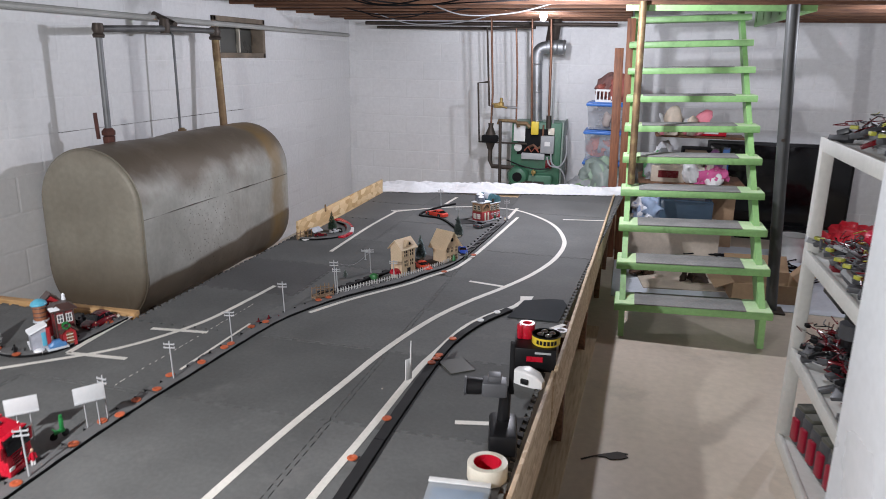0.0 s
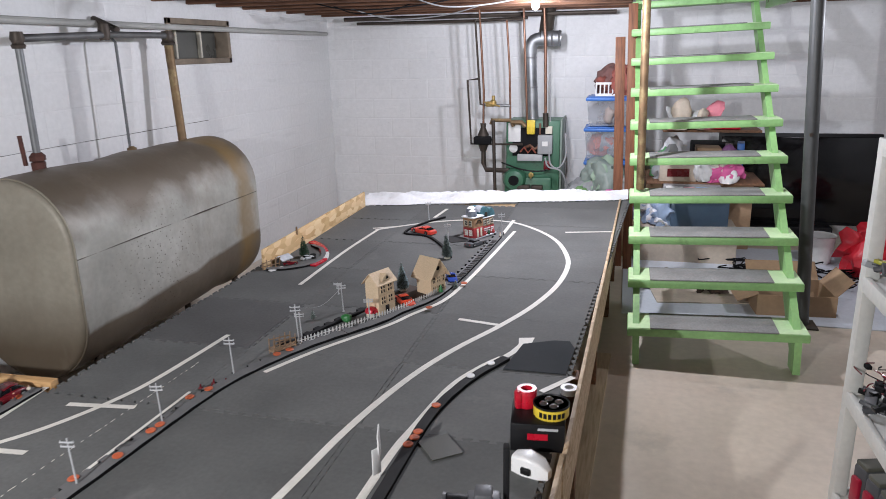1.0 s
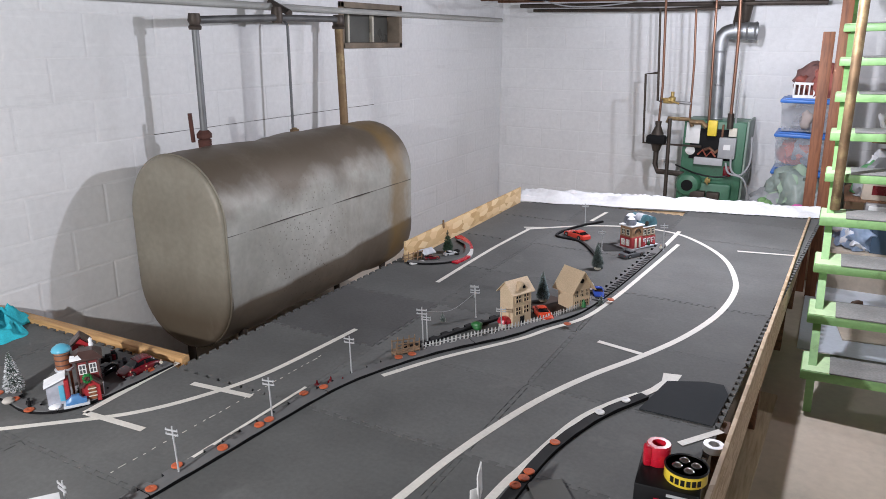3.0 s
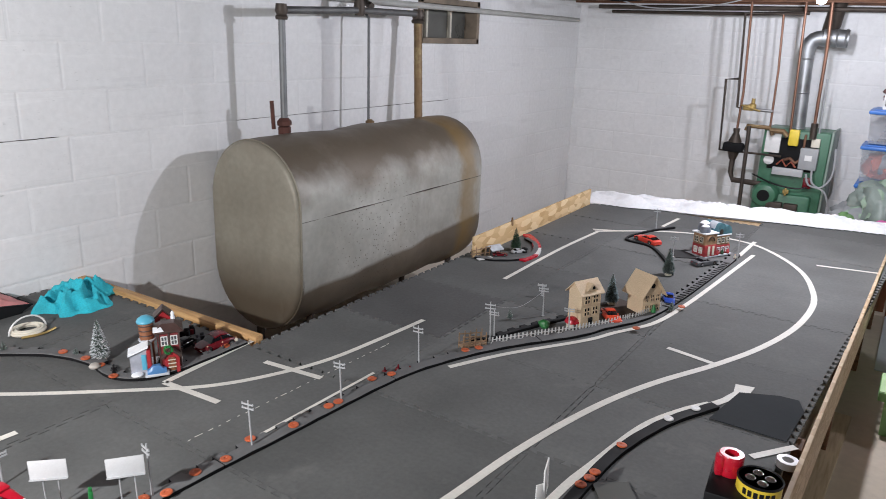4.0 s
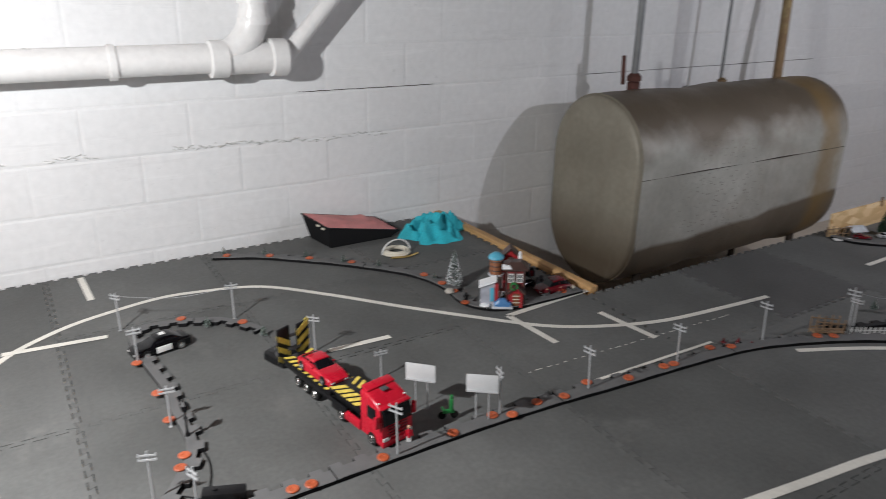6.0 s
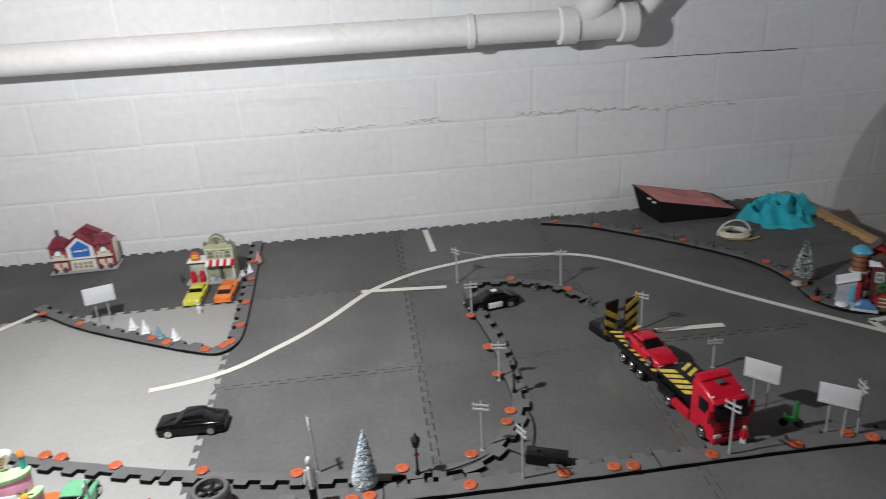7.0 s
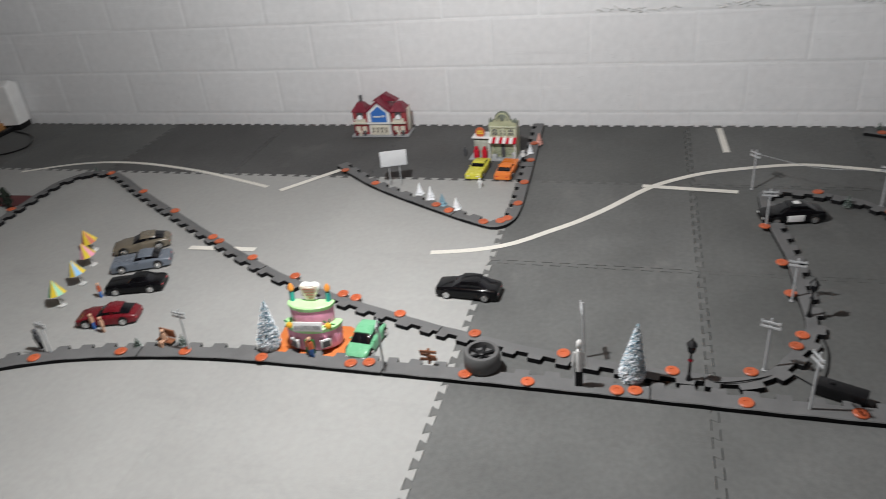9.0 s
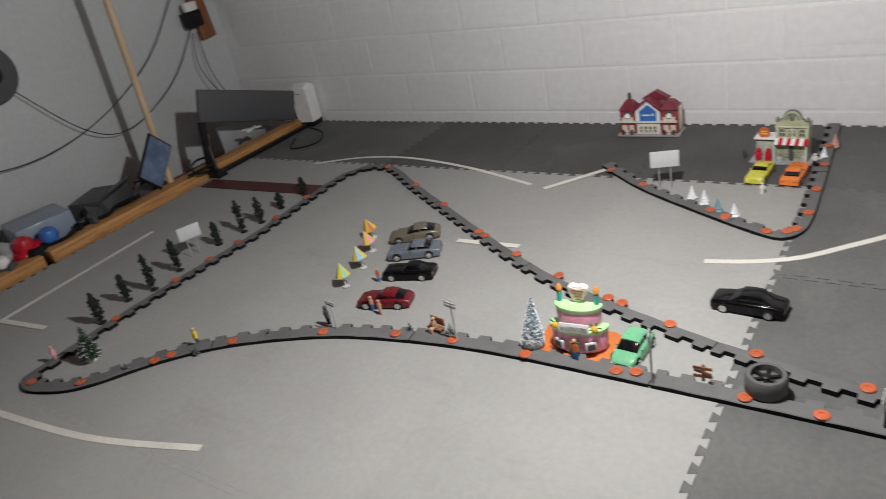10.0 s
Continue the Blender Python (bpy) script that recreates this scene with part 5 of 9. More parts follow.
for p in ([(-1.14, 3.735), (-0.957, 3.70)], [(-2.285, 2.675), (-2.037, 2.705)], [(-2.18, 2.38), (-2.43, 2.36)], [(-2.43, 2.36), (-2.46, 2.77)], [(-1.2, 5.28), (-1.19, 5.67)],
          [(-0.81, 5.385), (-0.505, 5.455)], [(-1.76, 5.65), (-1.74, 5.95)], [(-2.43, -0.69), (-2.44, -0.45)], [(-2.88, -0.57), (-3.09, -0.39)], [(-1.48, -2.13), (-2.20, -2.16)],
          [(-1.49, -2.12), (-1.52, -1.87)], [(-3.00, 0.77), (-2.97, 1.08)], [(-3.56, 1.06), (-3.31, 1.07)], [(-2.51, 1.69), (-2.50, 1.91)], [(-0.70, 3.11), (-0.60, 3.25)], [(-0.86, 2.26), (-0.72, 2.29)],
          [(-2.09, 5.27), (-1.92, 5.36)]):
    road_tape(p, short_tape, 0.024, 0.0018)
solid("road_tape", prism(bmesh.new(), [(-0.905, 3.335), (-0.878, 3.325), (-0.832, 3.43), (-0.806, 3.515), (-0.788, 3.523), (-0.783, 3.588), (-0.846, 3.572), (-0.838, 3.505), (-0.86, 3.43)], T + 0.0022, T + 0.0028),
      "tape", "torn piece of white tape at the strip end", "tape", group="road tapes")
road_tape([(-1.93, 2.33), (-1.92, 2.85)], "thin white strip beside the foam kerb", 0.012, 0.0012, False)
solid("rubber_sheet", prism(bmesh.new(), [(-0.86, 3.26), (-0.74, 3.262), (-0.628, 3.262), (-0.612, 3.5), (-0.638, 3.575), (-0.7, 3.57), (-0.82, 3.51)], T + 0.002, T + 0.005), surface("dark_rubber", (0.03, 0.034, 0.038), 0.85, spec=0.15, vary=0.2), "dark slate rubber sheet lying on the mat", "sheet")
solid("rubber_sheet", B(((-0.955, 2.68, T + 0.004), (0.1, 0.12, 0.004), 0, 38)), surface("dark_rubber_b", (0.06, 0.06, 0.05), 0.6, vary=0.2), "small dark rubber piece lying on the mat", "sheet")

# ---- foam edge strips with teeth, used as kerbs ----
def kerb(pts, side, teeth=True, width=0.042, piece=0.58, label="dark grey foam edge strip with teeth laid as a kerb", material="foam_strip"):
    """side: +1 with the teeth on the left of the line, -1 on its right."""
    line = spline(pts, 0.0145)
    n = len(line)
    nrm = []
    for i in range(n):
        d = (line[min(i + 1, n - 1)] - line[max(i - 1, 0)]).normalized()
        nrm.append(Vector((-d.y, d.x, 0)) * side)
    per = max(8, int(piece / 0.0145))
    i0 = 0
    while i0 < n - 3:
        i1 = min(n - 1, i0 + per)
        if n - 1 - i1 < 8:
            i1 = n - 1
        o = line[i0].copy()
        h = 0.0125
        ring = []
        prev = None
        for i in range(i0, i1 + 1):
            out = 0.017 if teeth and ((i - i0) // 2) % 2 == 0 else 0.0
            jit = 0.0008 * math.sin(i * 0.9)
            a = line[i] - o
            d = Vector((nrm[i].y, -nrm[i].x, 0)) * 0.0012 * side
            if i == i0 and i0:
                a = a + d * 2.5          # a hair of a gap between pieces
            for q, ext in ((-1, prev), (1, out)) if prev is not None and prev != out else ((0, out),):
                b = a + nrm[i] * (width + ext) + d * q
                p = a + d * q
                ring.append([(p.x, p.y, 0), (p.x, p.y, h + jit - 0.002), (p.x + nrm[i].x * 0.002, p.y + nrm[i].y * 0.002, h + jit), (b.x, b.y, h + jit), (b.x, b.y, 0)])
            prev = out
        bm = loft(bmesh.new(), ring)
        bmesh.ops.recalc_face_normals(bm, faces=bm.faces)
        # upright faces take the darker second material, top and bottom the first
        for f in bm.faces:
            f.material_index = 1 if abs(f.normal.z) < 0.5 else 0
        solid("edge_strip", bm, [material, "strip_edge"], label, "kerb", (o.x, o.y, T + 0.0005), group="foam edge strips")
        i0 = i1 + (0 if i1 < n - 1 else 5)


K1 = [(-1.29, -1.6), (-1.27, -1.52), (-1.34, -1.36), (-1.53, -1.2), (-1.67, -1.03), (-1.795, -0.77), (-1.855, -0.52), (-1.885, -0.25), (-1.89, 0.11), (-1.89, 0.6), (-1.885, 1.2), (-1.89, 1.8), (-1.88, 2.1),
      (-1.86, 2.35), (-1.825, 2.79), (-1.777, 3.02), (-1.652, 3.31), (-1.467, 3.6), (-1.402, 3.755), (-1.307, 3.955), (-1.262, 4.2), (-1.230, 4.56), (-1.197, 5.1), (-1.195, 5.28)]
kerb(K1, 1)
K2 = [(-1.3, -1.61), (-1.44, -1.615), (-1.63, -1.62), (-1.95, -1.61), (-2.27, -1.585), (-2.6, -1.6), (-2.86, -1.6), (-2.98, -1.53), (-2.985, -1.38), (-2.82, -1.13), (-2.66, -0.88), (-2.39, -0.45), (-2.25, -0.18),
      (-2.13, 0.16), (-2.075, 0.36), (-2.025, 0.59), (-1.995, 0.86), (-2.0, 1.02), (-2.1, 1.115), (-2.21, 1.165), (-2.38, 1.165), (-2.54, 1.165), (-2.71, 1.145), (-2.9, 1.135), (-2.97, 1.16), (-2.975, 1.28), (-2.92, 1.43), (-2.84, 1.51), (-2.76, 1.555)]
kerb(K2[:8], -1, width=0.027, label="foam edge strip with teeth below the row of cypress trees")
kerb(K2[7:], -1, width=0.027)
kerb([(-3.1, -0.42), (-2.92, -0.205), (-2.755, 0.07), (-2.66, 0.25), (-2.645, 0.325), (-2.7, 0.367), (-2.8, 0.378), (-2.97, 0.374), (-3.16, 0.368), (-3.44, 0.357), (-3.58, 0.352)], 1, width=0.03)
kerb([(-3.497, 1.568), (-3.41, 1.745), (-3.274, 1.907), (-3.148, 2.041), (-2.94, 2.215), (-2.76, 2.275), (-2.6, 2.265), (-2.5, 2.32), (-2.46, 2.42), (-2.45, 2.56), (-2.45, 2.74)], 1, teeth=True, width=0.036)
kerb([(-0.88, 3.36), (-0.98, 3.15), (-1.045, 2.9), (-1.062, 2.66), (-1.07, 2.24), (-1.07, 1.85), (-1.07, 1.35)], 1, teeth=False, width=0.036, label="smooth black rubber strip curving along the road", material="black_strip")
kerb([(-1.69, 5.66), (-1.8, 5.43), (-1.84, 5.17), (-1.66, 5.1), (-1.48, 4.83), (-1.41, 4.67)], 1, teeth=False, width=0.014, label="thin black border strip round the model church", material="black_strip")
kerb([(-2.35, 4.24), (-2.23, 4.28), (-2.13, 4.4), (-2.13, 4.55), (-2.2, 4.7), (-2.3, 4.78)], 1, teeth=False, width=0.027, label="small dark foam strip at the corner garage")

# orange discs pressed into the strips
disc = LT([(0.0145, 0), (0.016, 0.002), (0.016, 0.004), (0.014, 0.0055), (0.006, 0.0055), (0.005, 0.004)], 16)
disc_mesh = mesh_of("marker_disc", disc, "orange")
DISCS = [(-1.52, -1.22), (-1.56, -1.19), (-1.68, -1.04), (-1.81, -0.78), (-1.87, -0.55), (-1.895, -0.37), (-1.9, -0.15), (-1.91, 0.09), (-1.92, 0.135), (-1.91, 0.38), (-1.905, 0.53), (-1.905, 0.73), (-1.91, 0.77),
         (-1.905, 1.0), (-1.905, 1.22), (-1.905, 1.34), (-1.9, 1.385), (-1.905, 1.58), (-1.905, 1.79), (-1.92, 1.93), (-1.895, 1.98), (-1.91, 2.08), (-1.895, 2.17), (-1.92, 2.28), (-1.875, 2.41), (-1.87, 2.56), (-1.865, 2.6)]
DISCS2 = [(-1.88, 2.79), (-1.85, 2.86), (-1.75, 3.19), (-1.72, 3.24), (-2.07, 0.37), (-2.02, 0.6), (-1.99, 0.85), (-2.13, 0.15), (-2.19, 0.0), (-2.205, -0.045), (-2.28, -0.23), (-2.37, -0.42), (-2.46, -0.59), (-2.485, -0.63),
          (-2.66, -0.89), (-2.81, -1.13), (-2.97, -1.4), (-2.01, 1.02), (-2.12, 1.13), (-2.165, 1.15), (-2.345, 1.15), (-2.5, 1.15), (-2.71, 1.13), (-2.96, 1.32), (-2.83, 1.5)]
DISCS3 = [(-2.67, 0.27), (-2.68, 0.325), (-2.7, 0.345), (-2.81, 0.362), (-2.98, 0.358), (-3.18, 0.352), (-3.35, 0.342), (-2.74, 0.135), (-2.78, 0.08), (-3.05, -0.365), (-2.94, -0.2), 
          (-2.69, 2.29), (-2.58, 2.27), (-2.5, 2.37), (-3.49, 1.63), (-3.4, 1.79), (-3.29, 1.93), (-3.16, 2.07), (-2.89, 2.27), (-2.78, 2.29), (-2.48, 2.66), (-1.3, -1.55), (-1.36, -1.37), (-1.64, -1.605), (-1.9, -1.605), (-2.06, -1.6), (-2.2, -1.59), (-2.42, -1.59), (-2.62, -1.6), (-1.07, 2.2), (-1.09, 1.95), (-1.028, 2.914), (-1.039, 2.735), (-1.048, 2.657), (-1.041, 2.700), (-1.3, 3.82), (-1.22, 4.2)]
for k, (x, y) in enumerate(DISCS + DISCS2 + DISCS3):
    ob = new("marker_disc", disc_mesh)
    ob.matrix_world = pose(x, y, T + 0.0125, 3 * math.sin(k), 3 * math.cos(k * 1.7), k * 37)
    tagged(ob, "round orange plastic disc on the foam kerb", "marker", "orange discs")

for x, y in ((-0.962, 3.157), (-0.910, 3.279)):
    tagged(new("marker_disc", mesh_of("marker_disc", LT([(0.0145, 0), (0.016, 0.002), (0.016, 0.004), (0.014, 0.0055), (0.006, 0.0055), (0.005, 0.004)], 16), "white")), "round white plastic disc on the black strip", "marker", "white discs").matrix_world = pose(x, y, T + 0.0125, 2, 1, 40)

# ---- utility poles ----
LEAN = -2.6  # the platform is a little out of level: tall toys lean west


def utility_pole(x, y, h=0.15, rz=0.0, lean=0.0, arms=2):
    t = thing("utility_pole", "grey model utility pole with cross arms", "utility pole", (x, y, T + 0.0125), rz, group="model utility poles")
    t.matrix_world = pose(x, y, T + 0.001, 0, LEAN) @ pose(0, 0, 0, lean, lean * 0.5, rz)
    part("shaft", LT([(0.0028, 0), (0.0026, h * 0.7), (0.002, h)], 8), "silver", t)
    part("foot", LT([(0.006, 0), (0.006, 0.002)], 10), "silver", t)
    for k in range(arms):
        z = h * (0.93 - 0.085 * k)
        part("cross_arm", B(((0, -0.003, z), (0.042, 0.003, 0.004)), *[((u, -0.003, z + 0.0035), (0.0024, 0.0024, 0.004)) for u in (-0.019, 0.019)]), "silver", t)
    return t


for x, y, h, rz, ln in ((-1.893, 2.263, 0.156, 8, 2), (-1.872, 2.623, 0.148, 10, 1), (-1.828, 2.996, 0.155, 5, -1), (-1.72, 3.327, 0.175, 15, 0), (-1.735, 3.385, 0.118, 5, 0), (-1.685, 3.726, 0.135, 12, 0), (-1.918, 1.955, 0.158, -10, 0),
                        (-2.894, 1.489, 0.14, 75, 0), (-2.532, 1.65, 0.132, 45, 2), (-2.275, 1.763, 0.095, 85, 0), (-1.9, 1.62, 0.161, 25, 0), (-2.03, 0.648, 0.156, 12, 2), (-2.037, 1.052, 0.141, 68, 0), (-1.905, 1.124, 0.158, 20, 0),
                        (-2.33, 1.152, 0.125, 80, 0), (-2.72, 1.135, 0.131, 88, 0), (-2.996, 1.125, 0.14, 35, 0), (-1.19, 5.19, 0.16, 20, 0), (-1.78, 5.58, 0.131, 10, 0), (-1.5, 5.01, 0.12, 15, 0), (-1.52, 3.63, 0.11, 10, 0), (-1.8, 3.95, 0.06, 10, 0),
                        (-1.905, 0.178, 0.15, 15, 0), (-1.9, -0.36, 0.14, 80, 0), (-1.84, -0.75, 0.11, 80, 0)):
    utility_pole(x, y, h, rz, ln)
# slack thread lines between some poles
for a, b in (((-2.996, 1.125, 0.13), (-2.894, 1.489, 0.125)), ((-1.72, 3.327, 0.16), (-1.685, 3.726, 0.12))):
    mid = [(a[0] + b[0]) / 2, (a[1] + b[1]) / 2, min(a[2], b[2]) - 0.02]
    solid("pole_wire", TB(spline([(p[0], p[1], T + p[2]) for p in (a, mid, b)], 0.03), 0.0008, 4), "silver", "thin slack thread between two model poles", "wire", group="pole wires")

rt = random.Random(8)
bm = bmesh.new()
for k in range(26):
    u = k / 26 + rt.uniform(0, 0.012)
    x, y = -2.072 + 0.042 * u + rt.uniform(-0.002, 0.002), 2.18 + 0.93 * u
    box(bm, (x, y, T + 0.0012), (0.0022, rt.uniform(0.006, 0.026), 0.0012), rz=-2.6 + rt.uniform(-3, 3))
solid("chalk_line", bm, "tape", "thin worn broken white line along the road", "road line", kind="stuff")

# ---- billboards ----
def billboard(x, y, rz, w=0.075, h=0.045, z0=0.085):
    t = thing("billboard", "blank white model billboard on two thin legs", "billboard", (x, y, T + 0.001), rz, group="model billboards")
    t.matrix_world = pose(x, y, T + 0.001, 0, LEAN) @ pose(0, 0, 0, 0, 0, rz)
    part("panel", B(((0, 0, z0 + h / 2), (w, 0.003, h)), bevel=0.001), "board_grey", t)
    part("ledge", B(((0, -0.004, z0), (w, 0.008, 0.002))), "silver", t)
    for s in (-0.2, 0.2):
        part("leg", LT([(0.0017, 0), (0.0017, z0 + h * 0.6)], 8, c=(s * w, 0.004, 0)), "silver", t)
    return t


billboard(-2.062, 1.782, 42, 0.088, 0.05, 0.095)
billboard(-1.92, 1.895, 50, 0.088, 0.05, 0.1)
billboard(-2.945, -0.12, 112, 0.098, 0.056, 0.085)
billboard(-2.09, -1.72, 163, 0.09, 0.052, 0.075)
solid("paper_flag", B(((0, 0.006, 0.1), (0.004, 0.05, 0.1), 0, 15, 12), ((0, -0.02, 0.06), (0.003, 0.03, 0.08), 0, -30, 0), ((0, 0, 0.03), (0.002, 0.002, 0.06)), bevel=0.0005), "white", "folded white paper standing beside the foam strip", "paper", (-1.085, 2.5, T))

# ---- cars ----
def rounded(w, h, z, x, k=0.35, n=4):
    """A ring in the plane x, half width w, from z up by h, with rounded upper corners."""
    r = min(w, h) * k
    pts = [(x, -w, z), (x, -w, z + h - r)]
    for i in range(1, n + 1):
        a = math.pi / 2 * i / n
        pts.append((x, -w + r - r * math.cos(a), z + h - r + r * math.sin(a)))
    for i in range(0, n + 1):
        a = math.pi / 2 * i / n
        pts.append((x, w - r + r * math.sin(a), z + h - r + r * math.cos(a)))
    pts.append((x, w, z))
    return pts


STYLES = {  # x along the car (0..1), half width, top height; then the greenhouse the same way
    "sedan": ([(0.0, 0.78, 0.5), (0.03, 0.9, 0.58), (0.2, 0.97, 0.66), (0.33, 1.0, 0.7), (0.7, 1.0, 0.73), (0.85, 0.97, 0.72), (0.97, 0.9, 0.66), (1.0, 0.8, 0.55)],
              [(0.27, 0.82, 0.02), (0.42, 0.74, 0.3), (0.55, 0.72, 0.34), (0.68, 0.72, 0.31), (0.86, 0.78, 0.02)]),
    "coupe": ([(0.0, 0.75, 0.42), (0.03, 0.88, 0.5), (0.2, 0.98, 0.62), (0.45, 1.0, 0.64), (0.75, 1.0, 0.68), (0.92, 0.95, 0.66), (1.0, 0.8, 0.52)],
              [(0.36, 0.8, 0.02), (0.52, 0.7, 0.27), (0.63, 0.68, 0.29), (0.74, 0.7, 0.24), (0.93, 0.76, 0.02)]),
    "muscle": ([(0.0, 0.9, 0.52), (0.02, 0.97, 0.6), (0.2, 1.0, 0.65), (0.4, 1.0, 0.66), (0.75, 1.0, 0.67), (0.95, 0.97, 0.65), (1.0, 0.9, 0.58)],
               [(0.4, 0.82, 0.02), (0.5, 0.76, 0.25), (0.58, 0.75, 0.27), (0.7, 0.76, 0.25), (0.84, 0.8, 0.02)]),
    "beetle": ([(0.0, 0.66, 0.38), (0.04, 0.84, 0.5), (0.12, 0.94, 0.6), (0.22, 0.98, 0.68), (0.45, 1.0, 0.74), (0.72, 1.0, 0.76), (0.88, 0.94, 0.68), (0.96, 0.84, 0.55), (1.0, 0.7, 0.4)],
               [(0.25, 0.84, 0.02), (0.4, 0.77, 0.38), (0.56, 0.75, 0.47), (0.74, 0.75, 0.4), (0.97, 0.76, 0.02)]),
}


def car(x, y, z, rz, length, style, colour, label, name="toy_car", roof=None, door=None, group="toy cars", boot_only=False):
    """rz: the way the bonnet points, degrees from +x... the car is built with its nose at -x/2."""
    t = thing(name, label, "toy car", (x, y, z), rz, group=group)
    L, W, H = length, length * (0.235 if style == "beetle" else 0.205), length * (0.33 if style == "beetle" else 0.3)
    low = 0.12 * H
    body, glass = STYLES[style]
    rings = [rounded(W * w, H * h * 0.92 - low, low, -L / 2 + L * u, 0.35) for u, w, h in body]
    part("body", loft(bmesh.new(), rings), colour, t)
    top = lambda u: np.interp(u, [b[0] for b in body], [b[2] for b in body]) * H * 0.92 - 0.03 * H
    rings = [rounded(W * w * 0.97, max(0.004 * L, H * h * 1.02), top(u), -L / 2 + L * u, 0.5) for u, w, h in glass]
    part("cabin_glass", loft(bmesh.new(), rings), "glass", t)
    u0, u1, u2 = glass[1][0], glass[2][0], glass[3][0]
    zr = [top(u) + H * h * 1.02 for u, w, h in glass[1:4]]
    rr = [[(-L / 2 + L * (u + d), y_ * W, zz + q * H) for y_, q in ((-0.74, -0.07), (-0.64, 0.01), (-0.4, 0.035), (0.4, 0.035), (0.64, 0.01), (0.74, -0.07), (0.6, -0.08), (-0.6, -0.08))]
          for u, zz, d in ((u0, zr[0], -0.012), (u0, zr[0] + 0.02 * H, 0.02), (u1, zr[1], 0), (u2, zr[2], 0), (u2, zr[2] - 0.03 * H, 0.025))]
    part("roof", loft(bmesh.new(), rr), roof or colour, t)
    for s in (-1, 1):
        part("pillar", B(((-L / 2 + L * u1, s * W * 0.735, top(u1) + H * 0.15), (L * 0.02, 0.0016, H * 0.3), 0, 0, s * 12)), colour, t)
    if door:
        for s in (-1, 1):
            part("door_panel", B(((0.0, s * W * 0.985, H * 0.36), (L * 0.27, 0.003, H * 0.38)), bevel=0.001), door, t, "white door panel")
        part("roof_mark", B((((u1 - 0.5) * L, 0, zr[1] + 0.045 * H), (L * 0.1, W * 0.5, 0.0012))), door, t, "white roof marking")
    R = H * 0.235
    for u in (0.19, 0.8):
        for s in (-1, 1):
            turn = Matrix.Rotation(radians(-90 * s), 4, "X")
            wh = part("wheel", LT([(R * 0.7, -0.002), (R, 0.0), (R, W * 0.24), (R * 0.86, W * 0.28)], 18, c=(-L / 2 + L * u, s * (W * 0.78), R), turn=turn), "tyre", t)
            part("rim", LT([(R * 0.8, W * 0.25), (R * 0.74, W * 0.31), (R * 0.25, W * 0.28), (R * 0.15, W * 0.32)], 12, c=(-L / 2 + L * u, s * (W * 0.78), R), turn=turn), "chrome", wh)
    for u in (0.19, 0.8):
        for s in (-1, 1):
            wb = W * np.interp(u, [b[0] for b in body], [b[1] for b in body])
            part("wheel_arch", TB([(-L / 2 + L * u + R * 1.16 * math.cos(a), s * wb * 0.985, R + R * 1.16 * math.sin(a)) for a in [math.pi * q / 10 for q in range(11)]], R * 0.13, 5), "black", t)
            part("mirror", B(((-L / 2 + L * (glass[1][0] - 0.04), s * W * 0.96, top(glass[1][0]) + 0.03 * H), (L * 0.03, W * 0.16, H * 0.07)), bevel=0.0008), colour, t) if u < 0.5 else None
    zl = H * body[0][2] * 0.72
    for s in (-1, 1):
        part("headlight", B(((-L / 2 + L * 0.012, s * W * 0.6, zl), (L * 0.03, W * 0.34, H * 0.09)), bevel=0.001), "white", t)
        part("tail_light", B(((L / 2 - L * 0.008, s * W * 0.6, zl), (L * 0.02, W * 0.32, H * 0.08)), bevel=0.001), "red", t)
    part("grille", B(((-L / 2 + 0.001, 0, zl - H * 0.1), (L * 0.012, W * 1.0, H * 0.12)), bevel=0.001), "black", t)
    part("sill", B(((0, 0, low + 0.001), (L * 0.9, W * 1.86, H * 0.08)), bevel=0.001), "black", t)
    return t


black_car = paint("black_car_paint", (0.004, 0.004, 0.005), 0.1, spec=0.25)
olive = paint("olive_brown_paint", (0.14, 0.12, 0.09), 0.25)
slate = paint("slate_blue_paint", (0.13, 0.15, 0.18), 0.3)
mint = paint("mint_paint", (0.16, 0.45, 0.25), 0.3)
amber = paint("orange_car_paint", (0.75, 0.2, 0.035), 0.3)
lemon = paint("lime_yellow_paint", (0.62, 0.58, 0.06), 0.3)
# heading h: the way the nose points, degrees anticlockwise from east
def drive(x, y, h, length, style, colour, label, z=T + 0.001, **kw):
    return car(x, y, z, h + 180, length, style, colour, label, **kw)


drive(-2.79, 1.215, -78, 0.185, "sedan", black_car, "black and white toy police saloon parked on the mat", name="toy_police_car", door="white")
drive(-2.27, 0.31, -93, 0.18, "sedan", black_car, "glossy black toy saloon on the road")
drive(-3.09, 0.165, -4, 0.155, "muscle", lemon, "lime yellow toy muscle car outside the shop")
drive(-3.09, 0.275, 176, 0.155, "muscle", amber, "orange toy muscle car outside the shop")
drive(-2.005, 0.098, -4, 0.145, "beetle", mint, "mint green toy beetle beside the cake shop")
drive(-2.416, -0.86, -60, 0.185, "coupe", olive, "olive brown toy coupe in the parking row")
drive(-2.306, -0.785, -66, 0.185, "muscle", slate, "slate blue toy muscle car in the parking row")
drive(-2.18, -0.717, -74, 0.175, "muscle", black_car, "black toy muscle car in the parking row")
drive(-2.015, -0.695, -74, 0.175, "coupe", "dark_red", "dark red toy coupe in the parking row")
drive(-1.715, 5.21, 150, 0.18, "coupe", paint("scarlet_paint", (0.6, 0.05, 0.03), 0.3), "scarlet toy coupe on the church island")
drive(-1.32, 4.98, 60, 0.15, "muscle", "dark_grey", "dark grey toy car in front of the model church")
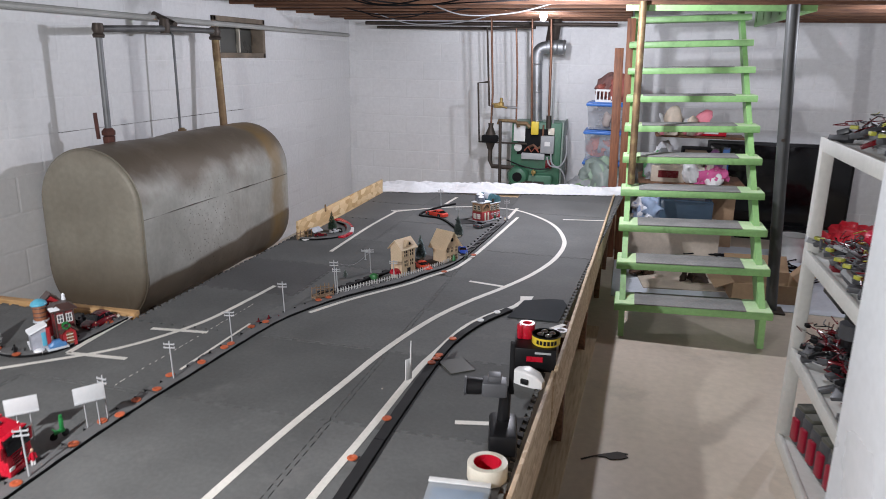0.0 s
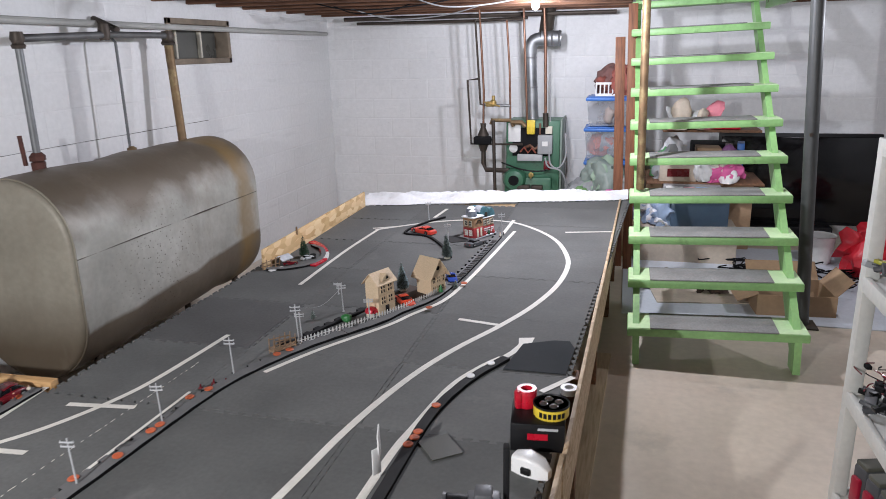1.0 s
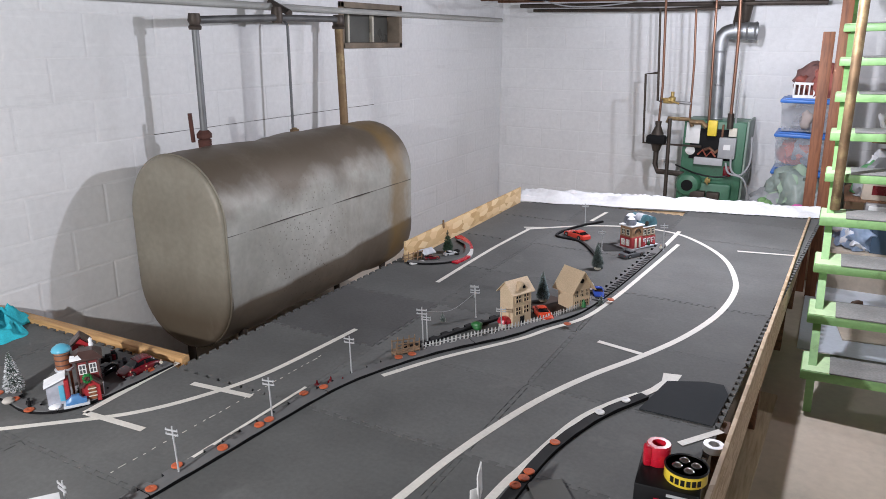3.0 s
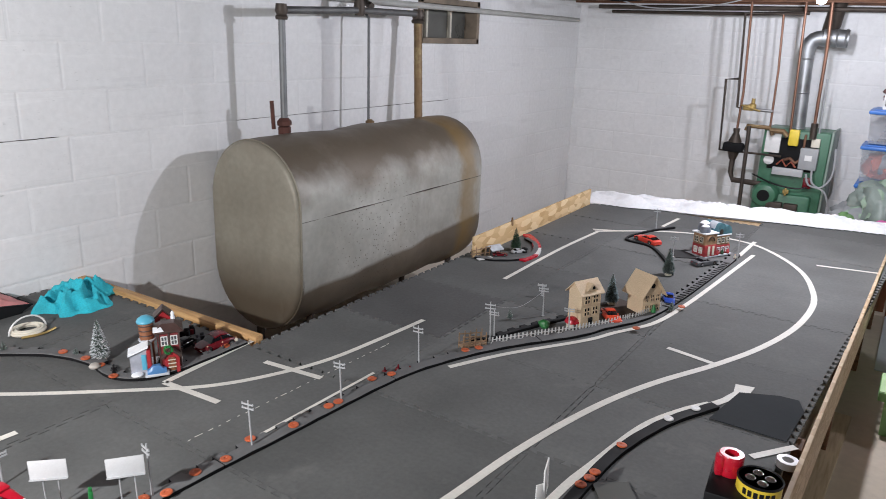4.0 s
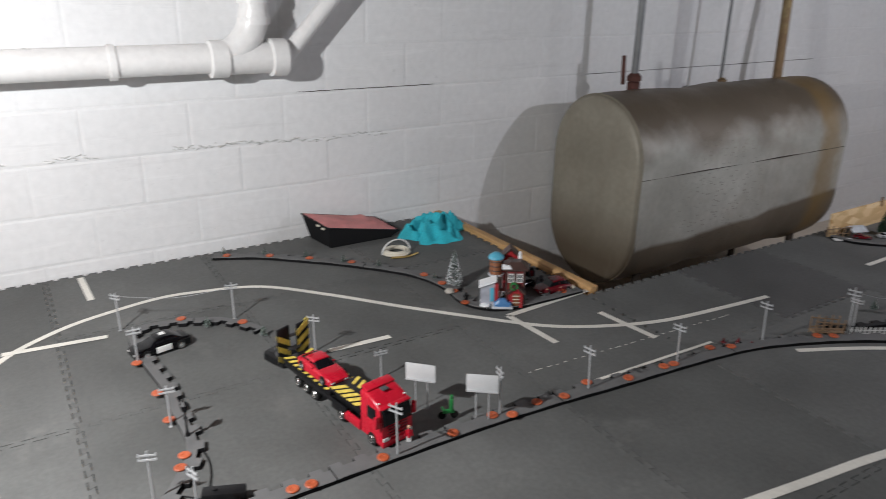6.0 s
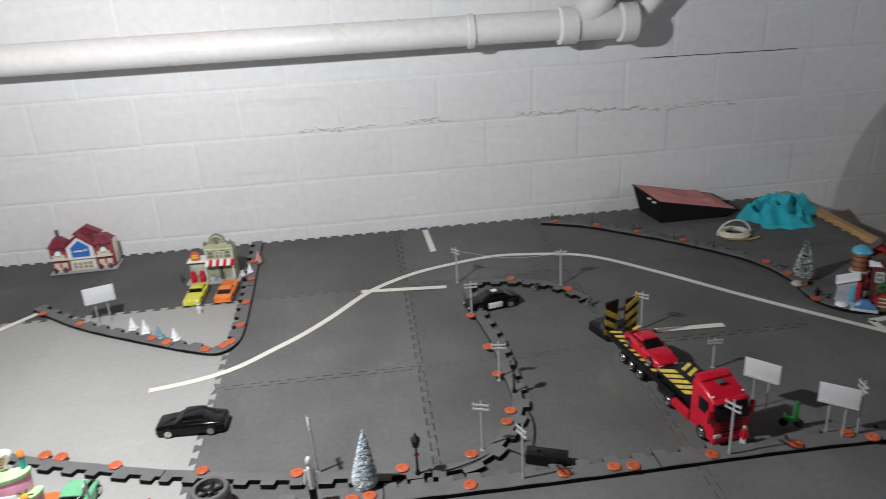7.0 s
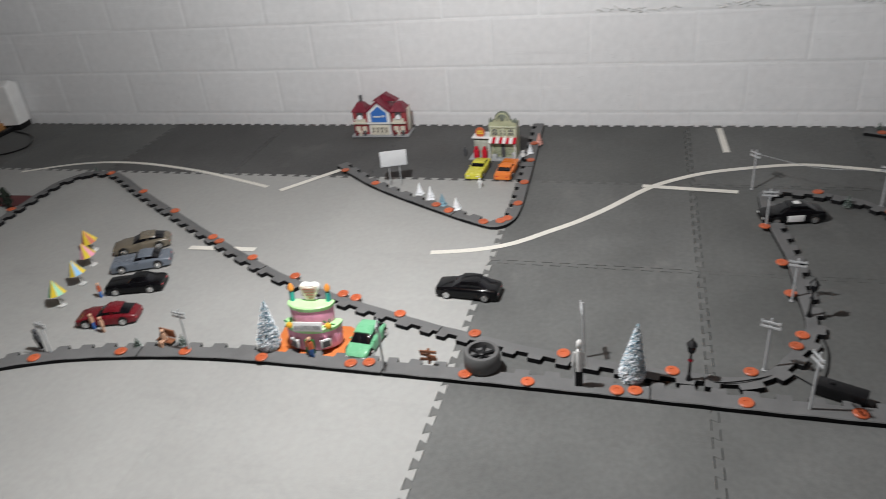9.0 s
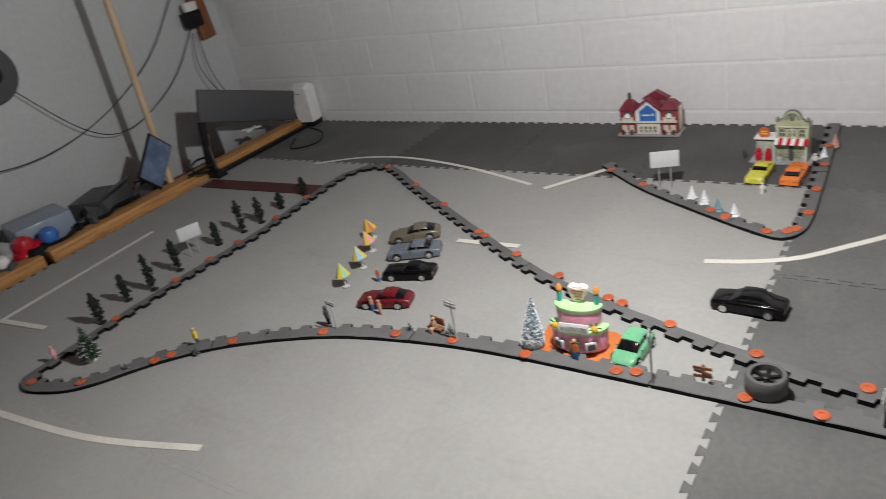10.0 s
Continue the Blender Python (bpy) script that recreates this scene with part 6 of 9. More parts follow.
drive(-1.435, 3.885, -50, 0.145, "coupe", paint("tomato_paint", (0.65, 0.07, 0.03), 0.3), "tomato red toy car between the wooden houses")
drive(-1.3, 4.27, -70, 0.13, "coupe", paint("royal_paint", (0.03, 0.08, 0.4), 0.25), "blue toy car behind the wooden house")
drive(-1.36, 4.33, -70, 0.1, "sedan", "silver", "silver toy car behind the wooden house")
drive(-2.525, 2.652, -98, 0.15, "beetle", "dark_red", "dark red vintage toy car by the pine rail")
drive(-2.62, 2.58, -80, 0.11, "sedan", black_car, "black vintage toy car by the pine rail")
drive(-2.27, 4.38, 40, 0.08, "coupe", "dark_red", "small dark red toy car at the corner garage")
drive(-2.22, 4.5, 60, 0.08, "sedan", "silver", "small silver toy car at the corner garage")

# ---- car transporter ----
truck = thing("toy_truck", "red toy lorry towing a black low loader with hazard stripes", "toy truck", (-2.203, 1.6, T + 0.001), 10)
cabp = [rounded(0.049, 0.042, 0.016, 0.258, 0.1), rounded(0.05, 0.058, 0.016, 0.256, 0.12), rounded(0.05, 0.104, 0.017, 0.246, 0.15), rounded(0.05, 0.116, 0.018, 0.23, 0.2),
        rounded(0.05, 0.125, 0.02, 0.195, 0.22), rounded(0.05, 0.127, 0.02, 0.166, 0.2)]
cabin = part("cab", loft(bmesh.new(), cabp), "red", truck)
part("windscreen", B(((0.2545, 0, 0.098), (0.004, 0.092, 0.048), 0, 0, 0, -12), bevel=0.001), "glass", cabin)
for s in (-1, 1):
    part("side_window", B(((0.214, s * 0.0505, 0.097), (0.038, 0.002, 0.036)), bevel=0.001), "glass", cabin)
    part("mirror", B(((0.25, s * 0.061, 0.09), (0.01, 0.012, 0.036)), bevel=0.003), "red", cabin)
    part("headlight", B(((0.259, s * 0.037, 0.034), (0.004, 0.02, 0.01)), bevel=0.001), "white", cabin)
    part("fog_light", B(((0.259, s * 0.038, 0.022), (0.004, 0.014, 0.006)), bevel=0.001), "silver", cabin)
    part("roof_lamp", B(((0.234, s * 0.042, 0.131), (0.006, 0.006, 0.003)), bevel=0.001), "white", cabin)
part("visor", B(((0.249, 0, 0.124), (0.014, 0.094, 0.005), 0, 0, 0, 12), bevel=0.002), "red", cabin)
for k in range(4):
    part("grille_bar", B(((0.2595, 0, 0.04 + 0.009 * k), (0.003, 0.064, 0.005)), bevel=0.001), "dark_red", cabin)
part("badge", LT([(0.005, 0), (0.005, 0.002)], 12, c=(0.2605, 0, 0.06), turn=Matrix.Rotation(radians(90), 4, "Y")), "chrome", cabin)
part("bumper", B(((0.257, 0, 0.02), (0.01, 0.1, 0.02)), bevel=0.003), "red", cabin)
part("bumper_lip", B(((0.259, 0, 0.01), (0.008, 0.08, 0.006)), bevel=0.001), "black", cabin)
part("roof_fairing", B(((0.176, 0, 0.15), (0.03, 0.09, 0.008), 0, 0, 0, 8), bevel=0.003), "red", cabin)
part("roof_hatch", B(((0.203, 0, 0.147), (0.018, 0.02, 0.004)), bevel=0.001), "dark_grey", cabin)
part("chassis", B(((0.07, 0, 0.04), (0.26, 0.05, 0.016)), bevel=0.002), "black", truck)
for s in (-1, 1):
    part("fuel_tank", B(((0.06, s * 0.04, 0.03), (0.09, 0.014, 0.03)), bevel=0.003), "black", truck)
    part("side_skirt", B(((0.125, s * 0.049, 0.032), (0.075, 0.006, 0.03)), bevel=0.002), "red", truck, "red side skirt")
    part("deck_rail", B(((-0.065, s * 0.051, 0.048), (0.33, 0.005, 0.014)), bevel=0.001), "black", truck)
def slash(x0, x1, y0, y1, z, skew, name="stripe", parent=None):
    """A yellow stripe across a black plate, slanting by skew along x."""
    return part(name, prism(bmesh.new(), [(x0, y0), (x1, y0), (x1 + skew, y1), (x0 + skew, y1)], z, z + 0.0012), "hazard", parent)


neck = part("gooseneck", B(((0.085, 0, 0.074), (0.15, 0.096, 0.01)), bevel=0.002), "black", truck, "black deck with yellow stripes")
low = part("deck", B(((-0.115, 0, 0.056), (0.26, 0.1, 0.012)), bevel=0.002), "black", truck, "black deck with yellow edge stripes")
for k in range(5):
    slash(0.012 + 0.027 * k, 0.029 + 0.027 * k, -0.047, -0.008, 0.079, 0.02, parent=neck)
    slash(0.034 + 0.027 * k, 0.047 + 0.027 * k, 0.012, 0.047, 0.079, -0.02, parent=neck)
for k in range(9):
    slash(-0.242 + 0.028 * k, -0.229 + 0.028 * k, -0.049, -0.02, 0.062, 0.013, parent=low)
    slash(-0.229 + 0.028 * k, -0.216 + 0.028 * k, 0.02, 0.049, 0.062, -0.013, parent=low)
part("neck_front", B(((0.012, 0, 0.066), (0.006, 0.096, 0.022), 0, 0, 0, 20), bevel=0.001), "black", truck)
for s in (-1, 1):
    rp = new("ramp", mesh_of("ramp", B(((0, 0, 0), (0.146, 0.043, 0.007)), bevel=0.002), "black"))
    rp.parent = truck
    rp.matrix_basis = pose(-0.25, s * 0.033 - 0.008, 0.1, 9, 0, 0) @ pose(0, 0, 0, 0, -74, 0)
    tagged(rp, "raised loading ramp with yellow chevrons")
    for k in range(3):
        slash(-0.06 + 0.044 * k, -0.036 + 0.044 * k, -0.0205, 0.0205, -0.0047, 0.03 if s > 0 else -0.042, parent=rp)
        slash(-0.06 + 0.044 * k, -0.036 + 0.044 * k, -0.0205, 0.0205, 0.0035, 0.03 if s > 0 else -0.042, parent=rp)
for z in (0.08, 0.125):
    part("ramp_bar", B(((-0.252, -0.004, z), (0.006, 0.045, 0.012)), bevel=0.001), "dark_grey", truck)
for u in (0.215, 0.073, -0.065, -0.111, -0.157):
    for s in (-1, 1):
        R = 0.019
        turn = Matrix.Rotation(radians(-90 * s), 4, "X")
        w = part("wheel", LT([(R * 0.7, -0.004), (R, 0.0), (R, 0.014), (R * 0.9, 0.016)], 18, c=(u, s * 0.036, R), turn=turn), "tyre", truck)
        part("rim", LT([(R * 0.62, 0.015), (R * 0.5, 0.018), (R * 0.3, 0.012), (R * 0.15, 0.018)], 12, c=(u, s * 0.036, R), turn=turn), "chrome", w)
drive(-2.288, 1.578, 9, 0.185, "coupe", "red", "red toy sports car standing on the low loader", z=T + 0.0635)
ctrl = thing("toy_controller", "black radio controller lying behind the lorry", "controller", (-2.535, 1.55, T + 0.001), 20)
part("shell", loft(bmesh.new(), [rounded(0.03, 0.018, 0.0, -0.06, 0.4), rounded(0.05, 0.03, 0.0, -0.045, 0.4), rounded(0.052, 0.034, 0.0, 0.0, 0.4), rounded(0.05, 0.03, 0.0, 0.045, 0.4), rounded(0.03, 0.018, 0.0, 0.06, 0.4)]), "black", ctrl)
part("stick", LT([(0.006, 0.03), (0.004, 0.04), (0.008, 0.044)], 10, c=(0.02, 0.02, 0)), "dark_grey", ctrl)
for k in (-1, 1):
    part("pad", LT([(0.018, 0.03), (0.017, 0.036), (0.01, 0.037)], 16, c=(0.012 * k, -0.028 * k, 0)), "dark_grey", ctrl)
part("stick", LT([(0.006, 0.03), (0.004, 0.045), (0.008, 0.05)], 10, c=(-0.02, -0.02, 0)), "dark_grey", ctrl)

# ---- model trees ----
def bristles(bm, h, r, rnd, n, z0=0.0, slot_tip=0.35, droop=0.25, size=0.012):
    """Needles in a cone: a dark inner part and, on most, a pale outer tip."""
    for k in range(n):
        u = 1 - math.sqrt(rnd.random())
        z = z0 + (h - z0) * u
        rad = r * (1 - u) ** 0.9 * (0.75 + 0.25 * min(1, u * 8)) + 0.0022
        a = rnd.uniform(0, 2 * math.pi)
        out = Vector((math.cos(a), math.sin(a), 0))
        base = out * rad * rnd.uniform(0.1, 0.5) + Vector((0, 0, z))
        tip = out * rad * rnd.uniform(0.9, 1.06) + Vector((0, 0, z + droop * rad * rnd.uniform(-0.7, 0.5)))
        side = (Vector((-out.y, out.x, 0)) + Vector((0, 0, rnd.uniform(-0.8, 0.8)))) * size * 0.12
        mid = base.lerp(tip, 0.62)
        v = [bm.verts.new(q) for q in (base - side, base + side, mid + side, mid - side, tip + side * 0.5, tip - side * 0.5)]
        bm.faces.new((v[0], v[1], v[2], v[3])).material_index = 0
        bm.faces.new((v[3], v[2], v[4], v[5])).material_index = 1 if rnd.random() < slot_tip else 0


def leafy(name, colour):
    return surface(name, colour, 0.8, big=30, vary=0.3, bump=0)


frost_blue, pine_green, cypress_green = leafy("frosted_blue_needles", (0.2, 0.34, 0.42)), leafy("green_needles", (0.03, 0.07, 0.035)), leafy("dark_cypress_leaf", (0.01, 0.017, 0.01))
grey_green, pale_needles = leafy("grey_green_needles", (0.1, 0.14, 0.12)), leafy("pale_needles", (0.55, 0.6, 0.58))


def bottle_tree(x, y, h, r, dark, tip, label, snow=0.5, n=900, seed=0, base=True, lean=0):
    t = thing("model_tree", label, "model tree", (x, y, T + 0.001), seed * 50, group="model trees")
    t.matrix_world = pose(x, y, T + 0.001, lean, LEAN) @ pose(0, 0, 0, 0, 0, seed * 50)
    part("trunk", LT([(r * 0.12, 0), (r * 0.09, h * 0.5), (r * 0.03, h * 0.97)], 8), "dark_iron", t)
    bm = bmesh.new()
    bristles(bm, h, r, random.Random(seed), n, h * 0.1, snow, 0.3, max(0.006, r * 0.3))
    part("crown", bm, [dark, tip], t)
    if base:
        part("base", LT([(r * 0.5, 0), (r * 0.55, h * 0.03), (r * 0.35, h * 0.09)], 14), "cream", t)
    return t


bottle_tree(-1.95, 0.76, 0.165, 0.032, frost_blue, "snow", "frosted blue bottle-brush tree on a round foot", 0.75, 2600, 1, lean=-3)
bottle_tree(-1.945, -0.15, 0.158, 0.033, frost_blue, "snow", "frosted blue bottle-brush tree beside the cake shop", 0.75, 2600, 2, lean=-4)
bottle_tree(-2.75, 2.33, 0.158, 0.036, grey_green, "snow", "snowy grey-green bottle-brush tree by the village", 0.7, 2000, 3)
bottle_tree(-1.5, 4.06, 0.15, 0.034, grey_green, leafy("pale_blue_needles", (0.3, 0.4, 0.44)), "grey-blue bottle-brush tree between the wooden houses", 0.7, 1700, 4)
bottle_tree(-1.42, 4.66, 0.15, 0.035, grey_green, leafy("grey_needles", (0.16, 0.19, 0.19)), "grey-green bottle-brush tree near the church", 0.6, 1600, 5)
bottle_tree(-2.25, 4.53, 0.135, 0.034, pine_green, leafy("deep_green_needles", (0.02, 0.05, 0.04)), "dark green bottle-brush tree at the corner garage", 0.3, 900, 6)
bottle_tree(-1.46, -1.47, 0.13, 0.036, pine_green, "snow", "dark green bottle-brush tree with snowy tips", 0.2, 900, 7)
for k, (x, y, h, d, tip) in enumerate(((-2.876, -0.007, 0.05, "white", "snow"), (-2.839, 0.044, 0.055, "cream", "snow"), (-2.798, 0.097, 0.048, grey_green, frost_blue), (-2.773, 0.154, 0.046, "white", "snow"),
                                       (-3.25, 0.34, 0.05, "cream", "snow"), (-3.36, 0.36, 0.055, paint("pink_needles", (0.6, 0.3, 0.25), 0.8), "cream"))):
    t = thing("model_tree", "tiny snowy cone tree on the foam kerb", "model tree", (x, y, T + 0.001), 31 * k, group="tiny snowy trees")
    prof = []
    for q in range(5):
        prof += [(0.0165 * (1 - q / 5.2), h * (0.12 + 0.17 * q)), (0.0165 * (1 - q / 5.2) * 0.62, h * (0.12 + 0.17 * q + 0.13))]
    bm = LT(prof + [(0.0008, h)], 11)
    for v in bm.verts:
        v.co += Vector((v.co.x, v.co.y, 0)) * 0.35 * noise.noise(v.co * 160 + Vector((k * 5, 0, 0)))
    part("crown", bm, "snow" if k not in (2, 5) else frost_blue if k == 2 else d, t)
    part("base", LT([(0.007, 0), (0.007, h * 0.14)], 10), "cream", t)
for k, (x, y, h) in enumerate(((-3.525, 1.627, 0.044), (-3.44, 1.782, 0.042), (-3.325, 1.929, 0.046), (-3.187, 2.045, 0.048), (-3.07, 2.154, 0.046), (-2.84, 2.29, 0.04), (-1.75, -0.95, 0.03), (-1.9, -0.52, 0.04), (-1.6, -1.12, 0.035), (-1.46, -1.28, 0.035), (-1.93, -0.4, 0.04), (-2.875, 1.39, 0.046), (-2.715, 1.538, 0.044), (-3.0, -1.5, 0.03),
                               (-1.25, 4.15, 0.05), (-1.78, 3.6, 0.05))):
    bottle_tree(x, y, h, h * 0.3, grey_green, pale_needles, "tiny grey-green cone tree on the foam kerb", 0.25, 220, 40 + k, base=False)


def cypress(x, y, h, seed):
    t = thing("cypress_tree", "slim dark green model cypress on a stand", "model tree", (x, y, T + 0.001), seed * 40, group="cypress row")
    rnd = random.Random(seed)
    part("trunk", LT([(0.003, 0), (0.002, h * 0.8)], 6), "dark_iron", t)
    part("foot", LT([(0.016, 0), (0.016, 0.002)], 12), "black", t)
    bm = bmesh.new()
    for k in range(260):
        u = rnd.random()
        z = h * (0.13 + 0.87 * u)
        rad = 0.017 * math.sin(math.pi * min(1, 0.12 + 0.9 * u)) ** 0.6 * (1 + 0.3 * math.sin(u * 17 + seed))
        a = rnd.uniform(0, 6.283)
        c = Vector((math.cos(a) * rad * rnd.uniform(0.3, 1), math.sin(a) * rad * rnd.uniform(0.3, 1), z))
        s = rnd.uniform(0.004, 0.008)
        e = Euler([rnd.uniform(0, 6) for _ in range(3)]).to_matrix()
        v = [bm.verts.new(c + e @ Vector(q) * s) for q in ((1, 0, 0), (-0.5, 0.8, 0), (-0.5, -0.8, 0.2), (0, 0, 1.2))]
        for q in ((0, 1, 2), (0, 1, 3), (1, 2, 3), (0, 2, 3)):
            bm.faces.new([v[i] for i in q])
    part("crown", bm, cypress_green, t)


for k, (x, y, h) in enumerate(((-1.618, -1.66, 0.119), (-1.754, -1.7, 0.107), (-1.84, -1.66, 0.144), (-1.976, -1.68, 0.132), (-2.185, -1.69, 0.1), (-2.3, -1.665, 0.14), (-2.39, -1.65, 0.115), (-2.525, -1.665, 0.075), (-2.66, -1.65, 0.083))):
    cypress(x, y, h, 60 + k)

# ---- street lamps ----
def street_lamp(x, y, h, bow=False):
    t = thing("street_lamp", "black Victorian model street lamp" + (" with a red bow" if bow else ""), "street lamp", (x, y, T + 0.001), group="model street lamps")
    t.matrix_world = pose(x, y, T + 0.001, 0, LEAN)
    part("base", LT([(0.011, 0), (0.011, 0.004), (0.007, 0.012), (0.005, 0.022)], 12), "black", t)
    part("shaft", LT([(0.0035, 0.02), (0.0025, h * 0.68)], 8), "black", t)
    part("collar", LT([(0.005, h * 0.5), (0.0065, h * 0.52), (0.004, h * 0.55)], 10), "dark_red" if bow else "black", t)
    part("lantern", LT([(0.005, h * 0.68), (0.0095, h * 0.74), (0.011, h * 0.84), (0.0105, h * 0.85)], 6), "glass", t)
    part("cap", LT([(0.013, h * 0.85), (0.006, h * 0.92), (0.003, h * 0.94), (0.0015, h)], 6), "black", t)


street_lamp(-1.965, 0.885, 0.126, True)
street_lamp(-2.25, 1.178, 0.121)
solid("battery_box", B(((0, 0, 0.016), (0.1, 0.034, 0.03)), ((-0.02, 0, 0.033), (0.012, 0.008, 0.004)), bevel=0.003), "black", "small black battery box for the model lamps", "battery box", (-1.965, 1.195, T + 0.001), 68)
solid("lamp_cable", TB(spline([(-1.97, 0.9, T + 0.004), (-1.965, 0.97, T + 0.016), (-1.99, 1.04, T + 0.016), (-2.03, 1.1, T + 0.004), (-1.99, 1.15, T + 0.004)], 0.02), 0.0016, 5), "black", "thin black cable from a model lamp to its battery box", "cable")
solid("lamp_cable", TB(spline([(-2.25, 1.18, T + 0.004), (-2.15, 1.2, T + 0.004), (-2.07, 1.19, T + 0.004), (-1.99, 1.16, T + 0.006)], 0.02), 0.0016, 5), "black", "thin black cable from a model lamp to its battery box", "cable")
spool = thing("spare_wheel", "grey rubber tyre with a black spoked hub lying on the strip", "wheel", (-1.95, 0.415, T + 0.0125))
part("tyre", LT([(0.04, 0), (0.044, 0.006), (0.044, 0.04), (0.04, 0.046), (0.032, 0.046), (0.031, 0.03)], 30), surface("worn_rubber", (0.1, 0.1, 0.1), 0.75, bump=0.3), spool)
part("dish", LT([(0.0315, 0.012), (0.0315, 0.018)], 24), "black", spool)
for k in range(3):
    part("spoke", B(((0, 0, 0.034), (0.062, 0.007, 0.006), 0, 60 * k)), "black", spool)
part("hub", LT([(0.01, 0.02), (0.01, 0.04), (0.006, 0.042)], 14), "black", spool)

# ---- figures: plain painted figurines, one mesh each ----
def figurine(x, y, mats, label, h=0.045, rz=0, z=T + 0.001, sit=False, slim=1.0):
    bm = bmesh.new()
    k = h / 0.045
    legs = 0.02 * k
    for s in (-1, 1):
        if sit:
            tube(bm, [(s * 0.003 * k, 0, legs), (s * 0.003 * k, -0.012 * k, legs), (s * 0.003 * k, -0.013 * k, 0.001)], 0.0026 * k, 6, slot=0)
        else:
            tube(bm, [(s * 0.003 * k, 0, 0.0), (s * 0.0028 * k, 0, legs)], [0.003 * k, 0.0035 * k], 6, slot=0)
        tube(bm, [(s * 0.0065 * k, 0, legs + 0.014 * k), (s * 0.009 * k, -0.002 * k, legs + 0.002 * k)], 0.0019 * k, 6, slot=1)
    tube(bm, [(0, 0, legs - 0.002 * k), (0, 0, legs + 0.008 * k), (0, 0, legs + 0.016 * k)], [0.0052 * k, 0.0058 * k, 0.004 * k], 8, slot=1)
    head = bmesh.ops.create_icosphere(bm, subdivisions=2, radius=0.0045 * k, matrix=Matrix.Translation((0, 0, legs + 0.021 * k)))
    for f in {f for v in head["verts"] for f in v.link_faces}:
        f.material_index = 2
    bmesh.ops.transform(bm, matrix=Matrix.Diagonal((slim, slim, 1, 1)), verts=bm.verts)
    return solid("figurine", bm, list(mats) + [mats[1] if mats[1] in ("black", "white", "dark_grey") else tan], label, "figurine", (x, y, z), rz, group="figurines")


tan = paint("tan_plastic", (0.55, 0.33, 0.22), 0.6)
figurine(-1.934, 1.671, ["white", "red"], "small red and white painted figurine by the lorry", 0.062, 60, slim=0.75)
figurine(-1.97, -0.715, ["blue", tan], "blue painted figurine beside the dark red toy car", 0.05, 60)
figurine(-1.96, -0.675, [tan, tan], "tan painted figurine beside the dark red toy car", 0.05, 60)
figurine(-2.12, -0.805, ["blue", "orange"], "orange and blue painted figurine beside the black toy car", 0.05, 40)
figurine(-1.925, -0.02, ["blue", "orange"], "orange and blue painted figurine at the cake shop", 0.06, 70, z=T + 0.0125)
figurine(-1.912, 0.646, ["black", "white"], "thin black and white painted figurine on a base", 0.14, 90, slim=0.5)
figurine(-1.86, -0.8, ["black", "dark_grey"], "dark painted figurine on the kerb", 0.07, 70)
figurine(-1.64, -1.16, ["dark_grey", "yellow"], "dark painted figurine with a yellow top", 0.065, 70)
figurine(-2.6, 2.285, ["black", "black"], "black painted figurine in front of the model village", 0.045, 40)
figurine(-1.2, 5.16, ["dark_red", "cream"], "red painted figurine at the church", 0.04, 40)
figurine(-3.2, 0.32, ["black", "white"], "black and white painted figurine at the shop", 0.045, 90)
figurine(-3.24, 0.08, ["dark_grey", "dark_grey"], "dark painted figurine at the shop", 0.04, 90)
figurine(-2.95, 0.2, ["white", "white"], "white painted figurine by the yellow toy car", 0.04, 90)
figurine(-1.41, -1.6, [tan, paint("pink_plastic", (0.7, 0.3, 0.42), 0.6)], "pink painted figurine under the snowy tree", 0.06, 60)
bench = thing("model_bench", "small brown model bench on the kerb", "bench", (-1.925, -0.445, T + 0.001), 80)
bench.matrix_world = pose(-1.925, -0.445, T + 0.001, 0, 0, 80) @ Matrix.Diagonal((1.3, 1.3, 1.3, 1))
part("seat", B(((0, 0, 0.016), (0.04, 0.016, 0.003)), ((0, 0.009, 0.028), (0.04, 0.003, 0.018)), bevel=0.0006), "brown_board", bench)
for s in (-0.017, 0.017):
    part("leg", B(((s, 0, 0.007), (0.003, 0.014, 0.014))), "dark_iron", bench)
figurine(-1.921, -0.445, [tan, tan], "tan seated figurine on the model bench", 0.058, 80, sit=True)
rackm = thing("signpost", "brown model signpost with crossed boards", "signpost", (-1.94, 0.285, T + 0.0125), 85)
part("post", B(((0, 0, 0.022), (0.006, 0.006, 0.044))), "brown_board", rackm)
for k, (z, a) in enumerate(((0.016, 10), (0.027, -8), (0.038, 6))):
    part("board", B(((0, -0.004, z), (0.042, 0.003, 0.007), 0, a)), "brown_board", rackm)
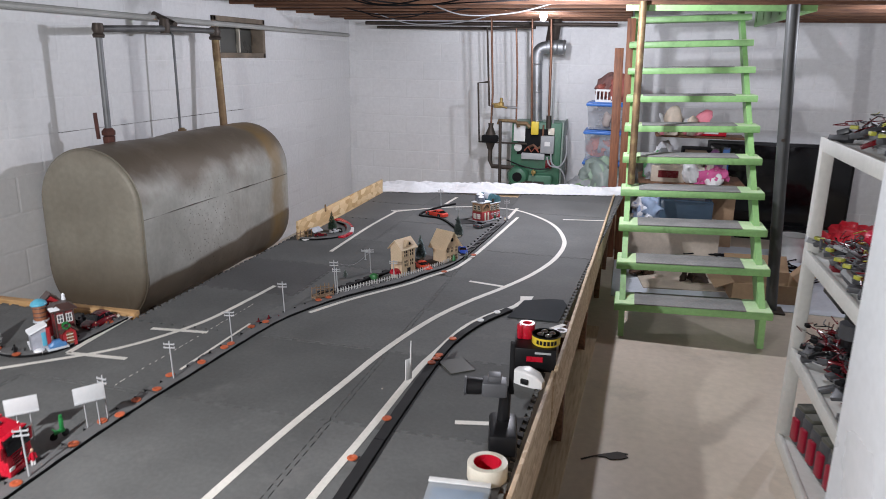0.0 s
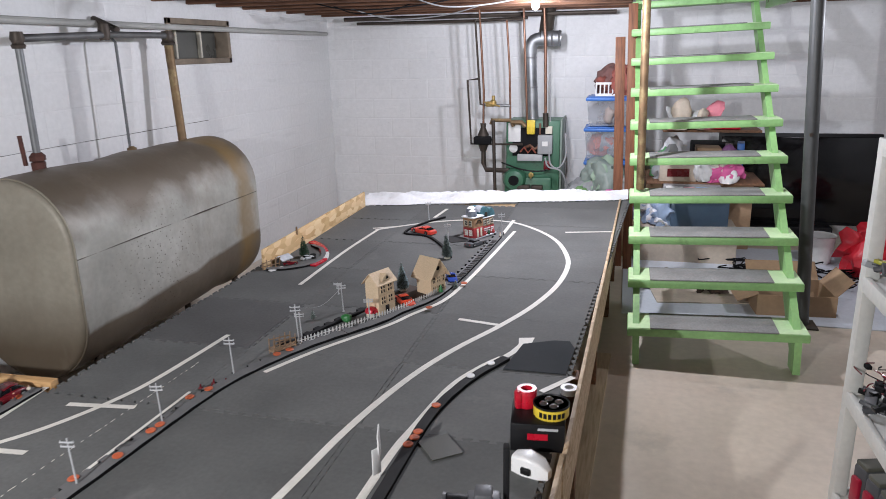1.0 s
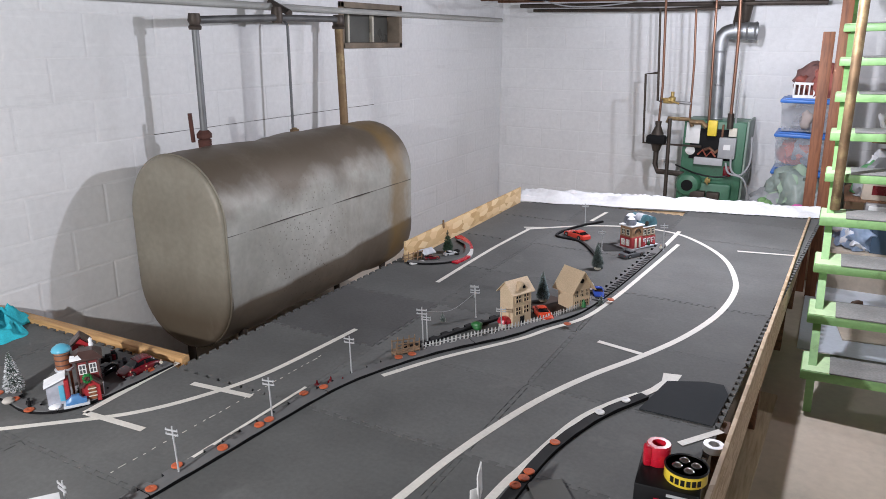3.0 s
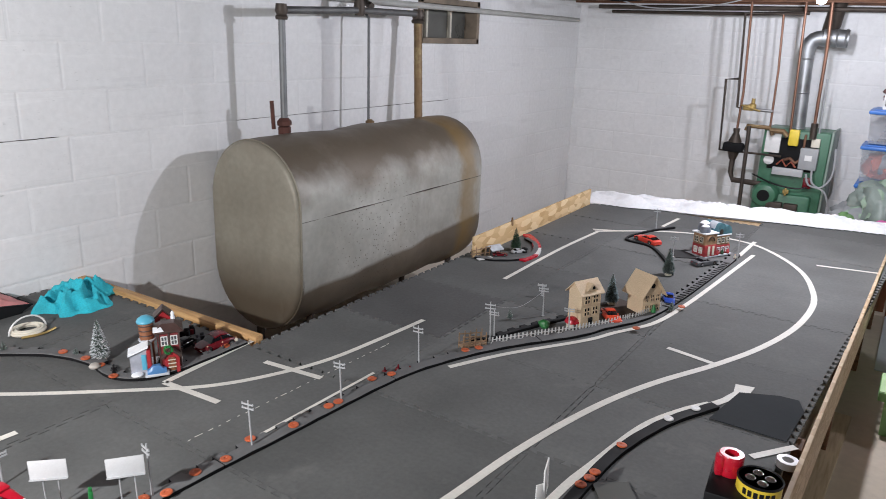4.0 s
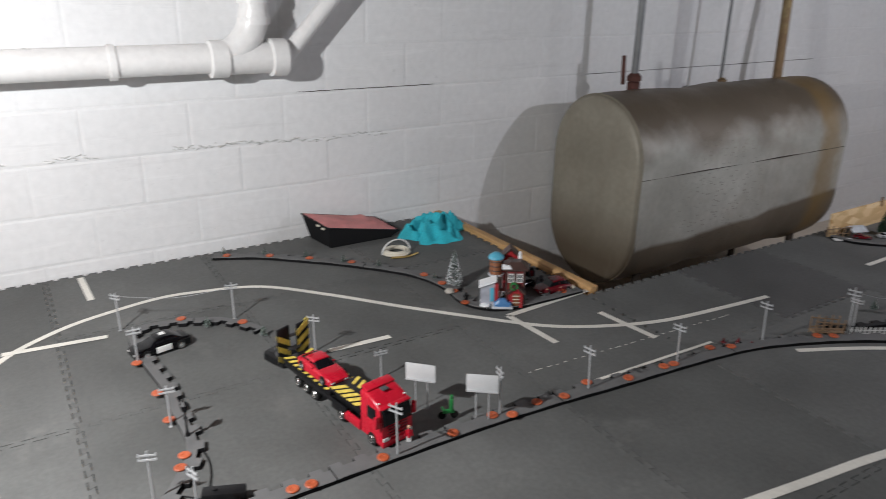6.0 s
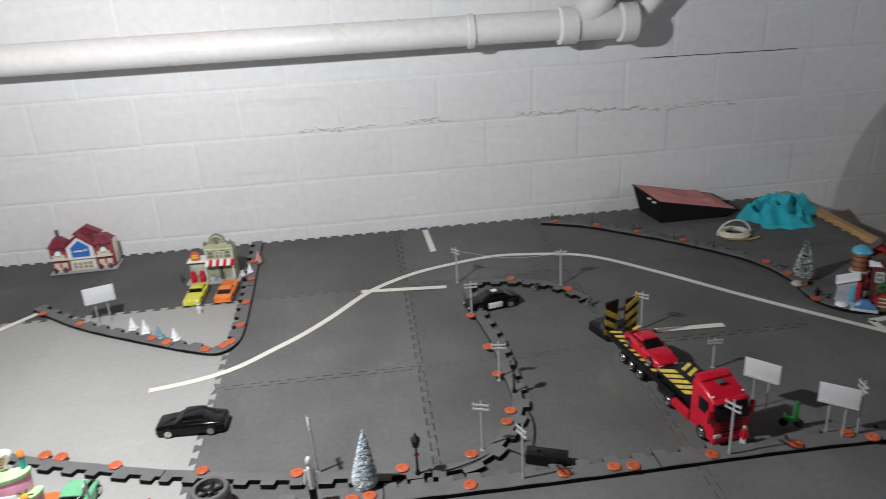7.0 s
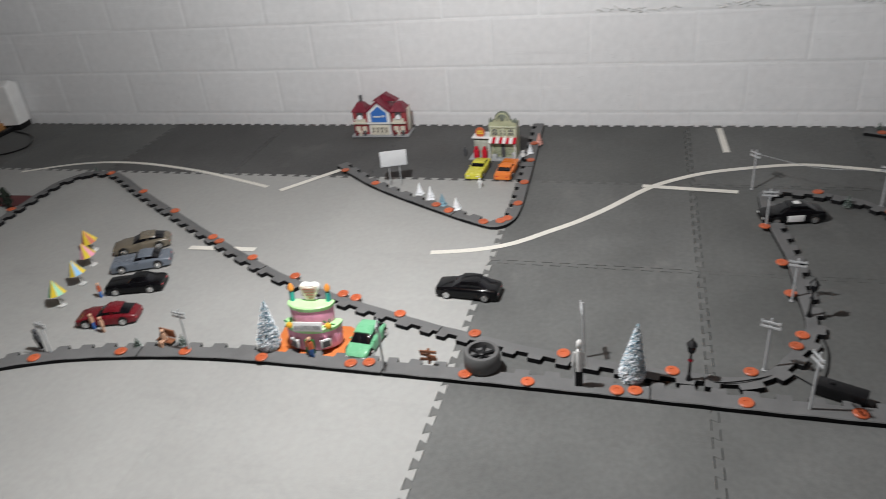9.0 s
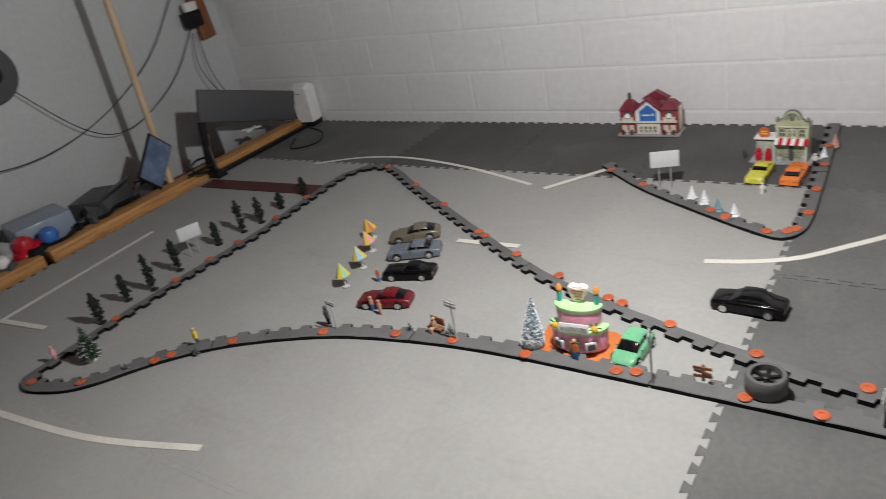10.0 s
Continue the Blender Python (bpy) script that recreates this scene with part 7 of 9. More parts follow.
for k, (x, y, cols) in enumerate(((-2.06, -0.9, ("yellow", "mint")), (-2.18, -0.92, ("blue", "yellow")), (-2.29, -0.965, ("pink", "yellow")), (-2.38, -1.03, ("yellow", "orange")))):
    pal = {"mint": mint, "pink": paint("pink_cloth_b", (0.75, 0.3, 0.4), 0.6), "yellow": M["yellow"], "blue": paint("sky_plastic", (0.2, 0.45, 0.7), 0.5), "orange": M["orange"]}
    t = thing("parasol", "striped bright toy parasol lying open on a pole", "parasol", (x, y, T + 0.001), 30 * k, group="toy parasols")
    t.matrix_world = pose(x, y, T + 0.001, 9, -6, 30 * k) @ Matrix.Diagonal((1.2, 1.2, 1.15, 1))
    part("pole", LT([(0.0014, 0), (0.0014, 0.072)], 6), "white", t)
    part("foot", LT([(0.01, 0), (0.01, 0.003)], 10), "white", t)
    bm = bmesh.new()
    apex = (0, 0, 0.076)
    for q in range(8):
        a0, a1 = math.pi / 4 * q, math.pi / 4 * (q + 1)
        va = [bm.verts.new(p) for p in ((0.022 * math.cos(a0), 0.022 * math.sin(a0), 0.034), (0.022 * math.cos(a1), 0.022 * math.sin(a1), 0.034), apex)]
        bm.faces.new(va).material_index = q % 2
    bmesh.ops.remove_doubles(bm, verts=bm.verts, dist=0.0005)
    bmesh.ops.solidify(bm, geom=list(bm.faces), thickness=0.0012)
    part("canopy", bm, [pal[cols[0]], pal[cols[1]]], t)
bike = thing("toy_motorbike", "green toy motorbike with rider gear", "toy motorbike", (-1.985, 1.825, T + 0.001), 70)
for s in (-0.018, 0.018):
    part("wheel", LT([(0.011, -0.002), (0.012, 0), (0.011, 0.002)], 16, c=(s, 0, 0.012), turn=Matrix.Rotation(radians(90), 4, "X")), "tyre", bike)
green_toy = paint("green_toy", (0.02, 0.2, 0.05), 0.35)
part("frame", B(((0, 0, 0.024), (0.034, 0.008, 0.012)), ((-0.016, 0, 0.033), (0.006, 0.022, 0.004)), ((0.008, 0, 0.045), (0.01, 0.012, 0.04)), ((0.008, 0, 0.07), (0.009, 0.009, 0.012)), bevel=0.002), green_toy, bike)

# ---- wooden model houses ----
def window_grid(t, x, y0, y1, z0, z1, rows, cols, frame_mat, axis="x", glass_mat="glass", bar=0.0022):
    """Windows on the face x = const: each a frame with a dark pane."""
    for r in range(rows):
        for c in range(cols):
            cy = y0 + (y1 - y0) * (c + 0.5) / cols
            cz = z0 + (z1 - z0) * (r + 0.5) / rows
            w, h = (y1 - y0) / cols * 0.62, (z1 - z0) / rows * 0.66
            pos = (lambda d: (x + d, cy, cz)) if axis == "x" else (lambda d: (cy, x + d, cz))
            siz = (lambda a, b, d: (d, a, b)) if axis == "x" else (lambda a, b, d: (a, d, b))
            sg = 1 if axis == "x" else -1
            win = part("window", B((pos(sg * 0.0008), siz(w, h, 0.002))), glass_mat, t)
            off = (lambda a, b: (x + sg * 0.0016, cy + a, cz + b)) if axis == "x" else (lambda a, b: (cy + a, x + sg * 0.0016, cz + b))
            part("frame", B((off(0, 0), siz(w, bar, 0.0022)), (off(0, 0), siz(bar, h, 0.0022)), (off(0, h / 2), siz(w * 1.12, 0.0028, 0.003)), (off(0, -h / 2), siz(w * 1.12, 0.0028, 0.003)),
                            (off(w / 2, 0), siz(0.0028, h, 0.003)), (off(-w / 2, 0), siz(0.0028, h, 0.003))), frame_mat, win)


def gable_house(x, y, rz, wx, wy, hw, hr, wall, roof, label, ridge="x", over=0.012, z=T + 0.001, name="model_house", group="model houses"):
    t = thing(name, label, "model house", (x, y, z), rz, group=group)
    t.matrix_world = pose(x, y, z, 0, LEAN * 0.6) @ pose(0, 0, 0, 0, 0, rz)
    bm = bmesh.new()
    if ridge == "x":
        prof = [(-wy / 2, 0), (wy / 2, 0), (wy / 2, hw), (0, hr), (-wy / 2, hw)]
        loft(bm, [[(sx, a, b) for a, b in prof] for sx in (-wx / 2, wx / 2)])
    else:
        prof = [(-wx / 2, 0), (wx / 2, 0), (wx / 2, hw), (0, hr), (-wx / 2, hw)]
        loft(bm, [[(a, sy, b) for a, b in prof] for sy in (-wy / 2, wy / 2)])
    part("wall", bm, wall, t, smooth=False)
    half, ln = (wy / 2, wx) if ridge == "x" else (wx / 2, wy)
    for s in (-1, 1):
        bm = bmesh.new()
        e = over
        k = (hr - hw) / half
        pr = [(0, hr + 0.004), (s * (half + e), hw - k * e + 0.004), (s * (half + e), hw - k * e), (0, hr)]
        if ridge == "x":
            loft(bm, [[(sx, a, b) for a, b in pr] for sx in (-ln / 2 - e, ln / 2 + e)])
        else:
            loft(bm, [[(a, sy, b) for a, b in pr] for sy in (-ln / 2 - e, ln / 2 + e)])
        part("roof", bm, roof, t, smooth=False)
    return t


h1 = gable_house(-1.51, 3.755, -25, 0.08, 0.105, 0.155, 0.195, "model_wood", "model_wood", "tall bare wooden model house with cut windows", "y")
window_grid(h1, 0.04, -0.045, 0.045, 0.045, 0.15, 2, 2, "model_wood", bar=0.0055)
part("door", B(((0.041, 0.0, 0.022), (0.003, 0.022, 0.042))), "glass", h1)
dormer = part("dormer", loft(bmesh.new(), [[(sx, a, b) for a, b in ((-0.03 * k, 0.163), (0.03 * k, 0.163), (0, 0.163 + 0.03 * k))] for sx, k in ((0.046, 1), (0.012, 0.95))]), "model_wood", h1)
part("dormer_hole", loft(bmesh.new(), [[(sx, 0.004 + a, b) for a, b in ((-0.007, 0.168), (0.007, 0.168), (0.007, 0.176), (0, 0.184), (-0.007, 0.176))] for sx in (0.044, 0.0475)]), "dull_black", dormer)
part("string_course", B(((0.0415, 0, 0.1), (0.003, 0.1, 0.003)), ((0.0415, 0, 0.152), (0.003, 0.104, 0.003))), "model_wood", h1)
h2 = gable_house(-1.357, 4.075, -30, 0.1, 0.1, 0.108, 0.176, "model_wood", "model_wood", "gabled bare wooden model house with a round window", "x", 0.02)
window_grid(h2, 0.05, -0.046, 0.046, 0.052, 0.1, 1, 3, "model_wood", bar=0.004)
window_grid(h2, 0.05, -0.046, 0.046, 0.008, 0.052, 1, 3, "model_wood", bar=0.004)
part("shop_plant", LT([(0.004, 0.0), (0.011, 0.012), (0.008, 0.03), (0.002, 0.048)], 9, c=(0.06, 0.006, 0)), green_toy, h2, "small green plant on the front")
part("round_window", LT([(0.011, 0), (0.011, 0.003)], 18, c=(0.05, 0, 0.132), turn=Matrix.Rotation(radians(90), 4, "Y")), "dull_black", h2)
solid("dark_plot", B(((-1.44, 4.03, T + 0.002), (0.16, 0.2, 0.003), 0, -15)), surface("brown_felt", (0.06, 0.04, 0.03), 0.9), "dark brown felt plot between the wooden houses", "felt")

# picket fence along the kerb
fence = thing("picket_fence", "long white picket fence along the foam kerb", "fence")
line = spline([(-1.715, 3.31), (-1.6, 3.495), (-1.46, 3.715), (-1.36, 3.92), (-1.325, 4.02), (-1.3, 4.14)], 0.0128)
picket = mesh_of("picket", B(((0, 0, 0.015), (0.0055, 0.002, 0.03)), ((0, 0, 0.0315), (0.0035, 0.002, 0.004))), "white", smooth=False)
for i, p in enumerate(line):
    d = line[min(i + 1, len(line) - 1)] - line[max(i - 1, 0)]
    ob = new("picket", picket)
    ob.parent = fence
    ob.matrix_basis = pose(p.x, p.y, T + 0.001, 2 * math.sin(i * 1.3), 0, math.degrees(math.atan2(d.y, d.x)))
for z in (0.009, 0.022):
    part("rail", TB([(p.x, p.y, T + z) for p in line], 0.0014, 5), "white", fence)
trestle = thing("trestle_bridge", "small brown wooden trestle bridge", "model bridge", (-1.755, 3.25, T + 0.001), 60)
trestle.matrix_world = pose(-1.755, 3.25, T + 0.001, 0, 0, 60) @ Matrix.Diagonal((1, 1, 1.35, 1))
for k in range(5):
    for s in (-0.018, 0.018):
        part("post", B(((-0.05 + 0.025 * k, s, 0.024), (0.003, 0.003, 0.048 + 0.006 * (k % 2)))), "trestle", trestle)
for s in (-0.018, 0.018):
    for z in (0.02, 0.04):
        part("rail", B(((0, s, z), (0.105, 0.003, 0.003), 0, 0, 0, 4 * (1 if z > 0.03 else -1))), "trestle", trestle)
part("deck", B(((0, 0, 0.012), (0.11, 0.034, 0.003))), "trestle", trestle)
kerb([(-1.79, 3.29), (-1.722, 3.36), (-1.7, 3.449), (-1.666, 3.539), (-1.628, 3.635), (-1.57, 3.78)], 1, width=0.016, label="narrow dark foam strip with teeth behind the picket fence", material="black_strip")
bm = bmesh.new()
bmesh.ops.create_icosphere(bm, subdivisions=3, radius=0.024)
for v in bm.verts:
    v.co *= 1 + 0.35 * noise.noise(v.co * 60)
    v.co.z = max(0, v.co.z * 0.8 + 0.016)
solid("crushed_wrapper", bm, paint("green_foil", (0.04, 0.2, 0.06), 0.4), "crumpled green wrapper lying by the narrow strip", "wrapper", (-1.622, 3.61, T + 0.001))
hut = thing("model_hut", "small white model hut with a round red roof", "model house", (-1.535, 3.695, T + 0.001), -25)
part("wall", LT([(0.024, 0), (0.025, 0.004), (0.025, 0.022), (0.022, 0.024)], 20), "cream", hut)
part("roof", LT([(0.031, 0.02), (0.032, 0.024), (0.027, 0.036), (0.014, 0.043), (0.003, 0.045)], 20), "red", hut, "round red roof")
part("door", B(((0.0245, 0, 0.01), (0.003, 0.013, 0.018)), bevel=0.001), "dark_grey", hut)
# track ladder beside the kerb past the fence
lad = thing("track_strip", "flat grey model rail strip with dark sleepers", "rail strip")
line = spline([(-1.3, 4.16), (-1.285, 4.3), (-1.262, 4.6), (-1.235, 5.05)], 0.03)
part("bed", TB([(p.x, p.y, T + 0.004) for p in line], 0.0035, 6), "silver", lad)
for i, p in enumerate(line):
    part("sleeper", B(((p.x + 0.02, p.y, T + 0.015), (0.03, 0.011, 0.003))), "black", lad)
for k, (x, y) in enumerate(((-1.898, 2.884), (-1.874, 2.932), (-1.833, 2.947), (-1.86, 2.9))):
    solid("red_cone", LT([(0.01, 0), (0.009, 0.002), (0.005, 0.003), (0.002, 0.016)], 12), "dark_red", "small red toy cone by the road", "cone", (x, y, T + 0.001), group="toy cones")

# ---- model church ----
church = thing("model_church", "snowy brick model building with domed roofs", "model building", (-1.35, 5.22, T + 0.001), -32)
brick_red, brick_tan = surface("model_brick", (0.34, 0.035, 0.04), 0.6, big=40, vary=0.25), surface("model_tan_brick", (0.3, 0.18, 0.1), 0.65, big=40, vary=0.25)
teal_roof = surface("teal_slate", (0.06, 0.15, 0.18), 0.5, big=40, vary=0.35)
dome_grey = surface("dome_lead", (0.16, 0.18, 0.22), 0.45, big=40, vary=0.3)
church.matrix_world = pose(-1.355, 5.215, T + 0.001, 0, LEAN) @ pose(0, 0, 0, 0, 0, -32) @ Matrix.Diagonal((0.95, 0.93, 1.1, 1))
part("plinth", B(((0, 0, 0.004), (0.15, 0.24, 0.008)), bevel=0.003), "old_snow", church)
part("hall", B(((0.0, 0.045, 0.056), (0.11, 0.12, 0.1)), bevel=0.003), brick_tan, church)
tower = part("tower", B(((0.02, -0.06, 0.065), (0.1, 0.092, 0.118)), bevel=0.003), brick_tan, church)
part("tower_foot", B(((0.022, -0.06, 0.037), (0.104, 0.096, 0.06)), bevel=0.002), brick_red, tower)
part("hall_foot", B(((0.002, 0.045, 0.032), (0.114, 0.126, 0.048)), bevel=0.002), brick_red, church)
for sx, w in ((0.072, 0.03), (0.0735, 0.022)):
    part("tower_arch", TB([(sx, -0.06 + w * math.cos(a), 0.088 + w * 0.9 * math.sin(a)) for a in [math.pi * k / 12 for k in range(13)]], 0.0035, 6), "dark_iron" if w < 0.03 else brick_tan, tower)
part("cornice", B(((0.02, -0.06, 0.127), (0.114, 0.108, 0.008)), bevel=0.003), "snow", tower)
part("eaves", B(((0.0, 0.045, 0.108), (0.126, 0.136, 0.007)), bevel=0.003), "snow", church)
for c, r in (((0.04, -0.085, 0.13), 0.03), ((-0.005, -0.048, 0.13), 0.037)):
    dome = part("dome", LT([(r, 0), (r * 1.06, r * 0.45), (r * 0.86, r * 1.0), (r * 0.4, r * 1.3), (r * 0.08, r * 1.4)], 18, c=c), dome_grey, church)
    part("snow_cap", LT([(r * 0.78, r * 1.08), (r * 0.5, r * 1.32), (r * 0.1, r * 1.46)], 16, c=(c[0] + 0.004, c[1] - 0.003, c[2])), "snow", dome)
vault = [(math.cos(math.pi * k / 12), math.sin(math.pi * k / 12)) for k in range(13)]
for yc, w, h in ((0.03, 0.04, 0.062), (0.08, 0.036, 0.048)):
    rv = part("vault_roof", loft(bmesh.new(), [[(sx, yc + w * a, 0.11 + h * b) for a, b in vault] for sx in (-0.055, 0.06)]), teal_roof, church)
    part("roof_snow", loft(bmesh.new(), [[(sx, yc + (w + 0.002) * a, 0.11 + (h + 0.002) * b) for a, b in vault[4:11]] + [(sx, yc + w * 0.98 * a, 0.11 + h * 0.98 * b) for a, b in vault[4:11][::-1]] for sx in (-0.02, 0.035)]), "old_snow", rv)
part("clock", LT([(0.014, 0), (0.014, 0.003), (0.01, 0.004)], 16, c=(0.061, 0.025, 0.128), turn=Matrix.Rotation(radians(90), 4, "Y")), "dark_iron", church)
for yy in (-0.077, -0.043):
    part("door", B(((0.0755, yy, 0.036), (0.003, 0.016, 0.05)), bevel=0.001), "cream", church, "cream arched door")
window_grid(church, 0.0595, -0.008, 0.1, 0.06, 0.102, 1, 3, "cream")
window_grid(church, 0.061, -0.008, 0.1, 0.014, 0.052, 1, 3, "snow", glass_mat="dark_red")
window_grid(church, -0.107, -0.02, 0.06, 0.07, 0.115, 1, 2, "cream", axis="y")
window_grid(church, -0.109, -0.02, 0.06, 0.014, 0.06, 1, 2, "snow", axis="y", glass_mat="cream")
for k, yy in enumerate((0.0, 0.04, 0.085)):
    part("shrub", LT([(0.008, 0.008), (0.011, 0.018), (0.003, 0.034)], 9, c=(0.068, yy, 0)), pine_green if k % 2 else brick_red, church)
solid("dark_plot", B(((-1.47, 5.1, T + 0.002), (0.12, 0.16, 0.003), 0, 30)), surface("black_felt", (0.02, 0.02, 0.02), 0.9), "black felt patch beside the model church", "felt")

# corner garage by the tank
kg = thing("corner_kerb", "red and white corner kerb of the small garage", "kerb")
pts = spline([(-2.13, 4.37), (-2.12, 4.5), (-2.165, 4.63), (-2.26, 4.77), (-2.35, 4.85)], 0.03)
for i, p in enumerate(pts[:-1]):
    d = pts[i + 1] - p
    part("segment", B(((p.x + d.x / 2, p.y + d.y / 2, T + 0.006), (d.length, 0.045, 0.01), 0, math.degrees(math.atan2(d.y, d.x)))), "white" if 4 <= i <= 7 else "red", kg)
gate = thing("low_fence", "low dark brown wooden fence at the corner garage", "fence", (-2.345, 4.3, T + 0.001), 66)
for k in range(5):
    part("post", B(((-0.06 + 0.03 * k, 0, 0.025), (0.004, 0.004, 0.05 + 0.008 * (k % 2)), 0, 0, 0, 4 * (k - 2))), "trestle", gate)
for z, a in ((0.016, 3), (0.04, -4)):
    part("rail", B(((0, 0.003, z), (0.135, 0.003, 0.004), 0, 0, 0, a)), "trestle", gate)
bark = surface("dry_bark", (0.22, 0.13, 0.06), 0.8, big=30, vary=0.3, bump=0.5)
solid("bark_strip", loft(bmesh.new(), [[(a * k, -0.003, z), (a * k + 0.02 * k, -0.002, z), (a * k + 0.02 * k, 0.003, z), (a * k, 0.003, z)] for a, k, z in ((-0.01, 0.8, 0), (-0.014, 1.1, 0.03), (-0.008, 1.0, 0.06), (-0.004, 0.5, 0.09))]), bark, "piece of brown bark leaning on the strand board", "bark", (-2.375, 4.44, T + 0.001), 70, rx=-8)
solid("bark_strip", loft(bmesh.new(), [[(a * k, -0.003, z), (a * k + 0.016 * k, -0.002, z), (a * k + 0.016 * k, 0.003, z), (a * k, 0.003, z)] for a, k, z in ((-0.008, 0.8, 0), (-0.012, 1.1, 0.02), (-0.016, 0.6, 0.05))]), bark, "small piece of bark standing behind the tree", "bark", (-2.37, 4.7, T + 0.09), 80)
for x, y, r in ((-2.215, 4.57, 0.017), (-2.19, 4.52, 0.015), (-2.25, 4.4, 0.016)):
    solid("rubber_ring", LT([(r * 0.45, 0), (r, 0.002), (r, 0.009), (r * 0.9, 0.011), (r * 0.5, 0.011), (r * 0.45, 0.006)], 18), "tyre", "loose black rubber ring lying by the corner garage", "rubber ring", (x, y, T + 0.001), group="loose rubber rings")
shed = gable_house(-2.32, 4.4, -20, 0.05, 0.06, 0.03, 0.045, "dark_grey", "old_snow", "small dark model shed with a snowy roof", "y")
window_grid(shed, 0.025, -0.026, 0.026, 0.006, 0.03, 1, 2, "cream")
solid("white_plate", B(((0, 0, 0.004), (0.09, 0.03, 0.007)), bevel=0.002), "white", "low white plate at the corner garage", "plate", (-2.3, 4.27, T + 0.001), 60)

# ---- village by the pine rail ----
vil = thing("model_village", "ceramic Christmas village with red houses and a water tower", "model building", (-2.565, 2.425, T + 0.001), -35)
maroon = surface("maroon_ceramic", (0.2, 0.03, 0.032), 0.35, big=40)
brown_roof = surface("brown_ceramic", (0.07, 0.04, 0.035), 0.4, big=40)
vil.matrix_world = pose(-2.547, 2.43, T + 0.001, 0, LEAN) @ pose(0, 0, 0, 0, 0, -35) @ Matrix.Diagonal((1.1, 1.1, 1.1, 1))
brick_c = paint("brick_red_ceramic", (0.36, 0.025, 0.03), 0.4)
sky_c = surface("sky_ceramic", (0.1, 0.4, 0.55), 0.35)
part("plate", prism(bmesh.new(), [(0.075, -0.09), (0.085, -0.03), (0.06, 0.03), (0.045, 0.066), (-0.06, 0.066), (-0.07, -0.08)], 0, 0.008), "snow", vil)
gs = part("grey_shed", loft(bmesh.new(), [[(sx, a, b) for a, b in ((-0.085, 0.006), (-0.035, 0.006), (-0.035, 0.088), (-0.085, 0.07))] for sx in (0.015, 0.06)]), surface("grey_ceramic", (0.36, 0.37, 0.42), 0.4, big=40, vary=0.15), vil, "grey shed wall")
part("shed_roof", loft(bmesh.new(), [[(sx, a, b) for a, b in ((-0.09, 0.07), (-0.03, 0.092), (-0.03, 0.098), (-0.09, 0.077))] for sx in (0.008, 0.067)]), "snow", gs, "snowy sloping roof")
part("brick_side", B(((0.045, -0.03, 0.045), (0.045, 0.012, 0.078)), bevel=0.001), brick_c, gs)
hall = part("hall", B(((0.012, 0.033, 0.068), (0.062, 0.064, 0.124)), bevel=0.002), maroon, vil)
for yy in (0.003, 0.033, 0.063):
    part("corner_post", B(((0.044, yy, 0.068), (0.004, 0.005, 0.124)), bevel=0.001), brown_roof, hall)
part("hall_roof", loft(bmesh.new(), [[(0.012 + k * sx, 0.033 + k * sy, z) for sx, sy in ((-0.042, -0.044), (0.042, -0.044), (0.042, 0.044), (-0.042, 0.044))] for k, z in ((1, 0.128), (1.0, 0.133), (0.45, 0.152), (0.4, 0.152))]), brown_roof, hall)
part("roof_snow", loft(bmesh.new(), [[(0.012 + sx, 0.033 + sy, z) for sx, sy, z in row] for row in ([(0.043, -0.045, 0.134), (0.043, -0.012, 0.135), (0.03, -0.02, 0.142), (0.005, -0.045, 0.136)], [(0.043, -0.045, 0.138), (0.042, -0.014, 0.139), (0.029, -0.021, 0.146), (0.006, -0.044, 0.14)])]), "snow", hall)
window_grid(vil, 0.044, 0.004, 0.062, 0.078, 0.122, 1, 2, "white", glass_mat="dark_grey")
porch = part("porch", loft(bmesh.new(), [[(sx, 0.036 + a, b) for a, b in ((-0.022, 0), (0.022, 0), (0.022, 0.05), (0, 0.072), (-0.022, 0.05))] for sx in (0.03, 0.066)]), brick_c, vil)
part("porch_roof", B(((0.052, 0.021, 0.065), (0.042, 0.04, 0.005), 0, 0, 44), ((0.052, 0.051, 0.065), (0.042, 0.04, 0.005), 0, 0, -44)), brown_roof, porch)
part("porch_door", B(((0.067, 0.036, 0.03), (0.003, 0.02, 0.044)), bevel=0.001), "brown_board", porch)
for z in (0.02, 0.032, 0.044):
    part("door_board", B(((0.069, 0.036, z), (0.002, 0.024, 0.003))), "cream", porch)
bm = bmesh.new()
rw = random.Random(5)
for k in range(60):
    a = rw.uniform(0, 6.283)
    box(bm, (0.068 + rw.uniform(-0.004, 0.006), 0.028 + 0.011 * math.cos(a), 0.079 + 0.011 * math.sin(a)), (0.006, 0.002, 0.006), rx=rw.uniform(0, 180), ry=rw.uniform(0, 180))
part("wreath", bm, green_toy, porch, "green wreath over the porch")
tw = part("tower_tank", LT([(0.021, 0.095), (0.0225, 0.1), (0.0225, 0.148), (0.021, 0.152)], 20, c=(-0.012, -0.032, 0)), "brown_board", vil, "brown barrel of the water tower")
for z in (0.108, 0.124, 0.14):
    part("hoop", LT([(0.0232, z), (0.0238, z + 0.001), (0.0238, z + 0.003), (0.0232, z + 0.004)], 20, c=(-0.012, -0.032, 0)), brown_roof, tw)
part("tower_cap", LT([(0.027, 0.151), (0.028, 0.155), (0.024, 0.163), (0.013, 0.171), (0.003, 0.174)], 20, c=(-0.012, -0.032, 0)), sky_c, tw, "sky blue domed cap")
for a in (-1, 1):
    for b in (-1, 1):
        part("tower_leg", B(((-0.012 + 0.015 * a, -0.032 + 0.015 * b, 0.052), (0.006, 0.006, 0.09)), bevel=0.001), "brown_board", tw)
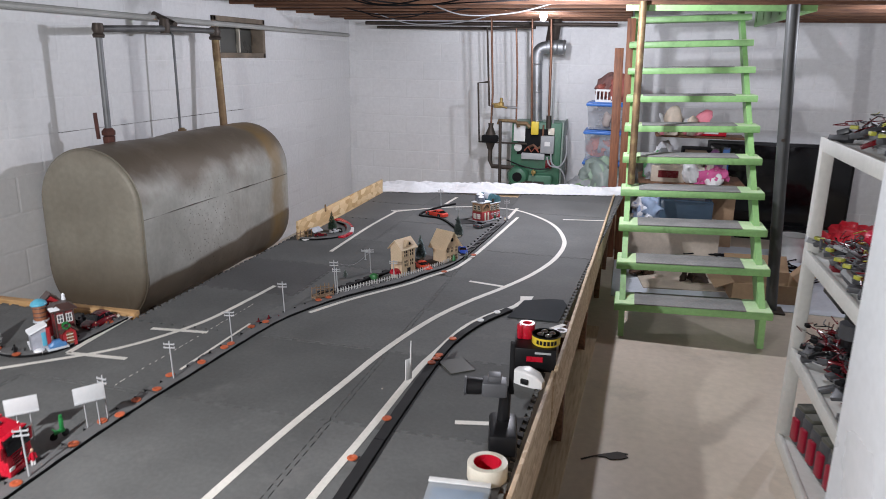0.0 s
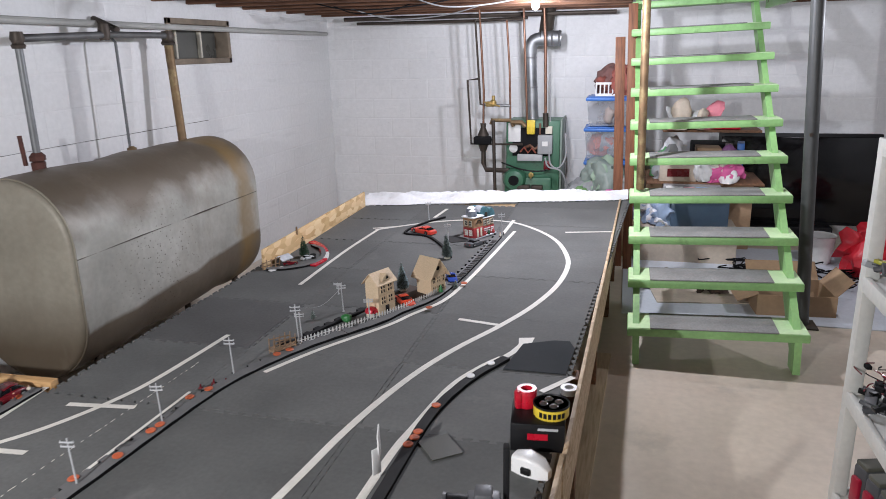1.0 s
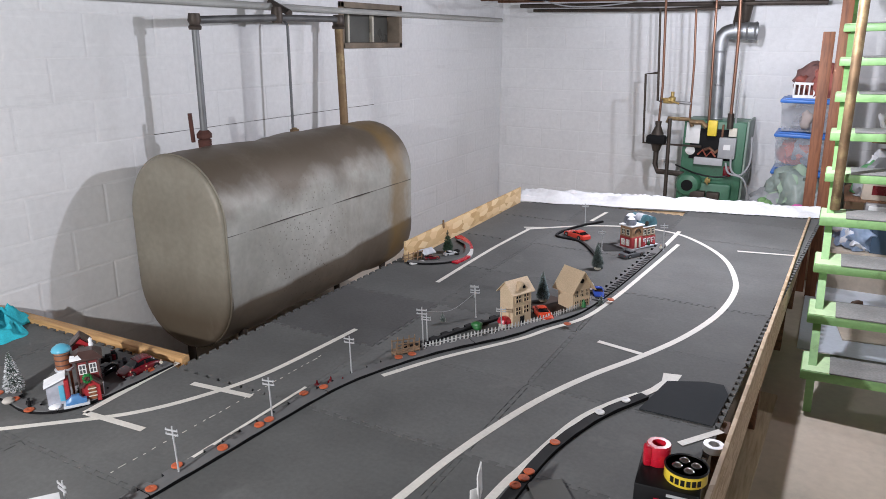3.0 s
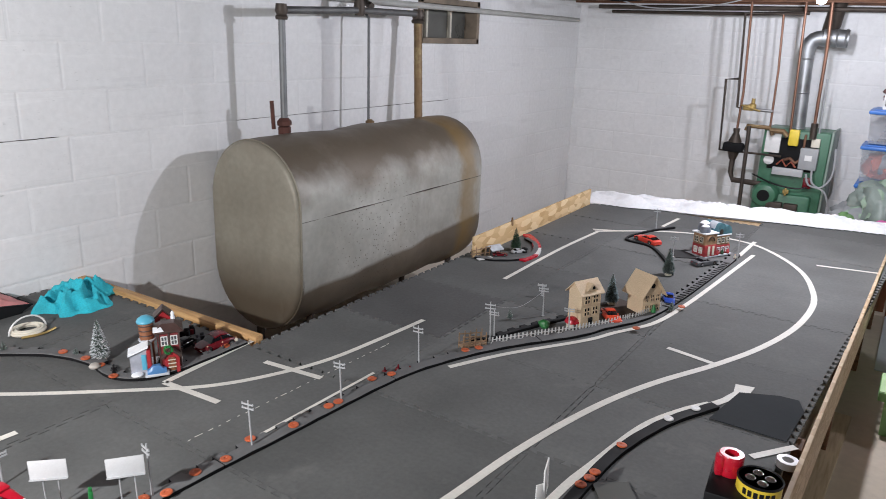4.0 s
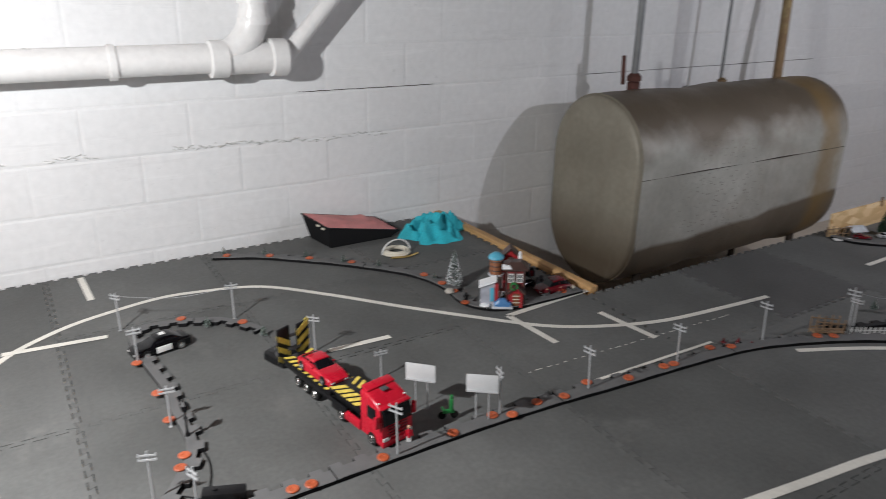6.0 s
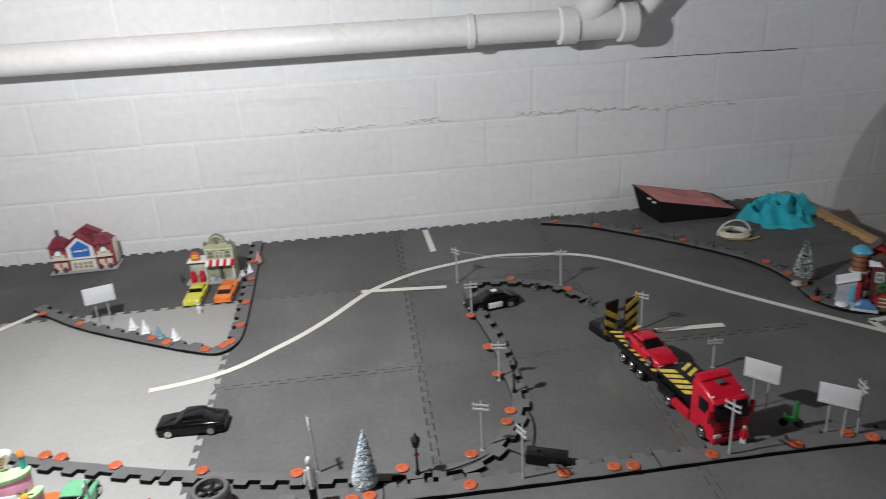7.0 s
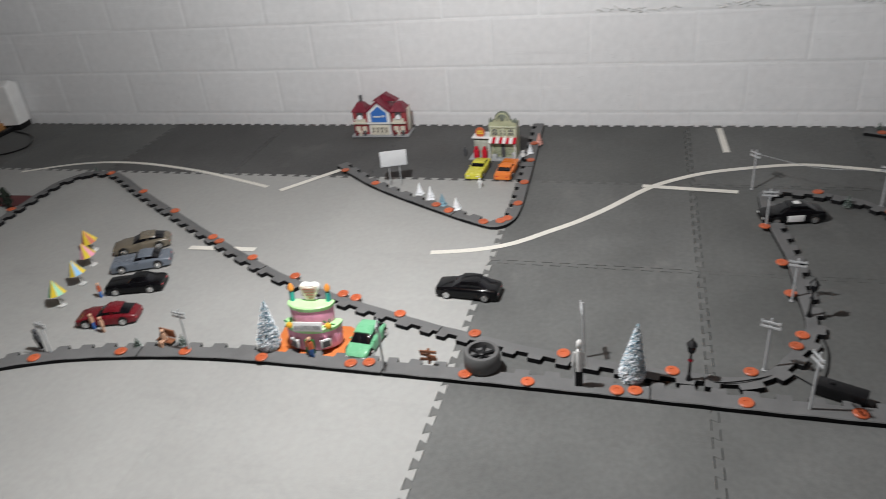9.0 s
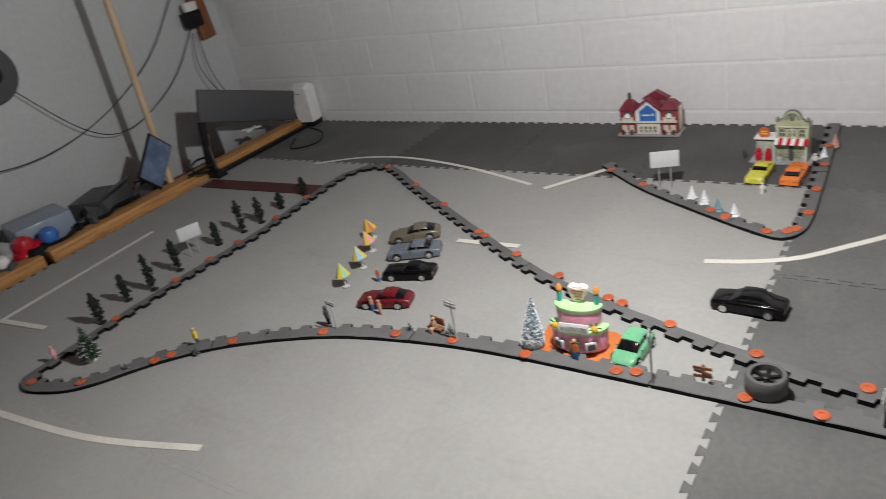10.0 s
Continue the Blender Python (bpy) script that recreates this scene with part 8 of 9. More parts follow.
part("tower_deck", LT([(0.026, 0.09), (0.027, 0.092), (0.027, 0.096), (0.02, 0.097)], 16, c=(-0.012, -0.032, 0)), "old_snow", tw)
bh = part("back_house", loft(bmesh.new(), [[(-0.1 + sx, 0.02 + a, b) for a, b in ((-0.026, 0), (0.026, 0), (0.026, 0.133), (0, 0.157), (-0.026, 0.133))] for sx in (-0.028, 0.028)]), brick_c, vil)
part("back_roof", B(((-0.1, 0.005, 0.15), (0.06, 0.042, 0.004), 0, 0, 44), ((-0.1, 0.035, 0.15), (0.06, 0.042, 0.004), 0, 0, -44)), brown_roof, bh)
part("gable_window", B(((-0.071, 0.02, 0.126), (0.003, 0.016, 0.016)), bevel=0.001), "cream", bh)
part("roof_figure", LT([(0.006, 0.148), (0.0075, 0.156), (0.005, 0.163), (0.006, 0.17), (0.002, 0.177)], 10, c=(-0.012, 0.05, 0)), "snow", vil)
part("blue_car", loft(bmesh.new(), [[(0.078 + a, y_, b) for a, b in ((-0.012 * k, 0.012), (0.012 * k, 0.012), (0.013 * k, 0.012 + h * 0.55), (0.008 * k, 0.012 + h), (-0.008 * k, 0.012 + h), (-0.013 * k, 0.012 + h * 0.55))] for y_, k, h in ((-0.038, 0.85, 0.012), (-0.03, 1, 0.016), (-0.02, 1, 0.026), (0.0, 1, 0.026), (0.008, 1, 0.015), (0.018, 0.85, 0.012))]), paint("slate_blue_ceramic", (0.07, 0.2, 0.42), 0.35), vil, "blue ceramic car")
part("car_stand", B(((0.074, -0.01, 0.009), (0.04, 0.07, 0.008)), bevel=0.002), "old_snow", vil)
part("teal_door", B(((0.0615, -0.045, 0.045), (0.003, 0.014, 0.05)), bevel=0.001), sky_c, gs)
part("snow_drift", LT([(0.02, 0.006), (0.017, 0.013), (0.006, 0.017)], 12, c=(0.07, -0.068, 0)), "snow", vil)
for k, (px, py, q) in enumerate(((0.085, 0.03, 1.0), (0.072, 0.062, 1.3), (0.062, 0.085, 0.9), (0.06, 0.1, 0.7))):
    bm = bmesh.new()
    bristles(bm, 0.034 * q, 0.012 * q, random.Random(90 + k), 110, 0.004, 0.2, 0.3, 0.006)
    part("bush", bm, [pine_green, grey_green], vil)
solid("stone", LT([(0.016, 0), (0.02, 0.006), (0.014, 0.014), (0.005, 0.017)], 12), surface("pale_stone", (0.45, 0.42, 0.38), 0.8), "pale rounded stone on the kerb", "stone", (-2.69, 2.27, T + 0.0125))
rk = random.Random(21)
for k in range(7):
    x, y = -2.66 + rk.uniform(-0.05, 0.07), 2.58 + rk.uniform(-0.03, 0.1)
    solid("junk_block", B(((0, 0, 0.012), (rk.uniform(0.02, 0.045), rk.uniform(0.015, 0.03), 0.024)), ((0.004, 0, 0.028), (0.015, 0.012, 0.014), 0, 20), bevel=0.003), ["dull_black", "dark_grey", "dark_red"][k % 3], "dark toy oddment in the clutter behind the village", "clutter", (x, y, T + 0.001), rk.uniform(0, 180), group="clutter behind the village")
for k, (x, y) in enumerate(((-2.47, 2.64), (-2.465, 2.7), (-2.48, 2.58))):
    figurine(x, y, ["dark_grey", "cream" if k % 2 else "dark_red"], "small painted figurine beside the vintage toy car", 0.03, 30 * k, z=T + 0.0125)

# ---- filling-station shop and big red store by the west wall ----
shop = thing("model_shop", "sage green model filling-station shop with a striped awning", "model building", (-3.25, 0.215, T + 0.001), -3)
shop.matrix_world = pose(-3.25, 0.215, T + 0.001, 0, 0, -3) @ Matrix.Diagonal((1, 0.93, 1.02, 1))
sage = surface("sage_ceramic", (0.38, 0.39, 0.26), 0.45, big=40, vary=0.15)
dsage = surface("dark_sage", (0.13, 0.15, 0.12), 0.5, big=40, vary=0.2)
psage = surface("pale_sage", (0.48, 0.5, 0.37), 0.5, big=40, vary=0.15)
part("base", B(((0.01, -0.005, 0.004), (0.1, 0.22, 0.008)), bevel=0.002), "grey", shop)
part("facade", B(((0, 0.03, 0.072), (0.06, 0.11, 0.13)), bevel=0.003), sage, shop)
arc = lambda r, n, c, z: [(c + r * math.cos(math.pi * k / n), z + r * math.sin(math.pi * k / n)) for k in range(n + 1)]
top = [(0.088, 0.13), (0.088, 0.146), (0.072, 0.149), (0.066, 0.157)] + arc(0.03, 12, 0.03, 0.157) + [(-0.006, 0.157), (-0.012, 0.149), (-0.028, 0.146), (-0.028, 0.13)]
par = part("parapet", loft(bmesh.new(), [[(sx, a, b) for a, b in top] for sx in (0.012, 0.033)]), sage, shop, "stepped and arched parapet")
part("coping", TB([(0.027, a, b + 0.001) for a, b in top[1:-1]], 0.0042, 6), dsage, par)
part("arch_rim", TB([(0.034, a, b) for a, b in arc(0.021, 12, 0.03, 0.157)], 0.003, 6), dsage, par)
part("medallion", LT([(0.011, 0), (0.011, 0.003), (0.006, 0.004), (0.005, 0.0025)], 16, c=(0.033, 0.03, 0.165), turn=Matrix.Rotation(radians(90), 4, "Y")), dsage, par)
for yy in (-0.022, 0.082):
    part("finial", LT([(0.005, 0.146), (0.008, 0.152), (0.004, 0.16), (0.002, 0.164)], 10, c=(0.024, yy, 0)), dsage, par)
part("cornice", B(((0.03, 0.03, 0.131), (0.014, 0.118, 0.006)), ((0.03, 0.03, 0.09), (0.012, 0.114, 0.005)), bevel=0.0015), psage, shop)
for yy in (-0.022, 0.03, 0.082):
    part("pilaster", B(((0.0315, yy, 0.07), (0.006, 0.009, 0.124)), bevel=0.001), psage, shop)
for k in range(3):
    yc = -0.004 + 0.034 * k
    win = part("arched_window", loft(bmesh.new(), [[(sx, a, b) for a, b in [(yc + 0.012, 0.098)] + arc(0.012, 8, yc, 0.112) + [(yc - 0.012, 0.098)]] for sx in (0.029, 0.0322)]), "dark_grey", shop)
    part("frame", TB([(0.0325, a, b) for a, b in [(yc + 0.012, 0.098)] + arc(0.012, 8, yc, 0.112) + [(yc - 0.012, 0.098)]], 0.0018, 5), psage, win)
    part("frame", B(((0.033, yc, 0.108), (0.002, 0.0022, 0.022)), ((0.033, yc, 0.11), (0.002, 0.022, 0.0022))), psage, win)
for k in range(8):
    part("awning_strip", B(((0.045, -0.02 + 0.0145 * k, 0.083), (0.034, 0.0145, 0.003), 0, 0, 0, 32)), "red" if k % 2 else "white", shop)
for yy, w in ((0.003, 0.036), (0.058, 0.04)):
    part("shop_window", B(((0.0325, yy, 0.042), (0.003, w, 0.044)), bevel=0.001), surface("shop_glass" + str(w), (0.3, 0.32, 0.22), 0.2, big=90, vary=0.7), shop)
part("shop_door", B(((0.034, 0.03, 0.036), (0.003, 0.016, 0.055)), bevel=0.001), "dark_grey", shop)
part("milk_churn", B(((0.044, 0.075, 0.02), (0.014, 0.014, 0.026)), bevel=0.003), "silver", shop)
part("crate", B(((0.046, -0.006, 0.016), (0.012, 0.02, 0.018)), bevel=0.002), "silver", shop)
part("annex", B(((0.0, -0.065, 0.045), (0.05, 0.07, 0.078)), bevel=0.003), surface("annex_sage", (0.4, 0.42, 0.36), 0.5, big=40, vary=0.2), shop)
part("annex_band", B(((0.026, -0.065, 0.078), (0.004, 0.07, 0.008)), bevel=0.001), dsage, shop)
part("annex_roof", B(((0.005, -0.065, 0.085), (0.065, 0.08, 0.006)), bevel=0.002), "white", shop)
part("round_sign", LT([(0.02, 0), (0.02, 0.004)], 22, c=(0.024, -0.07, 0.105), turn=Matrix.Rotation(radians(90), 4, "Y")), "orange", shop)
part("sign_letters", B(((0.029, -0.07, 0.11), (0.001, 0.022, 0.005)), ((0.029, -0.07, 0.102), (0.001, 0.026, 0.005))), "yellow", shop)
part("sign_post", B(((0.022, -0.07, 0.088), (0.004, 0.004, 0.012))), dsage, shop)
for yy in (-0.085, -0.05):
    part("fuel_pump", B(((0.042, yy, 0.022), (0.016, 0.022, 0.036)), ((0.042, yy, 0.046), (0.012, 0.014, 0.014)), bevel=0.003), "red", shop)
for yy in (-0.025, 0.085):
    part("porch_post", B(((0.055, yy, 0.04), (0.004, 0.004, 0.075))), "white", shop)
part("chimney", B(((-0.01, -0.09, 0.1), (0.012, 0.012, 0.03)), bevel=0.001), "dark_grey", shop)

store = thing("model_store", "red brick model store with maroon roofs and a blue gable", "model building", (-3.49, -0.35, T + 0.001), 2)
store.matrix_world = pose(-3.49, -0.35, T + 0.001, 0, 0, 2) @ Matrix.Diagonal((1, 0.97, 1.12, 1))
rb = surface("store_brick", (0.3, 0.04, 0.045), 0.5, big=40, vary=0.2)
mr = surface("maroon_roof", (0.18, 0.018, 0.035), 0.4, big=40)
part("plate", B(((0.01, 0, 0.004), (0.1, 0.27, 0.008)), bevel=0.003), "grey", store)
part("wings", B(((-0.005, 0, 0.055), (0.06, 0.25, 0.1)), bevel=0.002), rb, store)
for s in (-1, 1):
    part("pavilion", B(((0.02, s * 0.09, 0.055), (0.04, 0.07, 0.095)), bevel=0.002), rb, store)
    part("pavilion_roof", LT([(0.054, 0.1), (0.05, 0.104), (0.02, 0.13), (0.004, 0.132)], 4, c=(0.01, s * 0.09, 0.0), turn=Matrix.Rotation(radians(45), 4, "Z")), mr, store)
    window_grid(store, 0.041, s * 0.09 - 0.03, s * 0.09 + 0.03, 0.012, 0.045, 1, 2, "cream", glass_mat="cream")
    part("balcony", B(((0.046, s * 0.09, 0.056), (0.014, 0.066, 0.006)), ((0.046, s * 0.09, 0.066), (0.006, 0.05, 0.014))), "cream", store)
part("gable", loft(bmesh.new(), [[(sx, a, b) for a, b in ((-0.05, 0.0), (0.05, 0.0), (0.05, 0.1), (0, 0.136), (-0.05, 0.1))] for sx in (-0.03, 0.045)]), "white", store)
part("gable_roof", B(((0.006, -0.03, 0.12), (0.095, 0.083, 0.008), 0, 0, 36), ((0.006, 0.03, 0.12), (0.095, 0.083, 0.008), 0, 0, -36), bevel=0.002), mr, store)
part("blue_window", loft(bmesh.new(), [[(sx, a, b) for a, b in ((-0.036, 0.06), (0.036, 0.06), (0.036, 0.096), (0, 0.122), (-0.036, 0.096))] for sx in (0.045, 0.048)]), "blue", store, "blue gable window with pale writing")
part("sign_letters", B(((0.049, -0.006, 0.082), (0.001, 0.036, 0.006)), ((0.049, 0.022, 0.084), (0.001, 0.009, 0.009))), "white", store)
part("gable_trim", TB([(0.047, a, b) for a, b in ((-0.05, 0.06), (-0.05, 0.1), (0, 0.136), (0.05, 0.1), (0.05, 0.06))], 0.0032, 6), "snow", store)
part("back_roof", loft(bmesh.new(), [[(sx, 0.02 + a, b) for a, b in ((-0.06, 0.128), (0.06, 0.128), (0.0, 0.158))] for sx in (-0.04, -0.005)]), mr, store)
part("side_trim", B(((-0.005, 0.127, 0.06), (0.05, 0.004, 0.09)), bevel=0.001), "cream", store)
for s in (-1, 1):
    part("snow_load", LT([(0.014, 0.074), (0.012, 0.082), (0.004, 0.088)], 10, c=(0.045, s * 0.09, 0)), "snow", store)
    part("upper_window", B(((0.0415, s * 0.09, 0.086), (0.003, 0.03, 0.02)), bevel=0.001), "dark_grey", store)
    for k in (-1, 0, 1):
        part("goods", B(((0.058, s * 0.09 + 0.02 * k, 0.018), (0.008, 0.011, 0.02)), bevel=0.002), ["dark_red", "cream", "dark_grey"][k + 1], store)
part("entrance", B(((0.047, 0, 0.028), (0.004, 0.085, 0.04)), bevel=0.001), "cream", store)
window_grid(store, 0.049, -0.04, 0.04, 0.01, 0.046, 1, 4, "cream")
part("trim_band", B(((0.05, 0, 0.056), (0.012, 0.11, 0.006)), bevel=0.001), "white", store)
part("chimney", B(((0.0, -0.09, 0.14), (0.012, 0.012, 0.03)), bevel=0.001), "dark_grey", store)

# ---- cake shop ----
cake = thing("model_cake_shop", "pink and lime model shop shaped like a tiered cake", "model building", (-1.985, -0.035, T + 0.001), 10)
pinkc, limec = surface("pink_icing", (0.85, 0.36, 0.52), 0.4, big=30), surface("lime_icing", (0.45, 0.8, 0.36), 0.4, big=30)


def prism_x(poly, x0, x1):
    return loft(bmesh.new(), [[(sx, a, b) for a, b in poly] for sx in (x0, x1)])


def half_tier(prof, rx, ry, c):
    """A tier with a round front (towards +x) and a flat back, from (spread, height) pairs."""
    ring = [(math.cos(a), math.sin(a)) for a in [math.pi * (k / 24 - 0.5) for k in range(25)]] + [(-0.15, 0.995), (-0.15, -0.995)]
    return loft(bmesh.new(), [[(c[0] + rx * q * a, c[1] + ry * q * b, c[2] + z) for a, b in ring] for q, z in prof])


cake.matrix_world = pose(-1.985, -0.035, T + 0.001, 0, LEAN) @ pose(0, 0, 0, -1.5, 0, 8)
part("plate", B(((-0.014, 0.01, 0.003), (0.138, 0.24, 0.004)), bevel=0.0015), paint("orange_plate", (0.6, 0.17, 0.04), 0.5), cake)
part("lower_tier", half_tier([(0.86, 0), (0.98, 0.006), (1, 0.056), (0.98, 0.06)], 0.048, 0.072, (-0.004, 0, 0.008)), pinkc, cake)
part("lower_icing", half_tier([(1.0, 0.056), (1.03, 0.06), (1.03, 0.066), (0.96, 0.069), (0.5, 0.069)], 0.048, 0.072, (-0.004, 0, 0.008)), limec, cake)
part("upper_tier", half_tier([(0.94, 0), (1, 0.048), (0.98, 0.05)], 0.038, 0.058, (-0.006, 0, 0.074)), pinkc, cake)
part("upper_icing", half_tier([(1.0, 0.046), (1.04, 0.05), (1.04, 0.056), (0.96, 0.059), (0.5, 0.059)], 0.038, 0.058, (-0.006, 0, 0.074)), limec, cake)
sb = part("sign_board", B(((0.046, 0, 0.087), (0.004, 0.076, 0.026), 0, 0, 0, -8), bevel=0.002), "white", cake)
rs = random.Random(3)
for k in range(9):
    part("sign_letter", B(((0.049, -0.03 + 0.0075 * k, 0.087 + rs.uniform(-0.001, 0.001)), (0.002, rs.uniform(0.004, 0.006), rs.uniform(0.009, 0.014)), 0, 0, rs.uniform(-12, 12))), "grey", sb)
heart = bmesh.new()
hp = []
for k in range(36):
    a = 2 * math.pi * k / 36
    hp.append((0.0022 * 16 * math.sin(a) ** 3 * 0.72, 0.002 * (12 * math.cos(a) - 3.5 * math.cos(2 * a) - 1.2 * math.cos(3 * a))))
loft(heart, [[(sx, a * k, 0.16 + b * k) for a, b in hp] for sx, k in ((-0.024, 0.85), (-0.02, 1.05), (-0.009, 1.05), (-0.005, 0.92))])
part("heart", heart, "white", cake)
part("heart_plaque", prism_x([(-0.022, 0.176), (0, 0.17), (0.022, 0.176), (0.018, 0.15), (0.008, 0.136), (-0.008, 0.136), (-0.018, 0.15)], -0.006, -0.002), paint("beige_plaque", (0.72, 0.6, 0.5), 0.5), cake)
part("plaque_letters", B(*[((-0.0015, 0.001 * q, 0.167 - 0.008 * q), (0.001, 0.032 - 0.006 * q, 0.003)) for q in range(4)]), paint("brown_print", (0.35, 0.15, 0.1), 0.5), cake)
for s in (-1, 1):
    part("candle", LT([(0.0065, 0), (0.0065, 0.026), (0.004, 0.028)], 12, c=(-0.006, s * 0.047, 0.132)), surface("teal_candle" + str(s), (0.03, 0.42, 0.4), 0.4), cake)
    part("flame", LT([(0.004, 0.027), (0.008, 0.034), (0.007, 0.042), (0.002, 0.05)], 12, c=(-0.006, s * 0.047, 0.132)), paint("orange_flame" + str(s), (0.8, 0.3, 0.05), 0.4), cake)
    fl = part("flower", LT([(0.004, 0), (0.009, 0.003), (0.008, 0.006), (0.003, 0.009)], 8, c=(0.034, s * 0.05, 0.084), turn=Matrix.Rotation(radians(70), 4, "Y")), paint("marigold" + str(s), (0.75, 0.4, 0.03), 0.5), cake)
    for q in range(5):
        part("leaf", B(((0.031, s * 0.05 + 0.011 * math.cos(q * 1.25), 0.086 + 0.011 * math.sin(q * 1.25)), (0.003, 0.012, 0.004), 0, 0, q * 72), bevel=0.001), green_toy, fl)
    part("shop_window", B(((0.042, s * 0.04, 0.036), (0.006, 0.028, 0.024), 0, s * 32), bevel=0.001), "white", cake)
    part("window_pane", B(((0.0445, s * 0.042, 0.036), (0.004, 0.02, 0.016), 0, s * 32)), "dark_grey", cake)
part("door", B(((0.05, 0.0, 0.03), (0.004, 0.026, 0.042)), bevel=0.003), green_toy, cake)

# ---- things lying in the north-west corner ----
pk = thing("pink_topped_box", "black wedge-shaped tray with a crumpled salmon pink lining", "tray", (-3.47, 2.25, T + 0.001))
LOWC = [(-0.085, -0.205), (0.08, -0.178), (0.078, 0.13), (-0.075, 0.09)]
TOPC = [(-0.075, -0.25, 0.13), (0.07, -0.182, 0.092), (0.09, 0.168, 0.032), (-0.09, 0.13, 0.05)]
part("body", loft(bmesh.new(), [[(x, y, 0) for x, y in LOWC], [(x * 1.02, y * 1.02, 0.006) for x, y in LOWC], [(x, y, z - 0.003) for x, y, z in TOPC]]), "dull_black", pk)
rim = [(x * 1.01, y * 1.01, z) for x, y, z in TOPC]
part("rim", TB([Vector(p) for p in rim], 0.0035, 6, closed=True), "black", pk)
bm = bmesh.new()
G = 18
vs = [[None] * (G + 1) for _ in range(G + 1)]
for i in range(G + 1):
    for j in range(G + 1):
        u, v = i / G, j / G
        p = (Vector(TOPC[0]) * (1 - u) + Vector(TOPC[1]) * u) * (1 - v) + (Vector(TOPC[3]) * (1 - u) + Vector(TOPC[2]) * u) * v
        edge = min(1.0, 5 * min(u, 1 - u, v, 1 - v))
        sag = 0.006 * edge + 0.012 * max(0.0, 1 - abs(v - 0.72) * 9) * edge
        z = p.z + 0.001 + sag + 0.008 * edge * (1 - 1.4 * abs(noise.noise((p.x * 16, p.y * 9, 2.0)))) + 0.004 * noise.noise((p.x * 60, p.y * 50, 4.0))
        vs[i][j] = bm.verts.new((p.x * 0.985, p.y * 0.985, z))
for i in range(G):
    for j in range(G):
        bm.faces.new((vs[i][j], vs[i + 1][j], vs[i + 1][j + 1], vs[i][j + 1]))
bmesh.ops.solidify(bm, geom=list(bm.faces), thickness=0.003)
part("lining", bm, surface("salmon_cover", (0.92, 0.43, 0.42), 0.45, big=12), pk, "crumpled salmon pink lining")
for k, (y, z) in enumerate(((-0.215, 0.098), (-0.2, 0.086))):
    part("torn_scrap", B(((0.03 + 0.02 * k, y, z), (0.02, 0.004, 0.01), 0, 25, 20), bevel=0.001), "cream", pk)
coil = thing("cable_coil", "coil of white cable with a gold end", "cable coil", (-3.19, 2.3, T + 0.001))
for k in range(4):
    part("turn", TB([((0.055 - 0.006 * k) * math.cos(a), (0.06 - 0.006 * k) * math.sin(a), 0.008 + 0.007 * (k % 2)) for a in [2 * math.pi * q / 28 for q in range(28)]], 0.006, 7, closed=True), "cream", coil)
part("handle", TB([(0.0, -0.07 * math.cos(a), 0.06 * math.sin(a) + 0.005) for a in [math.pi * q / 12 for q in range(13)]], 0.0035, 6), "white", coil)
part("gold_end", TB(spline([(0.05, -0.05, 0.005), (0.07, 0.02, 0.005), (0.06, 0.08, 0.01)], 0.02), 0.005, 7), "brass", coil)
bm = bmesh.new()
rows = []
for i in range(41):
    row = []
    for j in range(65):
        u, a = i / 40, 2 * math.pi * j / 64
        c, sn = math.cos(a), math.sin(a)
        rim = 1 + 0.45 * noise.noise((c * 1.6, sn * 1.6, 4.0)) + 0.22 * noise.noise((c * 4, sn * 4, 1.0))
        x, y = 0.135 * rim * u * c, 0.175 * rim * u * sn
        z = 0.05 * (1 - u ** 2.6) * (1 + 0.7 * noise.noise((x * 12, y * 12, 0.0))) + 0.045 * (1 - u ** 4) * (1 - abs(noise.noise((x * 17, y * 17, 6.0))) * 2.6)
        row.append((x, y, max(0.0, z) + 0.004 * (1 - u)))
    rows.append(row)
loft(bm, rows)
bmesh.ops.remove_doubles(bm, verts=bm.verts, dist=0.0004)
solid("teal_towel", bm, surface("teal_terry", (0.03, 0.46, 0.56), 0.9, big=10, small=200, vary=0.15, grain=0.2, bump=0.6, bump_scale=400), "crumpled teal towel by the pine rail", "towel", (-3.35, 2.575, T + 0.001), 20)

# ---- south edge ----
mon = thing("dark_panel_lamp", "wide dark grey panel on a black stand", "panel", (-3.14, -2.42, T), 0)
part("panel", B(((0, 0, 0.25), (0.66, 0.025, 0.165), 0, 0, 0, -19), bevel=0.01), "dark_grey", mon)
part("stem", B(((0.34, -0.01, 0.14), (0.032, 0.03, 0.28), 0, 0, 0, -10), bevel=0.004), "black", mon)
part("clamp", B(((0.36, 0.03, 0.01), (0.06, 0.1, 0.04)), ((0.44, 0.03, 0.07), (0.16, 0.015, 0.015)), bevel=0.004), "black", mon)
part("rail_bar", B(((-0.06, 0.03, 0.012), (0.78, 0.024, 0.022)), ((-0.43, 0.03, 0.03), (0.03, 0.03, 0.05)), bevel=0.003), "black", mon)
part("brace", TB([(0.34, 0.02, 0.02), (0.33, 0.0, 0.14), (0.3, -0.01, 0.2)], 0.008, 8), "dark_iron", mon)
part("clamp_loop", TB(spline([(0.4, 0.04, 0.05), (0.47, 0.04, 0.06), (0.5, 0.04, 0.1), (0.46, 0.04, 0.125), (0.38, 0.03, 0.115)], 0.015), 0.006, 8), "black", mon)
router = thing("white_router", "white plastic appliance with a black foot", "appliance", (-3.53, -2.4, T), 10)
